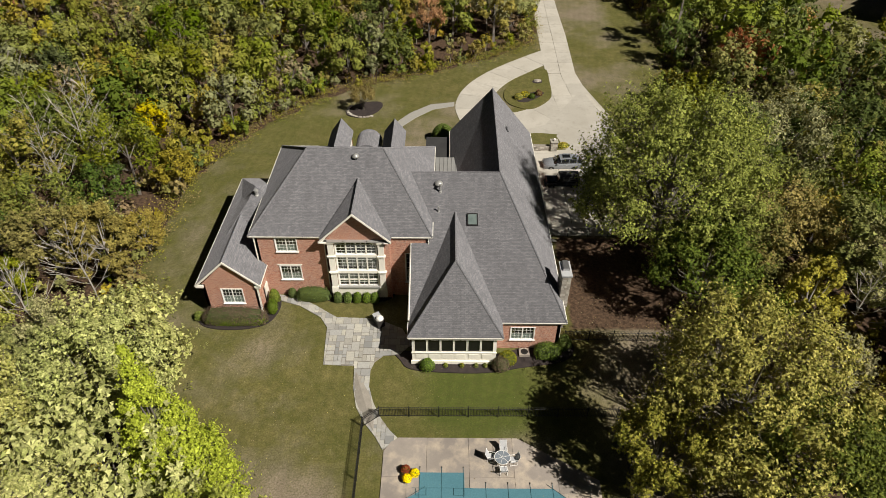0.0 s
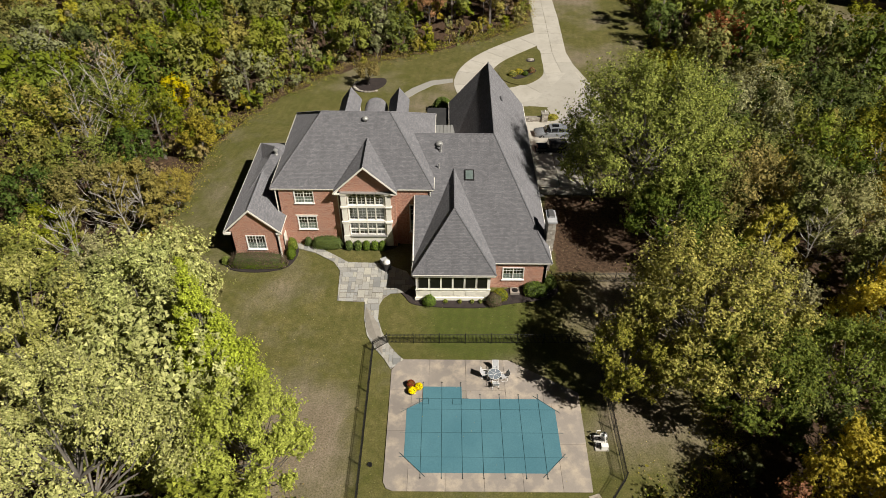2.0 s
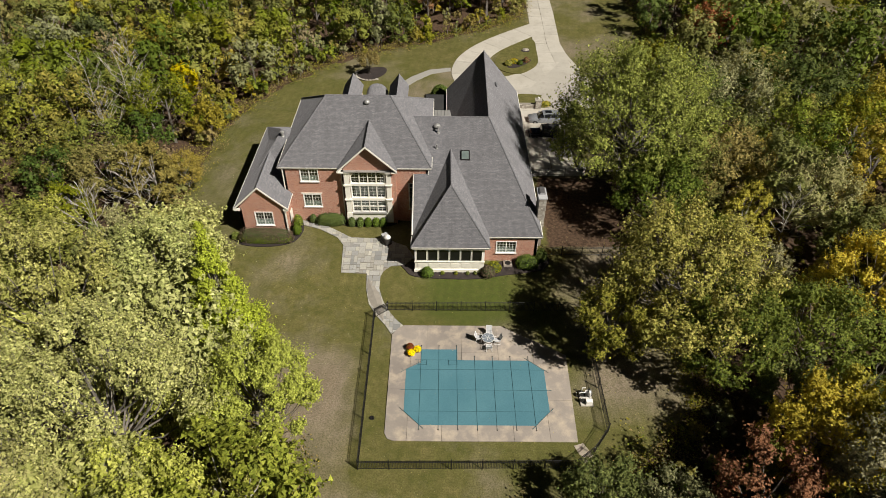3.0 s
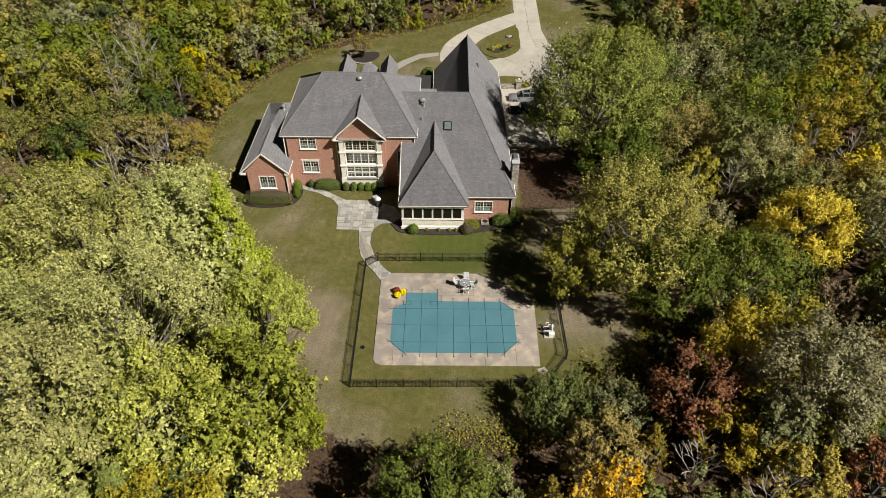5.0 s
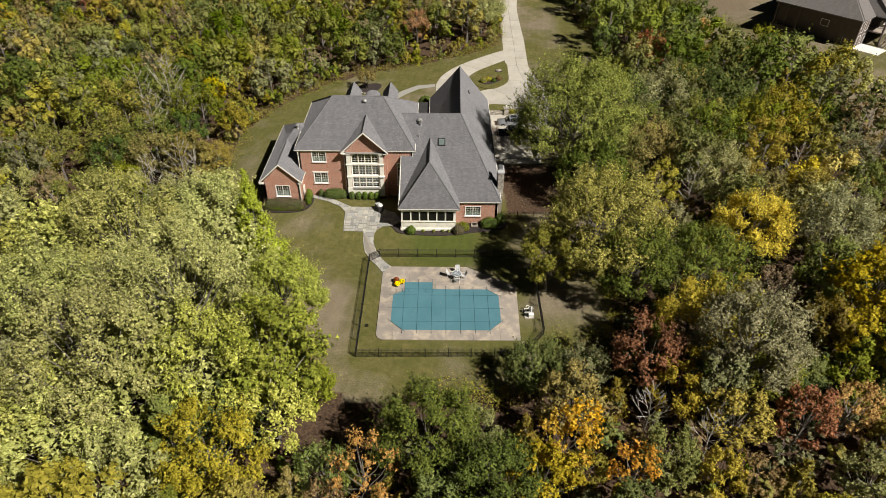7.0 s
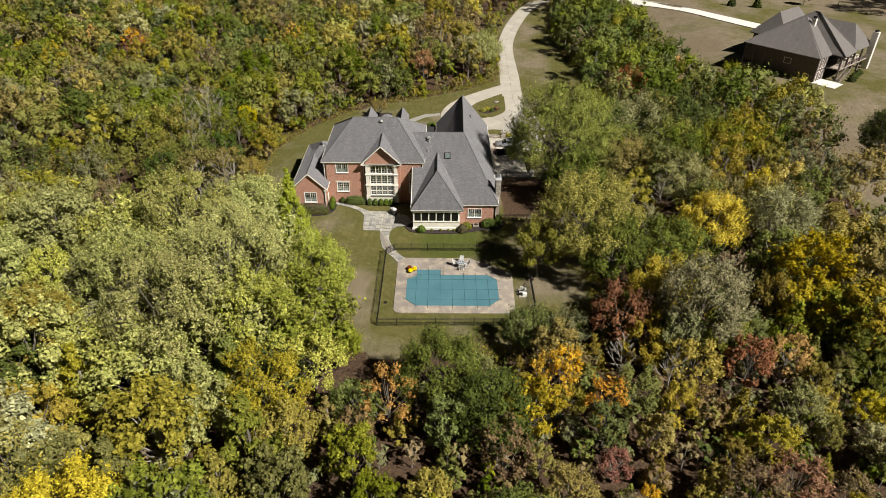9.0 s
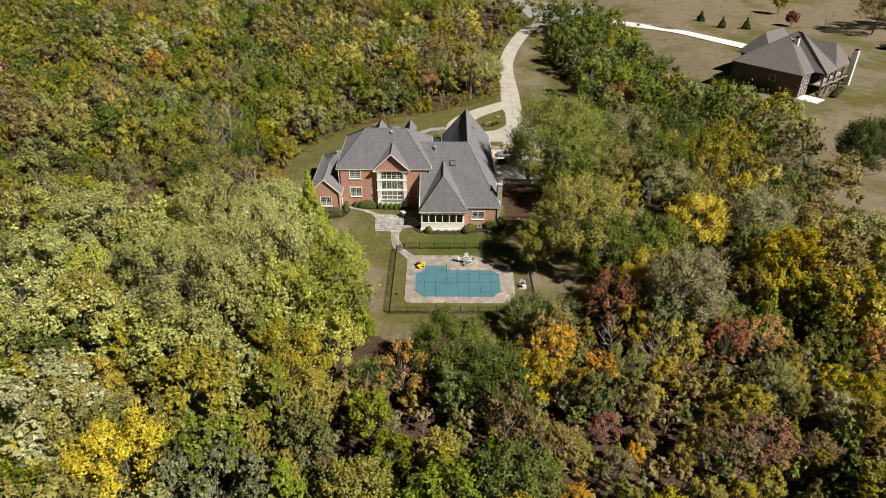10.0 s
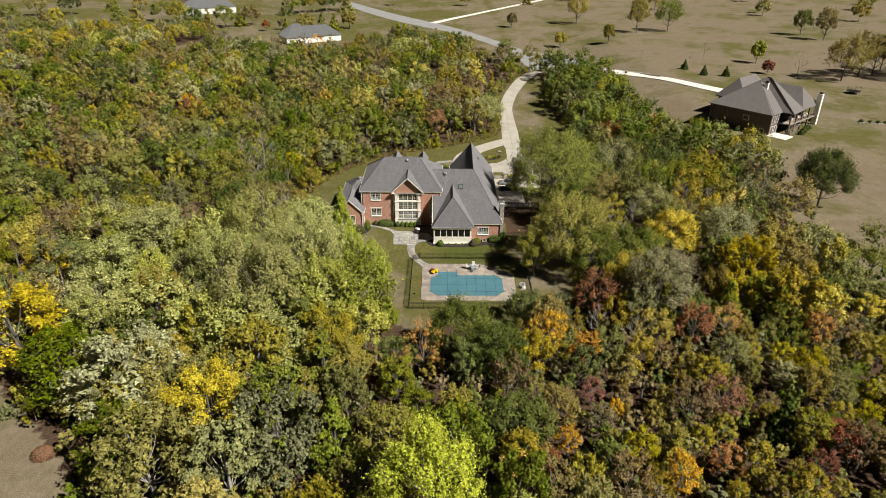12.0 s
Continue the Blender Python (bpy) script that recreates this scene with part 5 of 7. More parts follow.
# ---- chrysanthemum pots ----
def leaf_ball(name, owner, at, r, n, size, material, squash=0.8, seed=0, jitter=0.12):
    """Small leaves over a rounded mass."""
    rng = np.random.default_rng(seed)
    d = rng.normal(size=(n, 3))
    d /= np.linalg.norm(d, axis=1)[:, None]
    d[:, 2] = np.abs(d[:, 2]) * 1.15 - 0.15
    rad = np.asarray(r if isinstance(r, tuple) else (r, r, r * squash))
    p = d * rad * (1 + rng.normal(scale=jitter, size=(n, 1)))
    return leaf_mesh(name, p + np.asarray(at), d, size, material, owner, rng)


def leaf_arrays(p, out, size, rng, flat=0.85, three=False):
    """Four- or three-cornered leaves at p that face about the way out."""
    n = len(p)
    nrm = out * flat + rng.normal(scale=0.46, size=(n, 3)) + np.array((0.0, 0.0, 0.22))
    nrm /= np.linalg.norm(nrm, axis=1)[:, None] + 1e-9
    t = np.cross(nrm, rng.normal(size=(n, 3)))
    t /= np.linalg.norm(t, axis=1)[:, None] + 1e-9
    b = np.cross(nrm, t)
    s = size * rng.uniform(0.6, 1.35, size=(n, 1))
    if three:
        return np.stack([p - t * s * 0.75, p + t * s * 0.45 + b * s * 0.52, p + t * s * 0.45 - b * s * 0.52], 1).reshape(-1, 3)
    quad = np.stack([p - t * s * 0.62, p + b * s * 0.42 + nrm * s * 0.10, p + t * s * 0.62, p - b * s * 0.42 + nrm * s * 0.10], 1)
    return quad.reshape(-1, 3)


def clear_of(p, lobes, k, share):
    """Which of the points p, on lobe k, lie outside every other lobe."""
    ok = np.ones(len(p), bool)
    for j, (e, r) in enumerate(lobes):
        if j != k:
            ok &= ((p - e) ** 2).sum(axis=1) > (share * r) ** 2
    return ok


def clump_cores(lobes, rng, fill, count=48, most=0.5):
    """The inner sprays of each clump: larger uneven leaf groups under the outer leaves."""
    V = []
    for k, (e, r) in enumerate(lobes):
        d = rng.normal(size=(count, 3)) + np.array((0, 0, 0.15))
        d /= np.linalg.norm(d, axis=1)[:, None]
        at = e + d * r * rng.uniform(0.82, 1.05, size=(count, 1)) * fill
        ok = clear_of(at, lobes, k, fill * 0.8)
        V.append(leaf_arrays(at[ok], d[ok], min(most, r * fill * 4.0 / math.sqrt(count)), rng, 2.4, three=True))
    V = np.concatenate(V)
    return V, np.arange(len(V)).reshape(-1, 3)


def leaf_mesh(name, p, out, size, material, owner, rng, tint=None, three=False, core=None):
    v = leaf_arrays(p, out, size, rng, three=three)
    k = 3 if three else 4
    me = bpy.data.meshes.new(name)
    n = len(p)
    index = np.arange(k * n)
    if core is not None:
        index = np.concatenate([index, core[1].ravel() + k * n])
        v = np.concatenate([v, core[0]])
        n += len(core[1])
    me.vertices.add(len(v))
    me.vertices.foreach_set("co", v.astype(np.float32).ravel())
    me.loops.add(k * n)
    me.loops.foreach_set("vertex_index", index.astype(np.int32))
    me.polygons.add(n)
    me.polygons.foreach_set("loop_start", np.arange(0, k * n, k, dtype=np.int32))
    if tint is not None:
        at = me.attributes.new("tint", "FLOAT", "POINT")
        at.data.foreach_set("value", np.repeat(tint, k).astype(np.float32))
    me.update(calc_edges=True)
    me.materials.append(LEAF[material] if isinstance(material, str) else material)
    ob = new(name, me)
    if owner is not None:
        ob.parent = owner
    return ob


def flower_pot(x, y, bloom, word, seed):
    t = tagged(empty("flower_pot", (x, y, 0.07)), f"potted {word} chrysanthemum in a brown pot", "potted plant", "pots by the pool")
    part("pot", lathe(bmesh.new(), [(0.16, 0), (0.22, 0.28), (0.24, 0.28), (0.24, 0.32)], (0, 0, 0), 16), "pot", t)
    leaf_ball("foliage", t, (0, 0, 0.33), 0.30, 260, 0.12, "hedge", 0.75, seed, 0.06)
    leaf_ball("blossom", t, (0, 0, 0.36), 0.35, 420, 0.08, bloom, 0.75, seed + 1, 0.05)


BLOOM_Y = make_leaf("yellow_blossom", (0.78, 0.60, 0.0), (0.85, 0.70, 0.02), 0.005, 0.2)
BLOOM_R = make_leaf("rust_blossom", (0.20, 0.05, 0.015), (0.30, 0.08, 0.02), 0.005, 0.2)
flower_pot(-4.85, 28.35, BLOOM_Y, "yellow", 1)
flower_pot(-4.3, 28.8, BLOOM_Y, "yellow", 3)
flower_pot(-5.0, 29.1, BLOOM_R, "rust-red", 5)

# ---- pool pump set on its pad ----
pump = tagged(empty("pool_pump", (10.35, 23.6, 0.0)), "white and black pool filter and pumps on a concrete pad", "pool pump")
part("pad", boxes((-0.35, 0.75, -0.75, 0.75, -0.05, 0.1)), "concrete", pump)
part("filter_tank", lathe(bmesh.new(), [(0.28, 0.1), (0.31, 0.2), (0.31, 0.62), (0.24, 0.80), (0.12, 0.88), (0.05, 0.90)], (0.42, 0.3, 0), 18), "steel", pump)
part("tank_band", lathe(bmesh.new(), [(0.315, 0.38), (0.33, 0.39), (0.33, 0.45), (0.315, 0.46)], (0.42, 0.3, 0), 18), "iron", pump)
part("valve", lathe(bmesh.new(), [(0.08, 0.90), (0.09, 1.02), (0.05, 1.06)], (0.42, 0.3, 0), 12), "iron", pump)
for x, y in ((-0.2, 0.25), (-0.15, -0.3)):
    motor = part("motor", tube(bmesh.new(), (x, y, 0.28), (x + 0.38, y, 0.28), 0.13, 0.12, 12), "iron", pump)
    part("strainer", lathe(bmesh.new(), [(0.12, 0.12), (0.13, 0.38), (0.10, 0.43), (0.02, 0.45)], (x - 0.16, y, 0), 12), "iron", motor)
part("heater", boxes((0.1, 0.62, -0.7, -0.35, 0.1, 0.5), (0.08, 0.64, -0.72, -0.33, 0.5, 0.53)), "white", pump)
for run in (((-0.36, 0.25, 0.45), (-0.36, 0.25, 0.62), (0.1, 0.25, 0.62), (0.1, 0.3, 0.82), (0.42, 0.3, 0.96)), ((-0.31, -0.3, 0.45), (-0.31, -0.3, 0.6), (0.3, -0.3, 0.6), (0.3, -0.45, 0.5)),
            ((0.42, 0.3, 0.98), (0.42, -0.1, 0.9), (0.42, -0.4, 0.55)), ((-0.36, 0.25, 0.2), (-0.55, 0.25, 0.1), (-0.55, 0.65, 0.1)), ((-0.1, 0.65, 0.1), (-0.1, 0.65, 0.75), (0.2, 0.65, 0.75))):
    bm = bmesh.new()
    for a, b in zip(run, run[1:]):
        tube(bm, a, b, 0.04, 0.04, 8)
    part("pipe", bm, "white", pump)

# ---- grill on the patio ----
grill = tagged(empty("grill", (-8.2, 43.8, ground_z(-8.2, 43.8) + 0.06), -58), "covered gas grill with a pale lid on the patio", "grill")
part("cabinet", boxes((-0.62, 0.62, -0.33, 0.33, 0.05, 0.85)), "screen", grill)
dome = part("lid", lathe(bmesh.new(), [(0.36, 0.0), (0.36, 0.1), (0.31, 0.22), (0.2, 0.31), (0.02, 0.35)], (0.28, 0, 0.85), 20), "white", grill)
dome.data.shade_smooth()
part("worktop", boxes((-0.62, -0.12, -0.33, 0.33, 0.852, 0.9)), "cloth", grill)
part("handle", tube(bmesh.new(), (0.05, -0.4, 0.98), (0.5, -0.4, 0.98), 0.02, 0.02, 8), "steel", grill)

# ---- drain ring on the lawn, condenser by the wall ----
ring = tagged(part("drain_pipe", lathe(bmesh.new(), [(0.2, -0.05), (0.2, 0.08), (0.13, 0.08), (0.13, 0.0)], (-7.9, 21.5, 0), 14), "iron"), "black round drain in the lawn beside the pool", "drain")
ac = tagged(empty("air_conditioner", (4.9, 40.4, 0.35)), "grey outdoor condenser unit by the brick wall", "air conditioner")
part("case", boxes((-0.45, 0.45, -0.4, 0.4, 0.05, 0.55)), "deck", ac)
part("fan_grille", lathe(bmesh.new(), [(0.32, 0.551), (0.32, 0.57), (0.1, 0.58)], (0, 0, 0), 16), "iron", ac)
well = tagged(part("window_well", boxes((4.2, 6.0, 40.2, 40.3, 0.2, 0.6), (4.2, 4.3, 40.3, 41.19, 0.2, 0.6), (5.9, 6.0, 40.3, 41.19, 0.2, 0.6)), "cloth"), "grey concrete window well beside the brick wall", "window well")


# ---- cars ----
def wheel(owner, x, y, r=0.36, w=0.24):
    bm = bmesh.new()
    prof = [(r * 0.62, -w / 2), (r * 0.94, -w / 2), (r, -w / 2 + 0.04), (r, w / 2 - 0.04), (r * 0.94, w / 2), (r * 0.62, w / 2)]
    lathe(bm, prof, (0, 0, 0), 22)
    t = part("tyre", bm, "rubber", owner)
    t.matrix_basis = pose(x, y, r, 90)
    side = 1 if y < 0 else -1
    rb = bmesh.new()
    lathe(rb, [(r * 0.62, -0.01), (r * 0.62, 0.02), (r * 0.5, 0.0)], (0, 0, side * (w / 2 - 0.02)), 18)
    for i in range(5):
        box(rb, 0.04, r * 0.58, -0.035, 0.035, side * w / 2 - 0.015, side * w / 2 + 0.012, Matrix.Rotation(i * math.tau / 5, 4, "Z"))
    part("rim", rb, "rim", t)


def car_shell(bm, stations, half):
    """A body from cross-sections: (x, [(height, half-width), ...])."""
    rings = []
    for x, prof in stations:
        ring = [bm.verts.new((x, -w * half, z)) for z, w in prof] + [bm.verts.new((x, w * half, z)) for z, w in reversed(prof)]
        rings.append(ring)
    n = len(rings[0])
    for a, b in zip(rings, rings[1:]):
        for i in range(n):
            j = (i + 1) % n
            bm.faces.new((a[i], b[i], b[j], a[j]))
    bm.faces.new(rings[0])
    bm.faces.new(rings[-1][::-1])
    bmesh.ops.recalc_face_normals(bm, faces=bm.faces[:])
    return bm


def suv(x, y, rz):
    c = tagged(empty("car", (x, y, 0.34), rz), "silver crossover car parked by the garage", "car")
    bm = bmesh.new()
    st = []
    for px, lo, belt, w in ((-2.42, 0.45, 0.72, 0.80), (-2.3, 0.3, 0.86, 0.92), (-1.5, 0.24, 0.98, 1.0), (-0.9, 0.22, 1.02, 1.0), (0.6, 0.22, 1.06, 1.0), (1.7, 0.24, 1.08, 1.0), (2.25, 0.32, 1.04, 0.95), (2.4, 0.45, 0.95, 0.85)):
        st.append((px, [(lo, 0.86 * w), (lo + 0.15, 0.97 * w), (belt - 0.22, 1.0 * w), (belt - 0.05, 0.95 * w), (belt, 0.86 * w)]))
    body = part("body", car_shell(bm, st, 0.94), "silver", c)
    body.data.shade_smooth()
    st = []
    for px, top, w in ((-1.15, 1.02, 0.84), (-0.35, 1.52, 0.72), (0.2, 1.62, 0.70), (1.2, 1.60, 0.69), (1.85, 1.46, 0.68), (2.32, 1.08, 0.80)):
        st.append((px, [(0.98, 0.86), (0.98 + (top - 0.98) * 0.5, 0.5 * (0.86 + w)), (top - 0.02, w)]))
    part("cabin_glass", car_shell(bmesh.new(), st, 0.94), "car_glass", c).data.shade_smooth()
    st = [(px, [(z, w), (z + 0.05, w * 0.97)]) for px, z, w in ((-0.42, 1.50, 0.73), (0.2, 1.61, 0.71), (1.2, 1.59, 0.70), (1.95, 1.42, 0.69))]
    roof = part("roof", car_shell(bmesh.new(), st, 0.94), "silver", c)
    part("sunroof", boxes((-0.05, 0.85, -0.38, 0.38, 1.655, 1.672)), "car_glass", roof)
    for sy in (-1, 1):
        for x0, x1 in ((-0.3, -0.22), (0.62, 0.72), (1.55, 1.68)):
            part("pillar", boxes((x0, x1, sy * 0.745 - 0.02, sy * 0.745 + 0.02, 1.0, 1.5)), "silver", c)
        part("headlight", boxes((-2.36, -2.05, sy * 0.66 - 0.14, sy * 0.66 + 0.14, 0.74, 0.86)), "rim", c)
        part("tail_lamp", boxes((2.2, 2.37, sy * 0.68 - 0.16, sy * 0.68 + 0.16, 0.9, 1.0)), "lamp_red", c)
        part("mirror", boxes((-0.85, -0.66, sy * 1.0 - 0.09, sy * 1.0 + 0.09, 1.02, 1.16)), "silver", c)
        part("door_handle", boxes((0.3, 0.5, sy * 0.945 - 0.01, sy * 0.945 + 0.012, 0.88, 0.91)), "rim", c)
        for wx in (-1.48, 1.38):
            wheel(c, wx, sy * 0.84)
    return c


def jeep(x, y, rz):
    c = tagged(empty("car", (x, y, 0.34), rz), "black soft-top off-road car parked by the garage", "car")
    part("body", boxes((-1.95, 1.85, -0.72, 0.72, 0.5, 1.02), (-0.75, 1.85, -0.78, 0.78, 0.48, 1.12)), "black", c)
    bm = bmesh.new()
    car_shell(bm, [(-2.0, [(0.7, 0.7), (1.0, 0.66)]), (-1.9, [(0.62, 0.74), (1.06, 0.7)]), (-0.8, [(0.62, 0.8), (1.14, 0.76)])], 0.8)
    part("hood", bm, "black", c)
    bm = bmesh.new()
    car_shell(bm, [(-0.42, [(1.12, 0.95), (1.72, 0.86)]), (0.4, [(1.12, 0.95), (1.80, 0.84)]), (1.6, [(1.12, 0.95), (1.78, 0.84)]), (1.88, [(1.12, 0.95), (1.70, 0.86)])], 0.8)
    part("soft_top", bm, "soft_top", c, "black fabric roof")
    for sy in (-1, 1):
        part("side_window", boxes((-0.25, 0.55, sy * 0.735 - 0.02, sy * 0.735 + 0.02, 1.2, 1.6), (0.68, 1.6, sy * 0.735 - 0.02, sy * 0.735 + 0.02, 1.2, 1.6)), "car_glass", c)
        for x0, x1 in ((-2.0, -0.85), (0.75, 1.85)):
            part("fender", boxes((x0, x1, sy * 0.84 - 0.12, sy * 0.84 + 0.12, 0.86, 0.93)), "soft_top", c)
        part("headlight", lathe(bmesh.new(), [(0.1, 0), (0.1, 0.04)], (-1.98, sy * 0.48, 0.86), 10), "rim", c)
        part("tail_lamp", boxes((1.84, 1.9, sy * 0.66 - 0.07, sy * 0.66 + 0.07, 0.8, 0.95)), "lamp_red", c)
        for wx in (-1.4, 1.25):
            wheel(c, wx, sy * 0.78, 0.39, 0.26)
    part("windscreen", box(bmesh.new(), -0.02, 0.02, -0.68, 0.68, 0, 0.62, pose(-0.68, 0, 1.1, 0, 20)), "car_glass", c)
    part("bumper", boxes((-2.2, -2.02, -0.75, 0.75, 0.48, 0.62)), "soft_top", c)
    part("bumper", boxes((1.88, 2.02, -0.75, 0.75, 0.48, 0.62)), "soft_top", c)
    return c


suv(12.45, 71.4, 1)
jeep(11.9, 67.2, 0)

# low stone wall and pillar by the garage
bm = boxes((8.7, 11.4, 75.3, 75.75, 0.2, 1.1))
low_wall = structure(part("wall_low", bm, "joint"), "low fieldstone garden wall by the apron", "wall")
stone_block_faces(low_wall, 8.7, 11.4, 75.3, 75.75, 0.35, 1.1, 8)
pil = tagged(part("stone_pillar", boxes((11.5, 12.3, 75.1, 75.9, 0.2, 1.7)), "joint"), "fieldstone pillar with a cap and lamp beside the apron", "pillar")
stone_block_faces(pil, 11.5, 12.3, 75.1, 75.9, 0.35, 1.7, 9)
part("cap_stone", boxes((11.4, 12.4, 75.0, 76.0, 1.7, 1.8)), "stone", pil)
part("lamp_globe", lathe(bmesh.new(), [(0.06, 1.8), (0.13, 1.92), (0.15, 2.02), (0.1, 2.14)], (11.9, 75.5, 0), 12), "white", pil)


# ---- clipped shrubs ----
def clipped(name, x, y, rx, ry, h, label, category, seed, material="hedge", squareness=0.0, group="", size=0.085):
    """A clipped shrub: a dense dark core with leaves all over it."""
    z = ground_z(x, y)
    t = tagged(empty(name, (x, y, z)), label, category, group)
    rng = np.random.default_rng(seed)
    area = 2 * (rx + ry) * 2 * h + 4 * rx * ry
    n = int(area * 140)
    d = rng.normal(size=(n, 3))
    d /= np.linalg.norm(d, axis=1)[:, None]
    d[:, 2] = np.abs(d[:, 2]) * 1.4 - 0.4
    if squareness:
        m = np.abs(d).max(axis=1)[:, None]
        d = d * (1 - squareness) + d / m * squareness
    lump = np.array([1 + 0.10 * noise.noise((v[0] * 2.5 + seed, v[1] * 2.5, v[2] * 2.5)) for v in d])[:, None]
    p = d * np.array((rx, ry, h * 0.6)) * lump * (1 + rng.normal(scale=0.03, size=(n, 1))) + np.array((0, 0, h * 0.42))
    p[:, 2] = np.maximum(p[:, 2], 0.05)
    leaf_mesh("foliage", p, d / np.linalg.norm(d, axis=1)[:, None], size, material, t, rng)
    bm = bmesh.new()
    bmesh.ops.create_icosphere(bm, subdivisions=3, radius=1.0)
    for v in bm.verts:
        q = np.array(v.co)
        q[2] = max(q[2], -0.65)
        if squareness:
            q = q * (1 - squareness) + q / np.abs(q).max() * squareness
        v.co = Vector(q * np.array((rx, ry, h * 0.6)) * 0.9) + Vector((0, 0, h * 0.42))
    part("twig_core", bm, LEAF["dark"], t)
    return t


clipped("hedge", -21.4, 44.0, 2.85, 0.72, 1.5, "long clipped hedge turning brown below the wing window", "hedge", 1, "bronze", 0.7)
clipped("hedge", -21.4, 43.9, 2.8, 0.62, 1.1, "green lower growth of the clipped hedge", "hedge", 2, "hedge", 0.6)
clipped("shrub", -18.35, 46.7, 0.5, 0.6, 1.5, "upright green shrub at the wing corner", "shrub", 3, "green")
clipped("shrub", -18.25, 45.4, 0.45, 0.7, 1.4, "upright green shrub at the wing corner", "shrub", 4, "hedge")
clipped("shrub", -24.9, 44.4, 0.5, 0.5, 0.8, "small loose green shrub by the wing", "shrub", 5, "green")
clipped("shrub", -16.75, 47.35, 0.42, 0.38, 1.1, "dark rounded shrub by the brick wall", "shrub", 6, "dark")
clipped("shrub", -14.7, 47.05, 1.65, 0.62, 1.4, "large rounded clipped green shrub by the brick wall", "shrub", 7, "hedge", 0.35)
for i, x in enumerate((-12.3, -11.35, -10.45, -9.55, -8.75)):
    clipped("shrub", x, 46.75, 0.38, 0.38, 1.12, "small clipped green shrub in a row below the window", "shrub", 10 + i, "hedge", 0.3, "row of shrubs below the bay")
clipped("shrub", -3.6, 38.8, 0.65, 0.55, 1.1, "round bright green shrub by the sunroom", "shrub", 20, "hedge")
clipped("shrub", 2.75, 38.9, 0.8, 0.7, 1.2, "loose brownish shrub by the sunroom corner", "shrub", 21, "bronze")
clipped("shrub", 3.35, 39.5, 0.8, 0.7, 1.2, "loose olive shrub by the brick wall", "shrub", 22, "green")
clipped("shrub", 6.9, 40.2, 1.2, 0.8, 1.3, "broad clipped green shrub by the brick wall", "shrub", 23, "hedge", 0.3)
clipped("shrub", 8.4, 41.1, 0.7, 0.7, 1.5, "bright green shrub at the house corner", "shrub", 24, "hedge")
for i, x in enumerate((-2.0, -0.6, 0.6, 1.4)):
    clipped("shrub", x, 39.0, 0.2, 0.2, 0.4, "tiny green plant in the mulch bed", "plant", 30 + i, "green", 0, "plants along the sunroom")
clipped("shrub", -2.5, 78.0, 1.5, 1.6, 2.2, "loose bright green bush by the porch roof", "shrub", 40, "hedge")
clipped("shrub", -1.4, 75.8, 0.9, 1.0, 1.7, "dark green shrub beside the entrance", "shrub", 41, "dark")
clipped("shrub", 9.6, 91.0, 0.8, 0.6, 0.8, "golden ornamental grass in the driveway island", "shrub", 42, "gold")
clipped("shrub", 10.6, 90.4, 0.5, 0.45, 0.8, "dark green shrub in the driveway island", "shrub", 43, "dark")
clipped("shrub", 11.7, 91.4, 0.55, 0.5, 0.9, "rust-red shrub in the driveway island", "shrub", 44, "rust")
clipped("shrub", 8.6, 90.2, 0.7, 0.6, 0.9, "tuft of pale grass in the driveway island", "shrub", 45, "gold")
clipped("shrub", 13.2, 76.2, 0.8, 0.45, 0.8, "tuft of golden grass beside the pillar", "shrub", 46, "gold")


def boulder(x, y, r, seed, label):
    bm = bmesh.new()
    bmesh.ops.create_icosphere(bm, subdivisions=3, radius=r)
    for v in bm.verts:
        k = 1 + 0.35 * noise.noise(v.co * 1.3 / r + Vector((seed, 0, 0)))
        v.co = Vector((v.co.x * k * 1.3, v.co.y * k, v.co.z * k * 0.6)) + Vector((x, y, ground_z(x, y) + r * 0.25))
    tagged(part("boulder", bm, "stone"), label, "rock")


boulder(12.0, 96.1, 0.45, 1, "grey boulder in a small mulch bed")
for i in range(12):
    a = math.radians(150 + i * 14)
    boulder(-13.9 + 2.3 * math.cos(a), 86.5 + 2.2 * math.sin(a), 0.2, i, "pale edging stone round the lawn bed")


# ---- trees ----
def limb_mesh(name, segs, material, owner, sides=5):
    """Tapered limbs from (a, b, ra, rb) segments."""
    bm = bmesh.new()
    for a, b, ra, rb in segs:
        tube(bm, a, b, ra, rb, 3 if ra < 0.06 else sides, False)
    return part(name, bm, material, owner)


def crown_lobes(rng, h, r, base, count, habit, spread, low):
    """Where the clumps of a crown sit, and how large they are."""
    mid, half = (base + h) / 2, (h - base) / 2
    out = []
    for k in range(count):
        u = (k + 0.5) / count
        az = k * 2.39996 + rng.uniform(-0.4, 0.4)
        lr = r * spread * rng.uniform(0.68, 1.32)
        if habit == "cone":
            t = u ** 0.6
            lr *= 0.42 + 0.75 * t
            rr, z = max(0.0, r * t - lr * 0.7), h - lr - (h - base - lr) * t
        else:
            c = 1.0 - low * u
            sn = math.sqrt(max(0.0, 1 - c * c)) ** 0.8
            rr, z = max(0.0, r - lr * 0.75) * sn, mid + (half - lr * 0.75) * c
        push = rng.uniform(0.78, 1.08) if k % 5 else rng.uniform(1.02, 1.22)
        z = base + (z - base) * (1 if habit == "cone" else rng.uniform(0.92, 1.06))
        out.append((np.array((rr * push * math.cos(az), rr * push * math.sin(az), z)), lr))
    return out


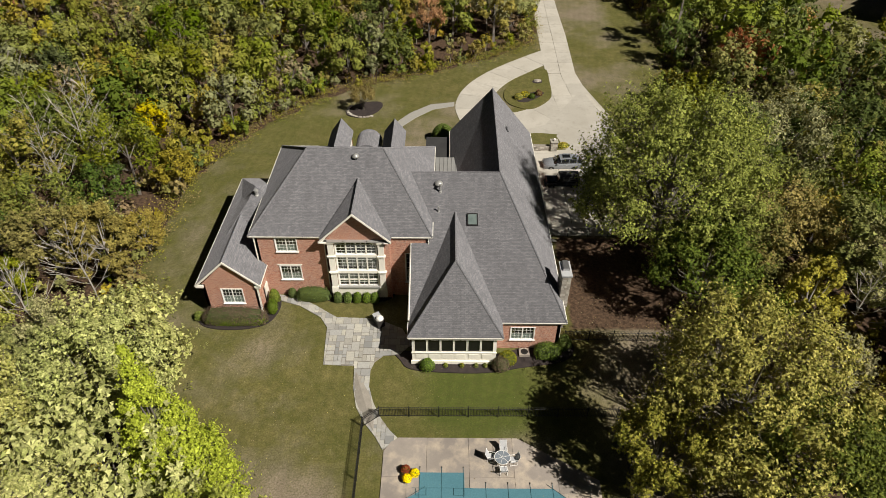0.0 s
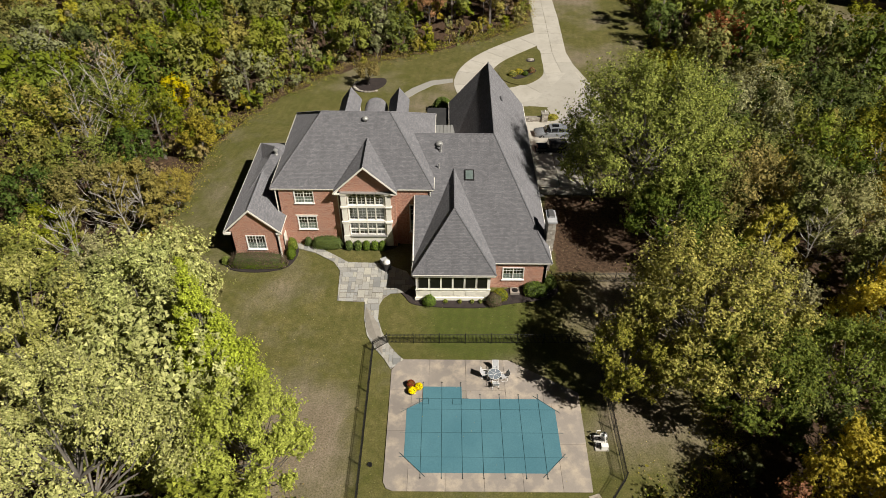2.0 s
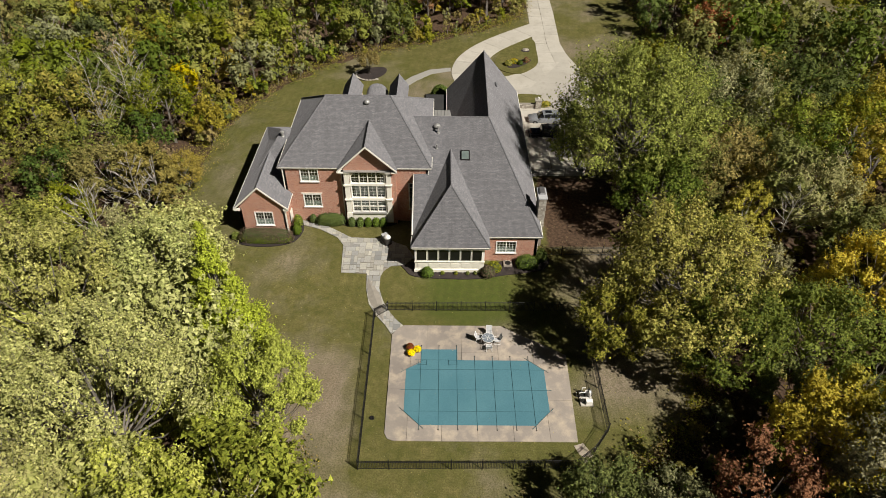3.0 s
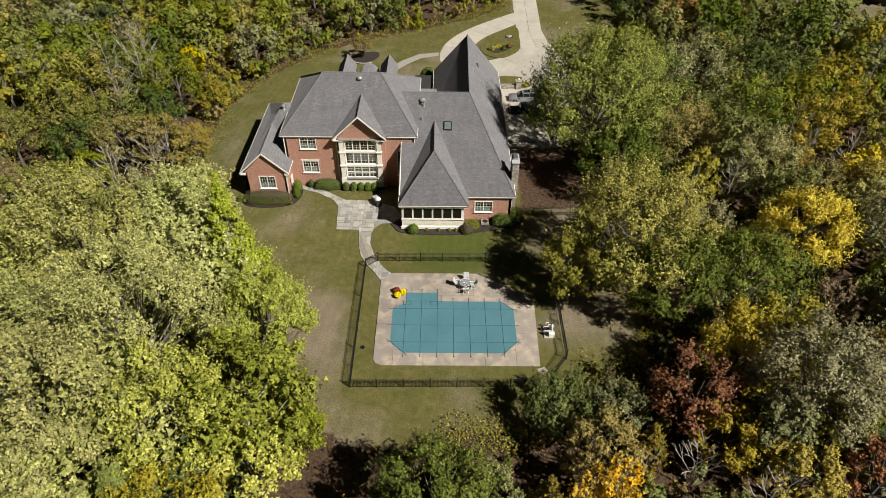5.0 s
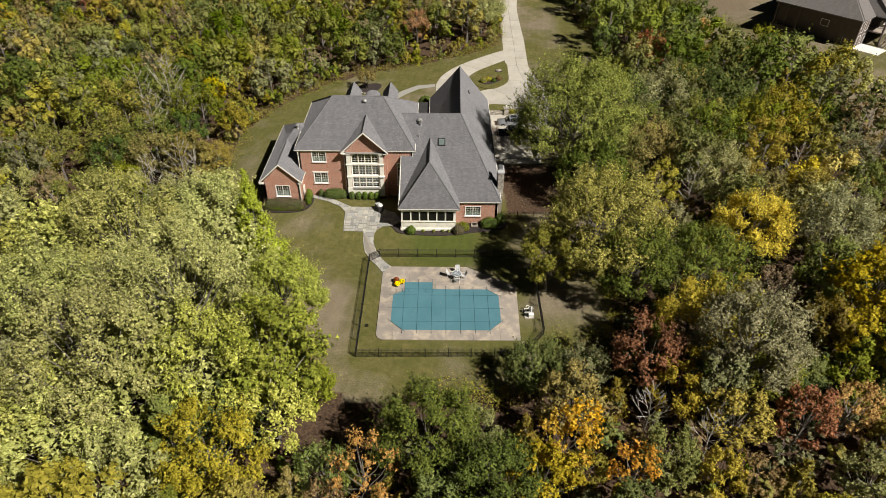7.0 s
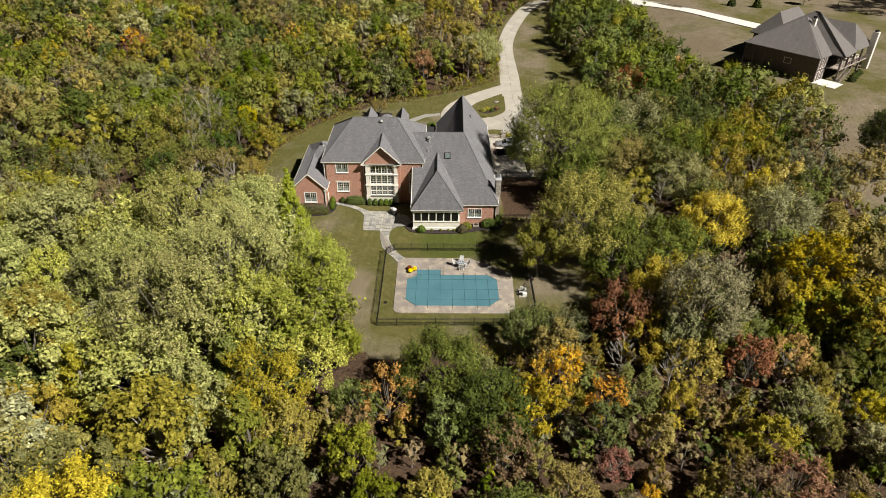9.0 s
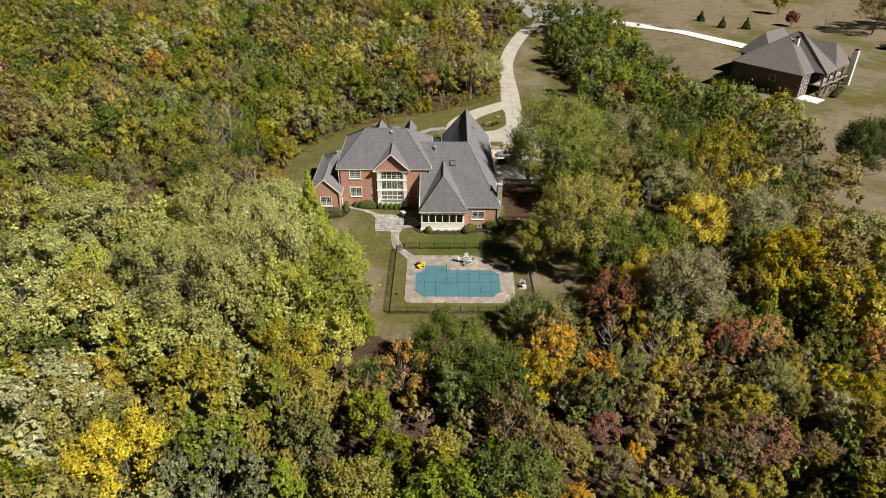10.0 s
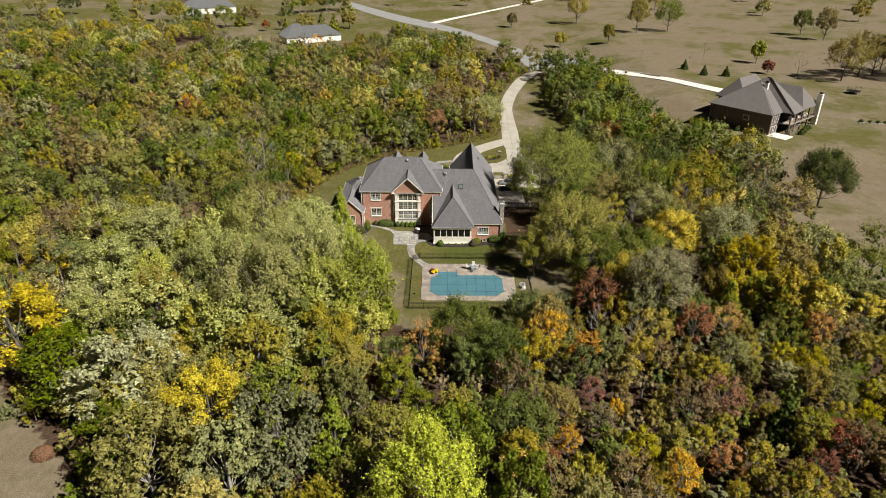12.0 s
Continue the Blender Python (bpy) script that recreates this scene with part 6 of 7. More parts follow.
def grow(rng, h, r, base, lobes, shoots, leaves, habit="round", spread=0.33, reach=1.0, low=1.5):
    """Limbs, and the places and facings of the leaves, of a tree of height h and crown radius r whose crown starts at the height base."""
    segs, P, D = [], [], []
    lean = rng.normal(scale=0.03, size=2)
    trunk = [np.array((lean[0] * z, lean[1] * z, z)) for z in np.linspace(0, h * 0.8, 6)]
    tr = 0.018 * h + 0.03
    for i in range(5):
        segs.append((trunk[i], trunk[i + 1], tr * (1 - 0.17 * i), tr * (1 - 0.17 * (i + 1))))
    mid = (base + h) / 2
    blobs = crown_lobes(rng, h, r, base, lobes, habit, spread, low)
    for k, (e, lr) in enumerate(blobs):
        root = trunk[min(5, max(1, int((e[2] * 0.62) / (h * 0.8) * 5)))]
        knee = root * 0.45 + e * 0.55 + np.array((0, 0, -0.06 * h))
        segs.append((root, knee, tr * 0.3, tr * 0.18))
        segs.append((knee, e, tr * 0.18, tr * 0.06))
        out0 = e - np.array((0, 0, mid - 0.2 * (h - base)))
        out0 /= np.linalg.norm(out0) + 1e-6
        q = rng.normal(size=(2 * shoots, 3)) + out0 * 0.5 + np.array((0, 0, 0.3))
        q /= np.linalg.norm(q, axis=1)[:, None]
        start = e + q * lr * rng.uniform(0.52, 0.80, size=(len(q), 1))
        ok = clear_of(start, blobs, k, 0.82)
        q, start = q[ok], start[ok]
        n = len(q)
        if n == 0:
            continue
        way = q * 0.6 + out0 * 0.3 + np.array((0, 0, 0.7)) + rng.normal(scale=0.2, size=(n, 3))
        way /= np.linalg.norm(way, axis=1)[:, None]
        ln = lr * (0.25 + 0.95 * rng.uniform(0, 1, size=(n, 1)) ** 1.7) * reach
        uu = rng.uniform(0, 1, size=(n, leaves, 1))
        pos = start[:, None] + way[:, None] * ln[:, None] * uu + rng.normal(scale=0.062 * lr + 0.02, size=(n, leaves, 3)) * (1.3 - 0.85 * uu)
        P.append(pos.reshape(-1, 3))
        D.append(np.repeat(q * 0.75 + way * 0.35, leaves, axis=0))
        if shoots > 25:
            for s in range(0, n, 5):
                segs.append((e, start[s], tr * 0.08, tr * 0.04))
                segs.append((start[s], start[s] + way[s] * ln[s] * 0.9, tr * 0.04, 0.008))
    return segs, np.concatenate(P), np.concatenate(D), blobs


def bare_twigs(rng, h, r, n=20):
    """Limbs of a leafless tree: a leader with ascending branches that fork twice."""
    segs = []
    tr = 0.0095 * h + 0.02
    bend = rng.normal(scale=0.015, size=2)
    trunk = [np.array((bend[0] * z + 0.12 * math.sin(z * 0.9 + bend[0] * 50), bend[1] * z, z)) for z in np.linspace(0, h * 0.97, 9)]
    for i in range(8):
        segs.append((trunk[i], trunk[i + 1], tr * (1 - 0.115 * i), tr * (1 - 0.115 * (i + 1))))
    for k in range(n):
        f = 0.25 + 0.7 * k / n
        i = min(7, int(f * 8))
        a = trunk[i] + (trunk[i + 1] - trunk[i]) * (f * 8 - i)
        az = k * 2.4 + rng.uniform(-0.5, 0.5)
        ln = r * rng.uniform(0.5, 0.95) * (1.25 - f)
        up = rng.uniform(0.55, 1.1)
        b = a + np.array((math.cos(az), math.sin(az), up)) * ln * 0.6
        segs.append((a, b, tr * 0.34 * (1.2 - f), tr * 0.2 * (1.2 - f)))
        for q in range(2):
            az2 = az + rng.uniform(-0.9, 0.9)
            c = b + np.array((math.cos(az2), math.sin(az2), up * rng.uniform(0.7, 1.6))) * ln * rng.uniform(0.3, 0.6)
            segs.append((b, c, max(0.03, tr * 0.17 * (1.2 - f)), 0.022))
            for w in range(2):
                az3 = az2 + rng.uniform(-1.0, 1.0)
                segs.append((b * 0.4 + c * 0.6, c + np.array((math.cos(az3), math.sin(az3), rng.uniform(0.4, 1.4))) * ln * 0.25, 0.024, 0.014))
    return segs


FILL = {"brown": 0.3, "orange": 0.35, "russet": 0.5, "rust": 0.45, "pale": 0.6, "grey": 0.62}
SINGLES = []
LOOK = {
    "turning": "broad green tree yellowing at the top", "forest": "deep green dense tree", "russet": "russet-brown autumn tree", "silver": "pale yellow-green silver maple", "lime": "bright lime-yellow young tree", "green": "green broadleaf tree", "maple": "full green maple", "dark": "dark green dense tree",
    "olive": "olive-green tree turning", "gold": "gold-green tree turning", "yellow": "bright yellow autumn tree", "orange": "orange autumn tree", "rust": "rust-red autumn tree",
    "pale": "pale grey-green tree with thin foliage", "grey": "dull grey-green tree", "brown": "brown half-bare autumn tree",
}


def tree(x, y, h, r, species, seed, base=0.2, lobes=14, shoots=26, leaves=12, size=0.18, habit="round", where="at the wood's edge", bark="bark", spread=0.33, reach=1.1):
    """A tree of its own: trunk with limbs, and crown."""
    rng = np.random.default_rng(seed)
    t = tagged(empty("tree", (x, y, ground_z(x, y) - 0.05), float(rng.uniform(0, 360))), f"{LOOK[species]} {where}", "tree", "garden and woodland trees")
    segs, P, D, blobs = grow(rng, h, r, h * base, int(lobes * 1.35), int(shoots * 0.9), int(leaves * 0.95), habit, spread * 0.86, reach)
    limb_mesh("trunk", segs, bark, t)
    SINGLES.append((x, y, max(2.2, r * 0.72)))
    leaf_mesh("crown", P, D, size * 0.82, species, t, rng, three=True, core=clump_cores(blobs, rng, FILL.get(species, 0.66), 110, 0.25))
    return t


def bare_tree(x, y, h, r, seed, where="among the woods"):
    rng = np.random.default_rng(seed)
    t = tagged(empty("tree", (x, y, ground_z(x, y) - 0.05)), f"leafless pale grey tree with fine twigs {where}", "tree", "garden and woodland trees")
    limb_mesh("trunk", bare_twigs(rng, h, r), "pale_bark", t, 4)
    SINGLES.append((x, y, 2.6))
    return t


# the large single trees
G = "beside the drive and house"
tree(21.5, 46.2, 9.5, 4.6, "forest", 51, 0.12, 20, 28, 11, 0.2, where="beside the house")
tree(25.5, 49.5, 9.0, 4.4, "green", 52, 0.1, 22, 28, 11, 0.2, where="beside the house")
tree(19.7, 54.6, 17.0, 8.4, "maple", 1, 0.10, 44, 52, 13, 0.215, where=G, spread=0.27)
tree(19.2, 31.0, 13.2, 7.2, "turning", 2, 0.12, 34, 46, 12, 0.20, where="beside the pool lawn", spread=0.27)
tree(13.0, 28.0, 8.4, 3.4, "turning", 3, 0.2, 14, 34, 12, 0.17, where="beside the pool lawn")
tree(22.6, 26.4, 10.0, 4.6, "forest", 4, 0.08, 18, 30, 12, 0.19, where="beside the pool lawn")
tree(-19.9, 26.0, 18.0, 4.2, "lime", 5, 0.06, 62, 30, 13, 0.15, "cone", spread=0.25, reach=1.3)
tree(-15.8, 19.0, 11.6, 3.8, "lime", 6, 0.08, 26, 34, 12, 0.15, "oval", spread=0.27, reach=1.2)
tree(-25.0, 15.5, 17.0, 6.6, "silver", 7, 0.10, 34, 46, 14, 0.155, spread=0.27)
tree(-33.5, 25.0, 16.6, 6.0, "silver", 8, 0.10, 26, 36, 12, 0.19, spread=0.28)
tree(-28.5, 6.5, 16.5, 6.2, "silver", 9, 0.10, 28, 38, 12, 0.19, spread=0.28)
tree(-20.0, 8.0, 13.4, 5.0, "silver", 10, 0.10, 22, 34, 12, 0.19, spread=0.3)
tree(-37.0, 14.5, 15.0, 5.8, "silver", 11, 0.12, 22, 32, 12, 0.19, spread=0.3)
tree(-26.5, 30.5, 13.0, 4.6, "silver", 12, 0.15, 18, 30, 12, 0.19)
tree(-31.0, 35.5, 10.5, 4.0, "pale", 13, 0.2, 16, 28, 11, 0.17)
tree(-16.2, 13.0, 6.0, 3.2, "olive", 14, 0.05, 16, 26, 12, 0.16)
tree(-12.8, 10.6, 4.4, 3.0, "green", 15, 0.02, 14, 26, 12, 0.15)
tree(-18.5, 1.0, 9.5, 4.4, "olive", 16, 0.08, 18, 26, 12, 0.17)
tree(-0.6, 3.0, 9.8, 4.6, "forest", 17, 0.05, 22, 34, 12, 0.17)
tree(4.6, -2.5, 8.6, 4.2, "forest", 18, 0.05, 20, 30, 12, 0.17)
tree(-5.6, -0.6, 8.6, 2.8, "orange", 19, 0.2, 14, 9, 7, 0.15, "oval")
tree(9.6, 12.8, 5.4, 3.2, "green", 20, 0.05, 16, 28, 12, 0.15)
tree(14.5, 12.0, 6.0, 2.8, "grey", 21, 0.1, 12, 18, 10, 0.15)
tree(20.2, 12.0, 9.4, 3.6, "russet", 22, 0.15, 14, 16, 9, 0.22)
tree(29.2, 11.5, 13.6, 4.8, "pale", 23, 0.15, 22, 32, 11, 0.17)
tree(25.5, 16.5, 9.5, 4.2, "gold", 24, 0.1, 16, 26, 11, 0.17)
tree(10.6, 2.2, 8.0, 2.6, "orange", 25, 0.3, 12, 8, 6, 0.22, "oval")
tree(12.6, 4.2, 7.6, 2.0, "orange", 26, 0.3, 12, 8, 6, 0.22, "oval")
tree(16.6, 0.5, 6.8, 2.2, "orange", 27, 0.2, 12, 9, 6, 0.22)
tree(38.0, 32.5, 10.6, 4.4, "yellow", 28, 0.15, 18, 26, 10, 0.17)
tree(30.0, 26.5, 10.0, 5.0, "green", 29, 0.1, 18, 28, 11, 0.18)
tree(47.5, 31.5, 11.4, 4.8, "pale", 30, 0.2, 20, 26, 10, 0.17)
tree(30.0, 50.5, 10.2, 5.0, "gold", 31, 0.1, 18, 26, 11, 0.17)
tree(35.0, 66.0, 11.6, 5.6, "pale", 32, 0.15, 22, 26, 10, 0.17)
tree(42.5, 60.8, 10.6, 3.2, "yellow", 33, 0.15, 14, 20, 10, 0.16, "cone")
tree(37.5, 46.0, 9.5, 4.6, "pale", 34, 0.15, 18, 26, 10, 0.17)
tree(41.0, 93.5, 9.2, 3.6, "rust", 35, 0.12, 16, 24, 10, 0.16)
tree(9.5, 119.0, 9.6, 4.8, "silver", 36, 0.12, 20, 30, 11, 0.18, where="beside the curve of the drive")
tree(-5.0, 110.5, 7.6, 2.8, "orange", 37, 0.1, 14, 22, 10, 0.16)
tree(78.2, 57.6, 12.8, 5.4, "dark", 38, 0.14, 34, 34, 13, 0.21, "oval", where="alone on the neighbour's dry lawn")
tree(-13.9, 86.6, 3.4, 1.9, "olive", 39, 0.45, 10, 16, 8, 0.16, where="in the oval bed on the front lawn")
tree(-28.6, -17.0, 14.2, 4.6, "yellow", 40, 0.2, 20, 26, 10, 0.17)
tree(-36.5, -11.5, 12.4, 4.2, "gold", 41, 0.2, 16, 22, 10, 0.17)
tree(-4.4, -28.5, 15.4, 5.0, "lime", 42, 0.12, 26, 34, 12, 0.17)
tree(4.4, -22.0, 6.4, 2.0, "orange", 43, 0.15, 10, 18, 9, 0.22)
tree(37.0, -13.5, 8.0, 2.4, "dark", 44, 0.05, 20, 22, 10, 0.22, "cone")
for i, (x, y, h) in enumerate(((-43.2, 66.5, 14), (-47.5, 66.0, 13), (-45.5, 74.0, 12), (-41.5, 66.5, 10), (-37, 40.5, 11), (-34.8, 46, 10.5), (-44, 60, 11), (19.5, 7, 7), (24, 4, 7.5), (33.5, 42, 9), (30.5, 20, 9), (50, 48, 9), (46, 54, 9))):
    bare_tree(x, y, h, h * 0.3, 60 + i)

tree(-57.8, -9.0, 2.4, 1.0, "grey", 90, 0.03, 14, 14, 8, 0.16, "cone", where="small spruce on the rough field")
clipped("shrub", -49.5, -15.9, 1.3, 1.1, 1.2, "rust-brown bush on the rough field", "shrub", 91, "russet", 0, "", 0.16)

# ---- the woods ----
KINDS = [  # species, crown radius over height, base, habit
    ("green", 0.38, 0.08, "round"), ("olive", 0.36, 0.10, "round"), ("gold", 0.34, 0.10, "round"), ("dark", 0.36, 0.05, "round"), ("grey", 0.36, 0.10, "round"),
    ("forest", 0.37, 0.06, "round"), ("yellow", 0.28, 0.15, "oval"), ("orange", 0.26, 0.2, "oval"), ("rust", 0.30, 0.2, "round"), ("pale", 0.37, 0.12, "round"), ("brown", 0.33, 0.2, "round"),
    ("silver", 0.38, 0.1, "round"), ("green", 0.27, 0.05, "oval"), ("olive", 0.27, 0.05, "oval"), ("gold", 0.24, 0.08, "oval"), ("olive", 0.30, 0.05, "cone"), ("grey", 0.26, 0.1, "oval"), ("green", 0.30, 0.04, "cone")]


def woods_height(x, y):
    """How high the canopy stands."""
    h = 8.6
    h += 3.0 * smooth(-10, -20, x) * smooth(45, 25, y)
    h -= 2.6 * smooth(4, 12, x) * smooth(12, 2, y)
    h += 1.2 * smooth(22, 30, x) * smooth(8, 20, y)
    h -= 0.6 * smooth(70, 100, y)
    # low growth where the woods meet the mown ground south of the pool
    low = max(1.6, min((12.3 - y) / 1.07, (18.2 - y) / 1.75) * 0.92) if y < 14 else 2.0
    w = smooth(-15, -12, x) * smooth(11, 8, x) * smooth(16, 13, y)
    h = h * (1 - w) + min(h, low) * w
    w = smooth(8, 11, x) * smooth(22, 19, x)
    h = h * (1 - w) + min(h, max(2.0, (17.5 - y) / 1.07)) * w
    return h


def weights(x, y):
    """Which species grow where."""
    w = dict(green=1.3, olive=1.35, gold=0.28, dark=0.10, grey=0.46, yellow=0.05, orange=0.035, rust=0.07, pale=0.22, brown=0.36, silver=0.12)
    east, south, west = smooth(15, 30, x) * smooth(5, 20, y), smooth(14, 0, y), smooth(-10, -25, x)
    w["gold"] += 0.2 * east + (0.9 * smooth(32, 48, x) * smooth(80, 55, y) + 0.15 * smooth(32, 48, x))
    w["green"] += 1.0 * east * smooth(45, 32, x) + 0.9 * smooth(32, 48, x) * smooth(55, 80, y)
    # more deep green trees in the east, their dark colour partly replacing deep shade
    w["forest"] = 0.25 + 1.0 * east * smooth(46, 34, x) + 1.5 * smooth(18, 22, x) * smooth(36, 30, x) * smooth(10, 16, y) * smooth(44, 34, y) + 0.25 * south * smooth(-8, 2, x)
    w["dark"] += 0.45 * east * smooth(42, 30, x)
    w["forest"] += 3.0 * smooth(20, 24, x) * smooth(38, 32, x) * smooth(12, 18, y) * smooth(60, 48, y)
    w["yellow"] += 0.07 * east * smooth(80, 55, y) + 0.05 * south
    w["brown"] += 0.9 * south * smooth(0, 10, x) + 0.3 * smooth(-10, -30, x) * south
    w["olive"] += 0.6 * south
    w["grey"] += 0.1 * south
    w["gold"] += 0.9 * south * smooth(2, 18, x) + 0.25 * smooth(5, -5, y) * smooth(-8, -16, x)
    w["grey"] += 0.4 * smooth(5, -5, y) * smooth(-8, -16, x)
    w["brown"] += 0.4 * smooth(5, -5, y) * smooth(-8, -16, x)
    w["olive"] += 1.0 * smooth(5, -5, y) * smooth(-8, -16, x)
    w["orange"] += 0.16 * south * smooth(-10, 5, x)
    se = smooth(12, 4, y) * smooth(2, 10, x)
    w["green"] *= 1 - 0.55 * se
    w["grey"] *= 1 - 0.3 * se
    w["brown"] += 0.25 * se
    w["olive"] += 0.5 * se
    w["gold"] += 0.5 * se
    w["rust"] += 0.16 * se
    w["gold"] += 1.6 * smooth(28, 40, x) * smooth(14, 4, y)
    belt = west * smooth(52, 40, y) * smooth(-9, 1, y) * smooth(-75, -55, x)
    w["silver"] += 3.2 * belt
    for key in ("brown", "grey", "olive"):
        w[key] *= 1 - 0.6 * belt
    w["gold"] += 0.9 * smooth(-48, -58, x) * smooth(40, 25, y)
    w["yellow"] += 0.12 * smooth(-48, -58, x) * smooth(40, 25, y)
    w["pale"] += 0.35 * west * smooth(48, 30, y)
    w["green"] += 0.9 * smooth(55, 75, y) * smooth(12, 2, x)
    w["forest"] += 0.4 * smooth(55, 75, y) * smooth(12, 2, x)
    w["brown"] += 0.4 * smooth(85, 105, y)
    w["gold"] += 2.6 * smooth(200, 235, y) * smooth(-110, -140, x)
    w["pale"] += 0.25 * smooth(85, 105, y)
    nw = smooth(45, 60, y) * smooth(8, 0, x)
    for key in ("brown", "pale", "grey"):
        w[key] *= 1 - 0.15 * nw
    brush = smooth(-24, -31, x) * smooth(37, 45, y) * smooth(125, 105, y)
    w["green"] += 2.2 * brush
    w["olive"] += 0.8 * brush
    for key in ("silver", "gold", "yellow", "pale", "orange"):
        w[key] *= 1 - 0.75 * brush
    for key in ("brown", "pale", "grey", "silver"):
        w[key] *= 1 - 0.5 * east * smooth(62, 50, x)
    w["orange"] *= 1 - 0.7 * east * smooth(62, 50, x)
    right = smooth(26, 34, x) * smooth(10, 16, y) * smooth(48, 38, y)
    w["gold"] += 1.6 * right
    w["green"] += 0.8 * right
    for key in ("pale", "grey"):
        w[key] *= 1 - 0.45 * smooth(5, -5, y)
    for key in ("yellow", "orange", "gold", "rust"):
        w[key] *= 1 - 0.95 * smooth(-6, -12, x) * smooth(-58, -48, x) * smooth(-6, 0, y) * smooth(62, 52, y)
    ne = smooth(24, 30, x) * smooth(92, 104, y)
    ne2 = smooth(46, 54, x) * smooth(58, 70, y)
    for key in ("yellow", "gold", "orange"):
        w[key] *= 1 - 0.8 * ne2
    w["forest"] += 1.6 * ne2
    w["green"] += 2.5 * ne + 1.8 * ne2
    w["forest"] += 2.5 * ne
    return w


def scatter_woods():
    rng = random.Random(11)
    spots, cells = [], {}
    y = -98.0
    while y < 296:
        step = 8.0 if y < -50 else 3.9 if y < 14 else 4.9 if y < 100 else 5.6 if y < 160 else 6.6
        x = -250.0
        while x < 110:
            st = (step if y > 14 or x > 2 else 6.0) if -75 < x else 7.0
            px, py = x + rng.uniform(-0.4, 0.4) * st, y + rng.uniform(-0.4, 0.4) * step
            x += st
            if py < 20 and (px < -78 or px > 84):
                continue
            if py > 10 and px < -60 - 1.05 * (py + 40) * 0.62 - 20:
                continue
            if open_land(px, py) or (px < -30 and py < 4 and open_land(px - 3.6, py - 2.0)):
                continue
            if any(open_land(px + dx, py + dy) for dx, dy in ((2, 0), (-2, 0), (0, 2), (0, -2))):
                edge = True
            else:
                edge = False
            if any((px - sx) ** 2 + (py - sy) ** 2 < sr * sr for sx, sy, sr in SINGLES):
                continue
            if -10 < px < -0.5 and 5.5 < py < 14:
                continue
            if any((px - q[0]) ** 2 + (py - q[1]) ** 2 < (0.62 * step) ** 2 for q in spots[-140:]):
                continue
            spots.append((px, py, edge))
        y += step
    return spots, rng


spots, wrng = scatter_woods()


def pick(x, y, rng):
    w = weights(x, y)
    patch = 0.5 + 0.5 * noise.noise((x * 0.05, y * 0.05, 9.0))
    w["olive"] *= 0.5 + patch
    w["green"] *= 1.5 - patch
    keys = list(w)
    return rng.choices(keys, [w[k] for k in keys])[0]


near = [s for s in spots if -62 < s[0] < 66 and -34 < s[1] < 100]
near.sort(key=lambda s: (s[0] + 2) ** 2 * 0.7 + (s[1] - 6) ** 2)
NEAR = {(s[0], s[1]) for s in near[:290]}
PROTO = {}


def prototype(species, v):
    """One of a few trees of each kind, ten metres high, which the wood repeats at other sizes and turns."""
    kd = [k for k in KINDS if k[0] == species]
    _, rad, base, habit = kd[v % len(kd)]
    rng = np.random.default_rng(500 + 31 * v + sum(map(ord, species)))
    thin = 0.6 if species in ("brown", "orange", "rust") else 0.8 if species == "pale" else 1.0
    return grow(rng, 10.0, 10.0 * rad, 10.0 * base, 24, max(6, int(15 * thin)), 9, habit, 0.28, 1.1), rng


for i, (x, y) in enumerate(sorted(NEAR)):
    sp = pick(x, y, wrng)
    v = wrng.randrange(3)
    h = woods_height(x, y) * wrng.uniform(0.6, 1.3)
    if (sp, v) not in PROTO:
        (segs, P, D, blobs), rng = prototype(sp, v)
        t = tagged(empty("tree", (0, 0, 0)), f"{LOOK[sp]} in the mixed autumn wood", "tree", "garden and woodland trees")
        limb_mesh("trunk", segs, "bark" if wrng.random() < 0.6 else "pale_bark", t, 4)
        leaf_mesh("crown", P, D, 0.185, sp, t, rng, three=True, core=clump_cores(blobs, rng, FILL.get(sp, 0.65), 56, 0.28))
        PROTO[(sp, v)] = t
        ob = t
    else:
        ob = copy_thing(PROTO[(sp, v)], Matrix())
    s = h / 10.0
    ob.matrix_basis = pose(x, y, ground_z(x, y) - 0.08 * h, 0, 0, wrng.uniform(0, 360)) @ Matrix.Diagonal((s * wrng.uniform(0.95, 1.25), s * wrng.uniform(0.95, 1.25), s, 1))


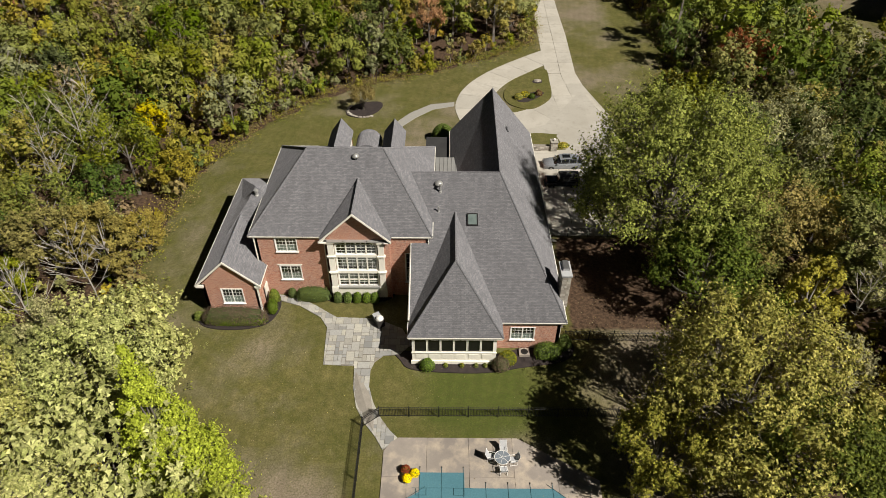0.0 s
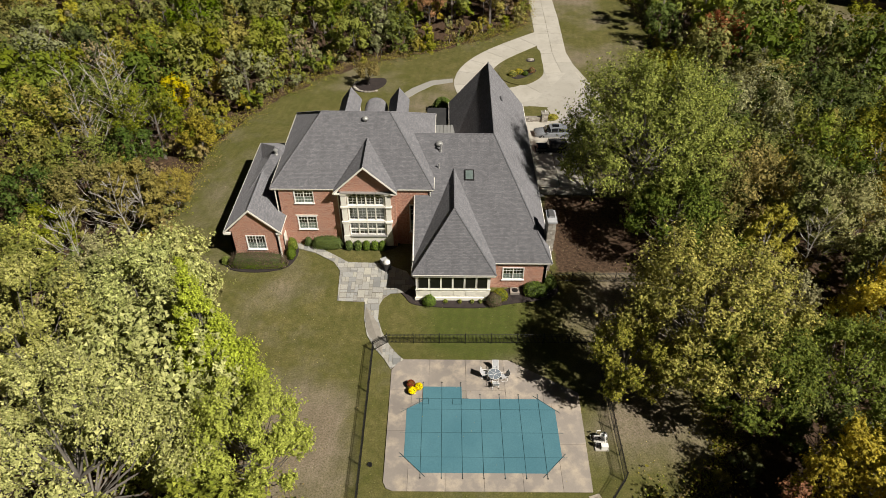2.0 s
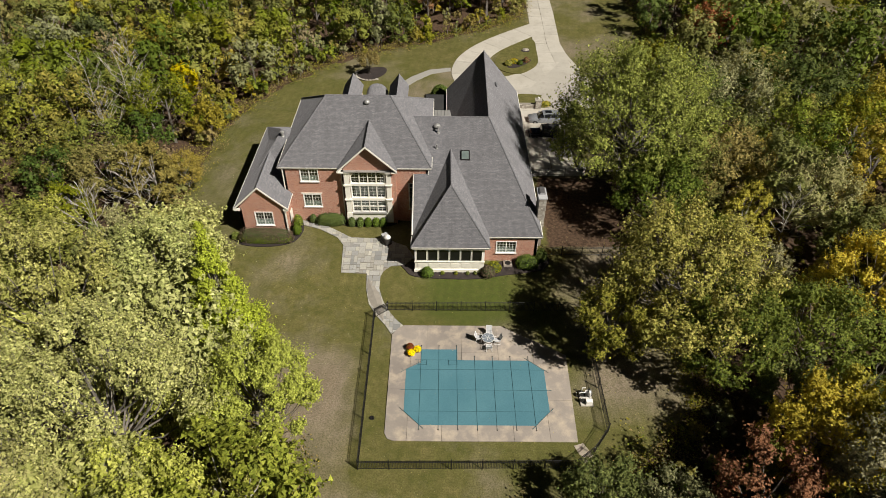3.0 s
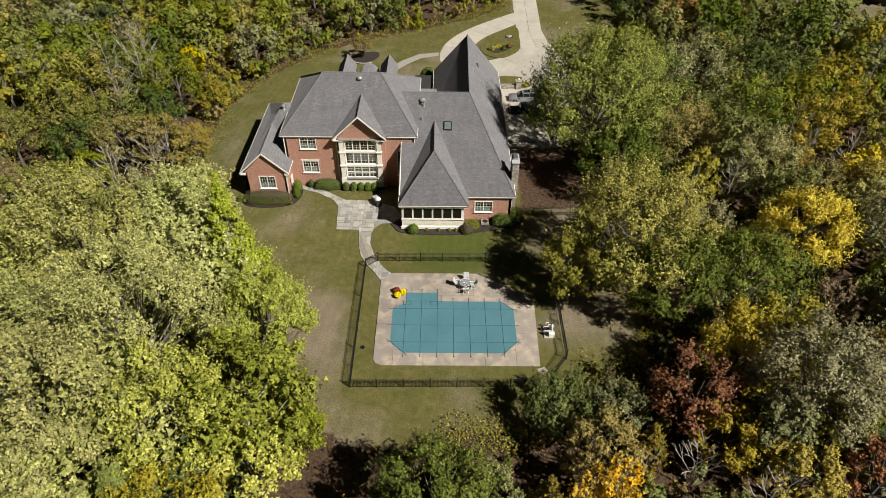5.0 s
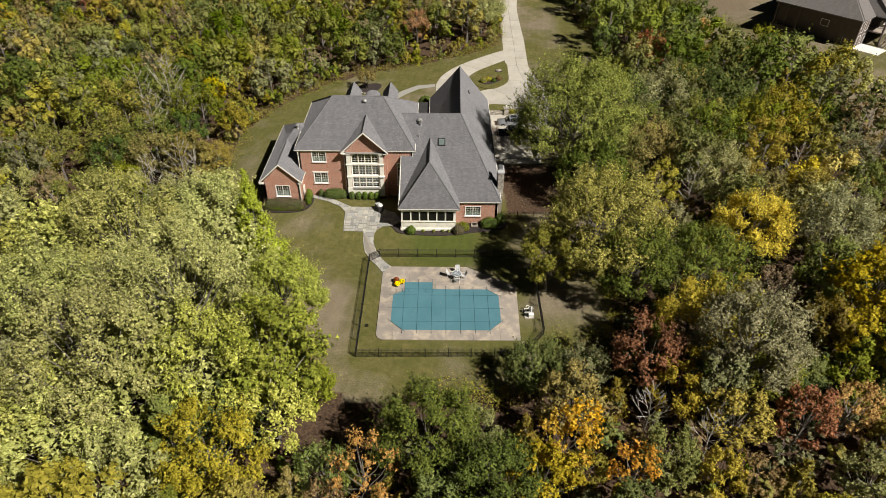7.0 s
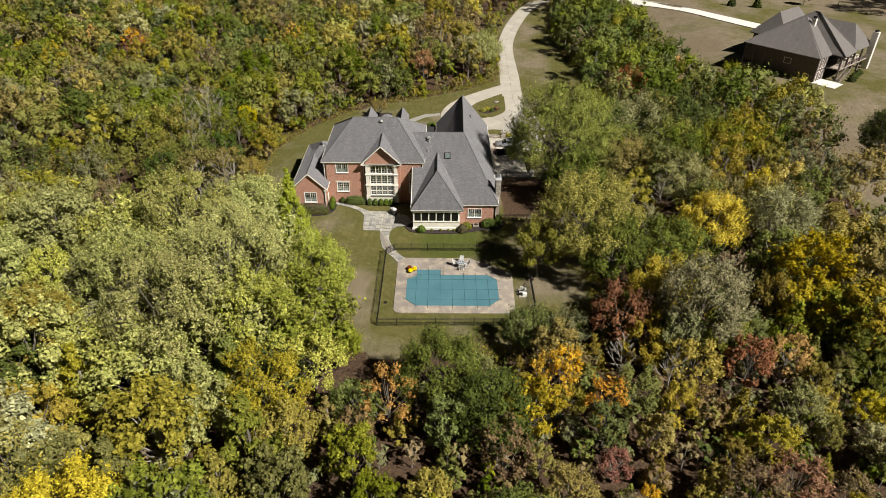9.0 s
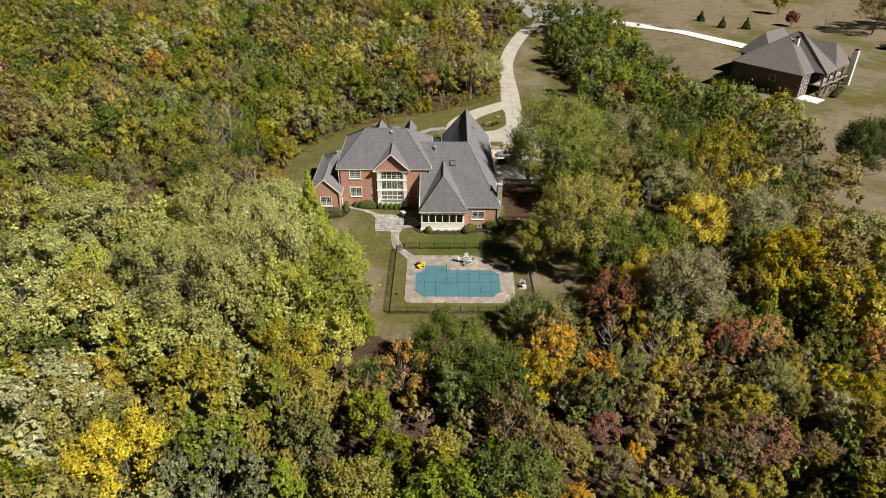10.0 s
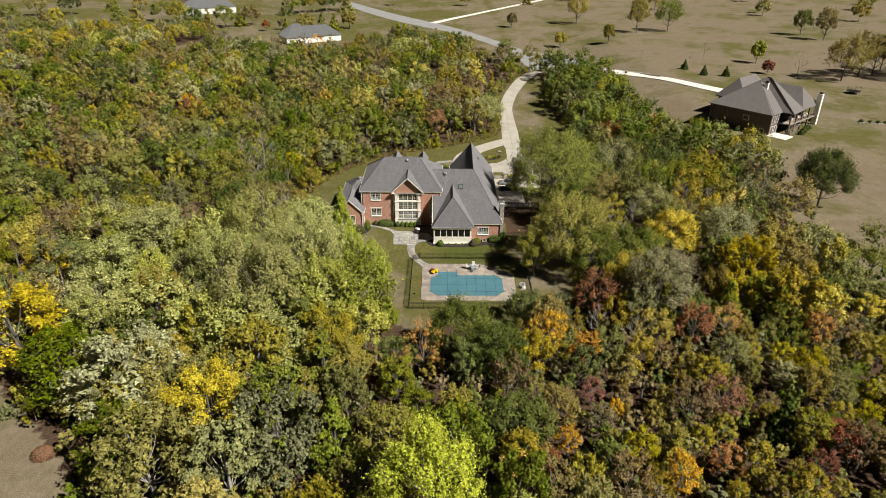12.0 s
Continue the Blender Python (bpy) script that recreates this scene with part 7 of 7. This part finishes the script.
# ---- the rest of the woods, joined ----
def joined_woods(name, places, label, leaves_scale=1.0):
    """Many trees in one object: all crowns of a species group share a material slot."""
    names = sorted({p[2] for p in places})
    verts, tints, calms, slots, index, total = [], [], [], [], [], 0
    trunks_v, trunks_f, base_i = [], [], 0
    lib = {}
    for (x, y, sp, h, ry, dens, size) in places:
        v = int(abs(x * 7 + y * 3)) % 4
        key = (sp, v, dens)
        if key not in lib:
            kd = [k for k in KINDS if k[0] == sp]
            _, rad, base, habit = kd[v % len(kd)]
            rng = np.random.default_rng(900 + 17 * v + sum(map(ord, sp)))
            thin = 0.55 if sp in ("brown", "orange", "rust") else 0.8 if sp == "pale" else 1.0
            segs, P, D, blobs = grow(rng, 10.0, 10.0 * rad, 10.0 * base, 16 if dens > 10 else 12 if dens > 4 else 6, max(3, int(dens * thin)), 4 if dens > 4 else 3, habit, 0.31 if dens > 10 else 0.36 if dens > 4 else 0.46, 1.1, 1.35)
            if sp in ("brown", "pale", "grey") and dens > 4:
                segs = bare_twigs(rng, 10.0, 3.4, 10 if dens > 8 else 6)
            core = clump_cores(blobs, rng, FILL.get(sp, 0.66), 46 if dens > 10 else 34 if dens > 4 else 12, 0.28 if dens > 10 else 0.5 if dens > 4 else 0.9)
            lib[key] = (segs if sp in ("brown", "pale", "grey") else segs[:4] + segs[5::4] if dens > 8 else segs[1:4], P, D, core, rng)
        segs, P, D, core, rng = lib[key]
        s = h / 10.0
        wide = 0.95 if y < 14 else 1.12 if y < 120 else 1.26
        c, si = math.cos(ry), math.sin(ry)
        R = np.array(((c, -si, 0), (si, c, 0), (0, 0, 1)))
        q = (P * s * np.array((wide, wide, 1.04))) @ R.T + np.array((x, y, ground_z(x, y) - 0.1 * h))
        lv = leaf_arrays(q, D @ R.T, size, rng, 1.1 if dens > 10 else 2.6, three=True)
        cv = (core[0] * s * np.array((wide, wide, 1.04))) @ R.T + np.array((x, y, ground_z(x, y) - 0.1 * h))
        verts += [lv, cv]
        index += [np.arange(len(lv)) + total, (core[1] + total + len(lv)).ravel()]
        total += len(lv) + len(cv)
        calms.append(np.full(len(lv) + len(cv), 0.0 if dens > 10 else 1.0))
        tints.append(np.full(len(lv) + len(cv), (x * 0.731 + y * 0.377) % 1.0))
        slots.append(np.full(len(P) + len(core[1]), names.index(sp), dtype=np.int32))
        for a, b, ra, rb in segs:
            a, b = R @ (np.asarray(a) * s) + (x, y, 0), R @ (np.asarray(b) * s) + (x, y, 0)
            for p, r in ((a, max(ra * s, 0.035)), (b, max(rb * s, 0.02))):
                trunks_v += [(p[0] - r, p[1] - r * 0.6, p[2]), (p[0] + r, p[1] - r * 0.6, p[2]), (p[0], p[1] + r, p[2])]
            for i in range(3):
                j = (i + 1) % 3
                trunks_f.append((base_i + i, base_i + j, base_i + 3 + j, base_i + 3 + i))
            base_i += 6
    V = np.concatenate(verts).astype(np.float32)
    I = np.concatenate(index).astype(np.int32)
    n = len(I) // 3
    me = bpy.data.meshes.new(name)
    me.vertices.add(len(V))
    me.vertices.foreach_set("co", V.ravel())
    me.loops.add(3 * n)
    me.loops.foreach_set("vertex_index", I)
    me.polygons.add(n)
    me.polygons.foreach_set("loop_start", np.arange(0, 3 * n, 3, dtype=np.int32))
    for sp in names:
        me.materials.append(LEAF[sp])
    me.polygons.foreach_set("material_index", np.concatenate(slots))
    at = me.attributes.new("tint", "FLOAT", "POINT")
    at.data.foreach_set("value", np.concatenate(tints).astype(np.float32))
    at = me.attributes.new("calm", "FLOAT", "POINT")
    at.data.foreach_set("value", np.concatenate(calms).astype(np.float32))
    me.update(calc_edges=True)
    wood = tagged(new(name, me), label, "woods", kind="stuff")
    tm = bpy.data.meshes.new("trunk")
    tm.from_pydata(trunks_v, [], trunks_f)
    tm.materials.append(M["twig"])
    tob = new("trunk", tm)
    tob.parent = wood
    tob["kind"] = "stuff"
    return wood


rest = []
for (x, y, edge) in spots:
    if (x, y) in NEAR:
        continue
    far = math.hypot(x + 2, y + 20)
    sp = pick(x, y, wrng)
    h = woods_height(x, y) * (wrng.uniform(0.7, 1.3) if y < 60 else wrng.uniform(0.6, 1.45)) * (0.8 if edge else 1.0)
    dens, size = (5, 0.48) if y < -44 else (15, 0.22) if y < 16 and far < 80 else (16, 0.205) if far < 100 else (9, 0.31) if far < 150 else (7, 0.40)
    rest.append((x, y, sp, h, wrng.uniform(0, math.tau), dens, size))
def thicket():
    """Low bushes that close the gaps between the trees, and the brushy edge of the mown ground."""
    rng = random.Random(31)
    out = []
    y = -50.0
    while y < 298:
        step = 3.0 if y < 16 else 3.7 if y < 110 else 5.0 if y < 180 else 6.0
        x = -72.0 if y < 20 else -80 - 0.65 * (y + 40)
        while x < 84:
            px, py = x + rng.uniform(-0.45, 0.45) * step, y + rng.uniform(-0.45, 0.45) * step
            x += step
            if open_land(px, py) or (-12 < px < 14 and 4 < py < 16) or (y > 150 and rng.random() < 0.3):
                continue
            h = rng.uniform(2.2, 4.4) if y < 14 else rng.uniform(1.8, 3.6) if y < 110 else rng.uniform(3.0, 5.0)
            out.append((px, py, rng.choice(["green", "olive", "olive", "grey", "brown", "forest"]), h, rng.uniform(0, 6), 2, 0.36 if y < 110 else 0.6))
        y += step
    n = len(GARDEN)
    for i in range(n):
        (ax, ay), (bx, by) = GARDEN[i], GARDEN[(i + 1) % n]
        ln = math.hypot(bx - ax, by - ay)
        if ay < 34:
            continue
        for k in range(max(1, int(ln / 1.7))):
            u = (k + rng.random()) / max(1, int(ln / 1.7))
            d = rng.uniform(0.6, 2.6)
            nx, ny = (by - ay) / ln, -(bx - ax) / ln
            px, py = ax + (bx - ax) * u, ay + (by - ay) * u
            if open_land(px + nx * d, py + ny * d):
                nx, ny = -nx, -ny
            px, py = px + nx * d, py + ny * d
            if not open_land(px, py):
                out.append((px, py, rng.choice(["green", "green", "olive", "grey", "olive"]), rng.uniform(1.6, 3.6), rng.uniform(0, 6), 4, 0.28))
    return out


joined_woods("thicket", thicket(), "low brushy bushes filling the wood's edge and gaps")
joined_woods("woodland", rest, "dense mixed autumn woods in green, olive, gold and grey")


def undergrowth():
    """Brush and weeds under the trees and along the mown edge."""
    rng = random.Random(21)
    nrng = np.random.default_rng(21)
    pts, sl = [], []
    names = ["olive", "green", "brown", "brown", "olive"]
    n = len(GARDEN)
    for k in range(5200):
        i = rng.randrange(n)
        (ax, ay), (bx, by) = GARDEN[i], GARDEN[(i + 1) % n]
        u = rng.random()
        x, y = ax + (bx - ax) * u + rng.gauss(0, 1.1), ay + (by - ay) * u + rng.gauss(0, 1.1)
        if inside(x, y, GARDEN) and rng.random() < 0.75:
            continue
        if 14 < x < 24 and y > 95 and y < 200 and abs(x - 18.5) < 3.2:
            continue
        if -11 < x < 0 and y < 16:
            continue
        m = rng.randrange(14, 22)
        c = np.array((x, y, ground_z(x, y)))
        pts.append(c + nrng.normal(size=(m, 3)) * (0.45, 0.45, 0.0) + np.stack([np.zeros(m), np.zeros(m), nrng.uniform(0.05, rng.uniform(0.4, 1.3), m)], 1))
        sl.append(np.full(m, rng.randrange(5), dtype=np.int32))
    for x, y, e in spots:
        if not (-75 < x < 75 and -45 < y < 120):
            continue
        for q in range(2):
            m = 9
            c = np.array((x + rng.uniform(-2.2, 2.2), y + rng.uniform(-2.2, 2.2), ground_z(x, y)))
            if open_land(c[0], c[1]):
                continue
            pts.append(c + nrng.normal(size=(m, 3)) * (0.7, 0.7, 0.0) + np.stack([np.zeros(m), np.zeros(m), nrng.uniform(0.1, 1.9, m)], 1))
            sl.append(np.full(m, rng.randrange(5), dtype=np.int32))
    P = np.concatenate(pts)
    ob = leaf_mesh("undergrowth", P, np.tile((0.0, 0.0, 1.0), (len(P), 1)), 0.15, "olive", None, nrng)
    ob.data.materials.clear()
    for s in names:
        ob.data.materials.append(LEAF[s])
    ob.data.polygons.foreach_set("material_index", np.concatenate(sl))
    tagged(ob, "tangled brush and weeds along the wood's edge", "undergrowth", kind="stuff")


undergrowth()


def fallen_leaves():
    nrng = np.random.default_rng(5)
    pts = []
    rng = random.Random(5)
    while len(pts) < 3200:
        x, y = rng.uniform(-30, 26), rng.uniform(11, 60)
        if not inside(x, y, GARDEN) or (-25 < x < 9 and y > 41):
            continue
        if rng.random() > 0.25 + 0.75 * smooth(8, 16, x) + 0.4 * smooth(-8, -16, x):
            continue
        if -6.9 < x < 9.4 and 19.4 < y < 32 and rng.random() < 0.85:
            continue
        pts.append((x, y, ground_z(x, y) + 0.09))
    P = np.array(pts)
    ob = leaf_mesh("fallen_leaves", P, np.tile((0.0, 0.0, 2.5), (len(P), 1)), 0.05, "brown", None, nrng)
    ob.data.materials.clear()
    for s in ("brown", "pale", "gold"):
        ob.data.materials.append(LEAF[s])
    ob.data.polygons.foreach_set("material_index", nrng.integers(0, 3, len(P)).astype(np.int32))
    tagged(ob, "dry fallen leaves strewn over the lawn", "leaves", kind="stuff")


fallen_leaves()


# ---- neighbouring houses ----
def hip_roof(owner, m, x0, x1, y0, y1, z, rise, material, inset=None):
    """A hipped roof over a rectangle in the frame m."""
    ins = (y1 - y0) / 2 if inset is None else inset
    ym = (y0 + y1) / 2
    a, b = Vector((x0 + ins, ym, z + rise)), Vector((x1 - ins, ym, z + rise))
    c = [Vector((x0, y0, z)), Vector((x1, y0, z)), Vector((x1, y1, z)), Vector((x0, y1, z))]
    for pts in ((c[0], c[1], b, a), (c[1], c[2], b), (c[2], c[3], a, b), (c[3], c[0], a)):
        roof_plane(owner, [m @ p for p in pts], material, 0.2)


def box_part(name, owner, m, d, material):
    return part(name, box(bmesh.new(), *d, m), material, owner)


def neighbour():
    """A house above a walk-out basement, its porch and slab to the south."""
    h = tagged(empty("house", (0, 0, 0)), "dark brown brick house with grey-brown hipped roofs and rear porch", "house")
    m = pose(88.9, 105.4, 0.0, 0, 0, 40)
    for d in ((0.5, 5.6, 0.5, 18.4), (5.6, 12.9, 3.2, 18.4), (12.9, 22.0, 2.8, 14.0), (12.0, 27.2, 18.405, 23.0)):
        box_part("wall", h, m, (*d, 0.5, 8.2), "brown_brick")
    hip_roof(h, m, -0.7, 17.3, 0.0, 19.0, 8.3, 6.7, "brown_shingle", 8.9)
    e, f, d0, d1 = (5.5, -3.2, 8.3), (13.4, -2.6, 8.3), (11.3, 7.8, 15.9), (11.9, 9.2, 15.9)
    for pts in ((e, f, d0), (e, d0, d1, (5.5, 20.0, 8.3)), (f, (15.6, 20.0, 8.3), d1, d0), ((5.5, 20.0, 8.3), d1, (15.6, 20.0, 8.3))):
        roof_plane(h, [m @ Vector(p) for p in pts], "brown_shingle", 0.2)
    t = Matrix.Rotation(radians(90), 4, "Z")
    hip_roof(h, m @ t, -2.3, 15.0, -23.3, -13.0, 8.2, 5.2, "brown_shingle", 3.6)
    hip_roof(h, m, 11.0, 28.0, 13.6, 23.8, 8.0, 5.6, "brown_shingle", 3.4)
    for p0, p1 in (((0, 0, 8.3), (8.3, 9.5, 15.0)), ((-0.7, 19, 8.3), (8.3, 9.5, 15.0)), (e, d0), (f, d0)):
        bm = bmesh.new()
        tube(bm, m @ Vector(p0), m @ Vector(p1), 0.13, 0.13, 6)
        uv_part("ridge_cap", bm, "brown_shingle", h)
    window(h, m @ pose(0.5, 8.6, 5.3, 0, 0, -90), 1.6, 1.3, 1, 1, 0.08, sill=False, lights=1)
    window(h, m @ pose(0.5, 3.2, 2.6, 0, 0, -90), 1.2, 1.2, 1, 1, 0.08, sill=False, lights=1)
    for u in (1.1, 3.4):
        for z in (2.4, 5.4):
            window(h, m @ pose(u, 0.5, z), 1.4, 2.2, 2, 3, 0.09, sill=False, lights=1)
    # recessed corner porch
    box_part("porch_deck", h, m, (-0.6, 0.48, 13.2, 18.6, 2.0, 3.4), "brown_brick")
    for v in (13.4, 16.0, 18.4):
        box_part("porch_post", h, m, (-0.5, -0.2, v - 0.15, v + 0.15, 3.4, 8.1), "brown_brick")
    # rear porch
    box_part("porch_deck", h, m, (5.8, 22.4, -2.6, 3.1, 4.85, 5.1), "deck")
    for u in (5.9, 9.6, 13.2, 17.6, 22.1):
        box_part("porch_post", h, m, (u - 0.17, u + 0.17, -2.55, -2.2, 1.9, 8.1), "brown_brick")
    for k in range(15):
        box_part("step", h, m, (9.2 - 0.3 * k - 0.3, 9.2 - 0.3 * k, -4.0, -2.7, 4.8 - 0.19 * k, 4.9 - 0.19 * k), "deck")
    for v in (-4.05, -2.72):
        bm = bmesh.new()
        tube(bm, m @ Vector((9.2, v, 5.8)), m @ Vector((4.8, v, 3.0)), 0.05, 0.05, 4)
        part("stair_rail", bm, "brown_brick", h)
    for u0, u1 in ((9.7, 13.0), (13.4, 17.4), (17.8, 22.0)):
        box_part("rail", h, m, (u0, u1, -2.45, -2.35, 5.95, 6.05), "brown_brick")
        n = int((u1 - u0) / 0.4)
        for k in range(1, n):
            u = u0 + (u1 - u0) * k / n
            box_part("baluster", h, m, (u, u + 0.05, -2.43, -2.37, 5.1, 5.95), "brown_brick")
    box_part("chimney", h, m, (21.9, 23.1, -3.3, -1.9, 1.5, 11.4), "white")
    box_part("chimney_pot", h, m, (22.15, 22.85, -2.95, -2.25, 11.4, 11.9), "iron")
    box_part("chimney", h, m, (7.7, 8.6, 6.8, 7.8, 11.0, 14.9), "white")
    box_part("chimney_pot", h, m, (7.85, 8.45, 6.95, 7.65, 14.9, 15.4), "iron")
    for u in (11.0, 15.0, 19.0, 20.8):
        c = tagged(empty("porch_chair", m @ Vector((u, -0.4, 5.1)), 40), "pale cushioned chair on the neighbour's porch", "chair", "chairs on the neighbour's porch")
        part("seat", boxes((-0.5, 0.5, -0.5, 0.5, 0, 0.5)), "curtain", c)
        part("backrest", boxes((-0.5, 0.5, 0.35, 0.55, 0.5, 1.1)), "curtain", c)
    structure(part("pavement", box(bmesh.new(), -0.6, 4.4, -4.9, 0.4, 1.5, 2.5, m), "new_concrete"), "bright concrete pad behind the neighbouring house", "patio")
    for i, (u, v) in enumerate(((8.5, -5.2), (11, -4.6), (13.5, -4.2), (16.0, -3.8), (25.2, -1.0), (-1.6, 8.5), (-1.8, 12.0))):
        p = m @ Vector((u, v, 0))
        clipped("shrub", p.x, p.y, 0.9, 0.8, 1.1, "dark low shrub below the neighbour's porch", "shrub", 300 + i, "dark", 0, "shrubs below the porch", 0.2)
    for i, (x, y) in enumerate(((123.5, 120.2), (125.5, 119.2), (127.6, 118.6), (129.6, 118.4))):
        clipped("shrub", x, y, 0.6, 0.6, 0.8, "low shrub in a stone-edged bed on the dry lawn", "shrub", 320 + i, "dark", 0, "shrubs in the stone bed", 0.2)
    for i in range(9):
        boulder(122.3 + i * 1.05, 118.9 - i * 0.16 + 0.25 * math.sin(i), 0.35, 40 + i, "pale edging stone of the lawn bed")


neighbour()
tramp = tagged(empty("trampoline", (142.0, 157.4, ground_z(142.0, 157.4))), "round black trampoline with a net on the dry lawn", "trampoline")
part("mat", lathe(bmesh.new(), [(0.02, 0.9), (2.0, 0.88), (2.0, 0.84)], (0, 0, 0), 24), "iron", tramp)
for k in range(8):
    a = k * math.tau / 8
    bm = bmesh.new()
    tube(bm, (2.1 * math.cos(a), 2.1 * math.sin(a), 0), (2.1 * math.cos(a), 2.1 * math.sin(a), 2.6), 0.04, 0.04, 5)
    part("pole", bm, "iron", tramp)
part("rim", lathe(bmesh.new(), [(1.95, 0.9), (2.2, 0.92), (2.2, 0.8), (1.95, 0.8)], (0, 0, 0), 24), "iron", tramp)


def ranch(x, y, rz, w, d, wall_h, rise, label, walls="white", roof="far_roof"):
    h = tagged(empty("house", (0, 0, 0)), label, "house")
    m = pose(x, y, 0.2, 0, 0, rz)
    box_part("wall", h, m, (-w / 2 + 0.4, w / 2 - 0.4, -d / 2 + 0.4, d / 2 - 0.4, 0, wall_h), walls)
    hip_roof(h, m, -w / 2, w / 2, -d / 2, d / 2, wall_h, rise, roof, d * 0.42)
    hip_roof(h, m, -w / 2 + 2, w / 2 - w * 0.45, -d * 0.2, d * 0.85, wall_h + 0.2, rise * 1.1, roof, d * 0.4)
    box_part("wall", h, m, (-w / 2 + 2.4, w / 2 - w * 0.45 - 0.4, 0, d * 0.85 - 0.4, 0, wall_h), walls)
    for k in range(5):
        window(h, m @ pose(-w / 2 + 2.2 + k * (w - 4) / 5, -d / 2 + 0.4, 0.9), 1.2, 1.6, 1, 1, 0.08, sill=False, lights=1)
    return h


ranch(-73, 279, 30, 30, 14, 3.2, 4.6, "white ranch house with a slate-grey hipped roof beyond the woods")
ranch(-163, 393, 30, 34, 15, 4.0, 5.0, "pale house with a grey roof far behind the trees")
barn = ranch(-186, 424, 20, 12, 11, 6.0, 5.0, "small dark outbuilding far behind the trees", "brown_brick", "brown_shingle")

# ---- trees of the pastures ----
FIELD = [(103, 300, 18, "olive"), (122, 306, 17, "green"), (78, 343, 17, "gold"), (79, 263, 9, "olive"), (55, 262, 7, "gold"), (37, 330, 8, "brown"), (131, 212, 9, "lime"), (126, 190, 5, "rust"),
         (190, 293, 13, "green"), (193, 275, 16, "olive"), (149, 178, 16, "gold"), (160, 186, 17, "olive"), (168, 190, 15, "brown"), (174, 178, 16, "dark"), (184, 186, 17, "forest"), (176, 198, 14, "olive"), (196, 190, 18, "dark"),
         (212, 389, 10, "olive"), (218, 404, 10, "brown"), (260, 360, 12, "olive"), (327, 460, 14, "green"), (300, 420, 14, "olive"), (290, 500, 14, "dark"), (350, 500, 14, "dark"), (240, 480, 12, "olive"),
         (148, 420, 14, "gold"), (160, 470, 12, "brown"), (100, 480, 15, "olive"), (60, 450, 10, "olive"), (14, 440, 11, "gold"), (-40, 440, 10, "brown"), (-76, 408, 16, "green"), (-84, 400, 15, "dark"), (-92, 396, 16, "olive"),
         (-100, 388, 16, "green"), (-70, 400, 14, "olive"), (-108, 382, 15, "green"), (-72, 310, 12, "green"), (-80, 304, 11, "olive"), (-66, 316, 11, "green"), (-90, 300, 10, "green"), (-58, 322, 10, "olive"),
         (-131, 324, 13, "green"), (-138, 316, 13, "olive"), (-124, 330, 12, "green"), (-146, 318, 12, "dark"), (-118, 334, 12, "olive"), (-154, 312, 12, "green"), (-104, 312, 6, "rust"), (-96, 316, 6, "brown"),
         (-165, 345, 13, "olive"), (-178, 350, 13, "green"), (-192, 346, 14, "olive"), (-206, 352, 14, "green"), (-213, 402, 14, "olive"), (-230, 396, 14, "green"), (-250, 380, 15, "dark"), (-268, 372, 14, "olive"),
         (-240, 330, 12, "olive"), (-225, 318, 12, "gold"), (-255, 322, 13, "green")]
for i, (x, y, h, sp) in enumerate(FIELD[:17]):
    tree(x, y, h, h * (0.30, 0.42, 0.36)[i % 3], sp, 700 + i, 0.16, 20, 22, 9, 0.38, ("oval", "round")[i % 2], where="standing on the far pasture", spread=0.36)
for i, (x, y, h) in enumerate(((96.0, 199.0, 4.2), (99.8, 187.5, 4.0), (107.8, 185.6, 4.2))):
    tree(x, y, h, 1.5, "dark", 800 + i, 0.02, 22, 24, 9, 0.26, "cone", where="small clipped evergreen on the pasture")
for i, (x, y, h) in enumerate(((100, 205, 6), (112, 222, 8), (136, 186, 10), (84, 220, 5), (200, 300, 9))):
    bare_tree(x, y, h, h * 0.3, 830 + i, "on the far pasture")

joined_woods("woodland", [(x, y, sp, h, x * 0.7, 13, 0.6) for x, y, h, sp in FIELD[17:]], "scattered trees round the far houses and pastures")

# far wood at the horizon
rng_h = random.Random(77)
belt = []
for k in range(420):
    x = rng_h.uniform(-700, 900)
    y = rng_h.uniform(520, 760) + 0.1 * abs(x)
    belt.append((x, y, rng_h.choice(["green", "olive", "dark", "grey", "brown"]), rng_h.uniform(12, 18), rng_h.uniform(0, 6), 4, 1.6))
joined_woods("woodland", belt, "dark tree belt on the horizon")
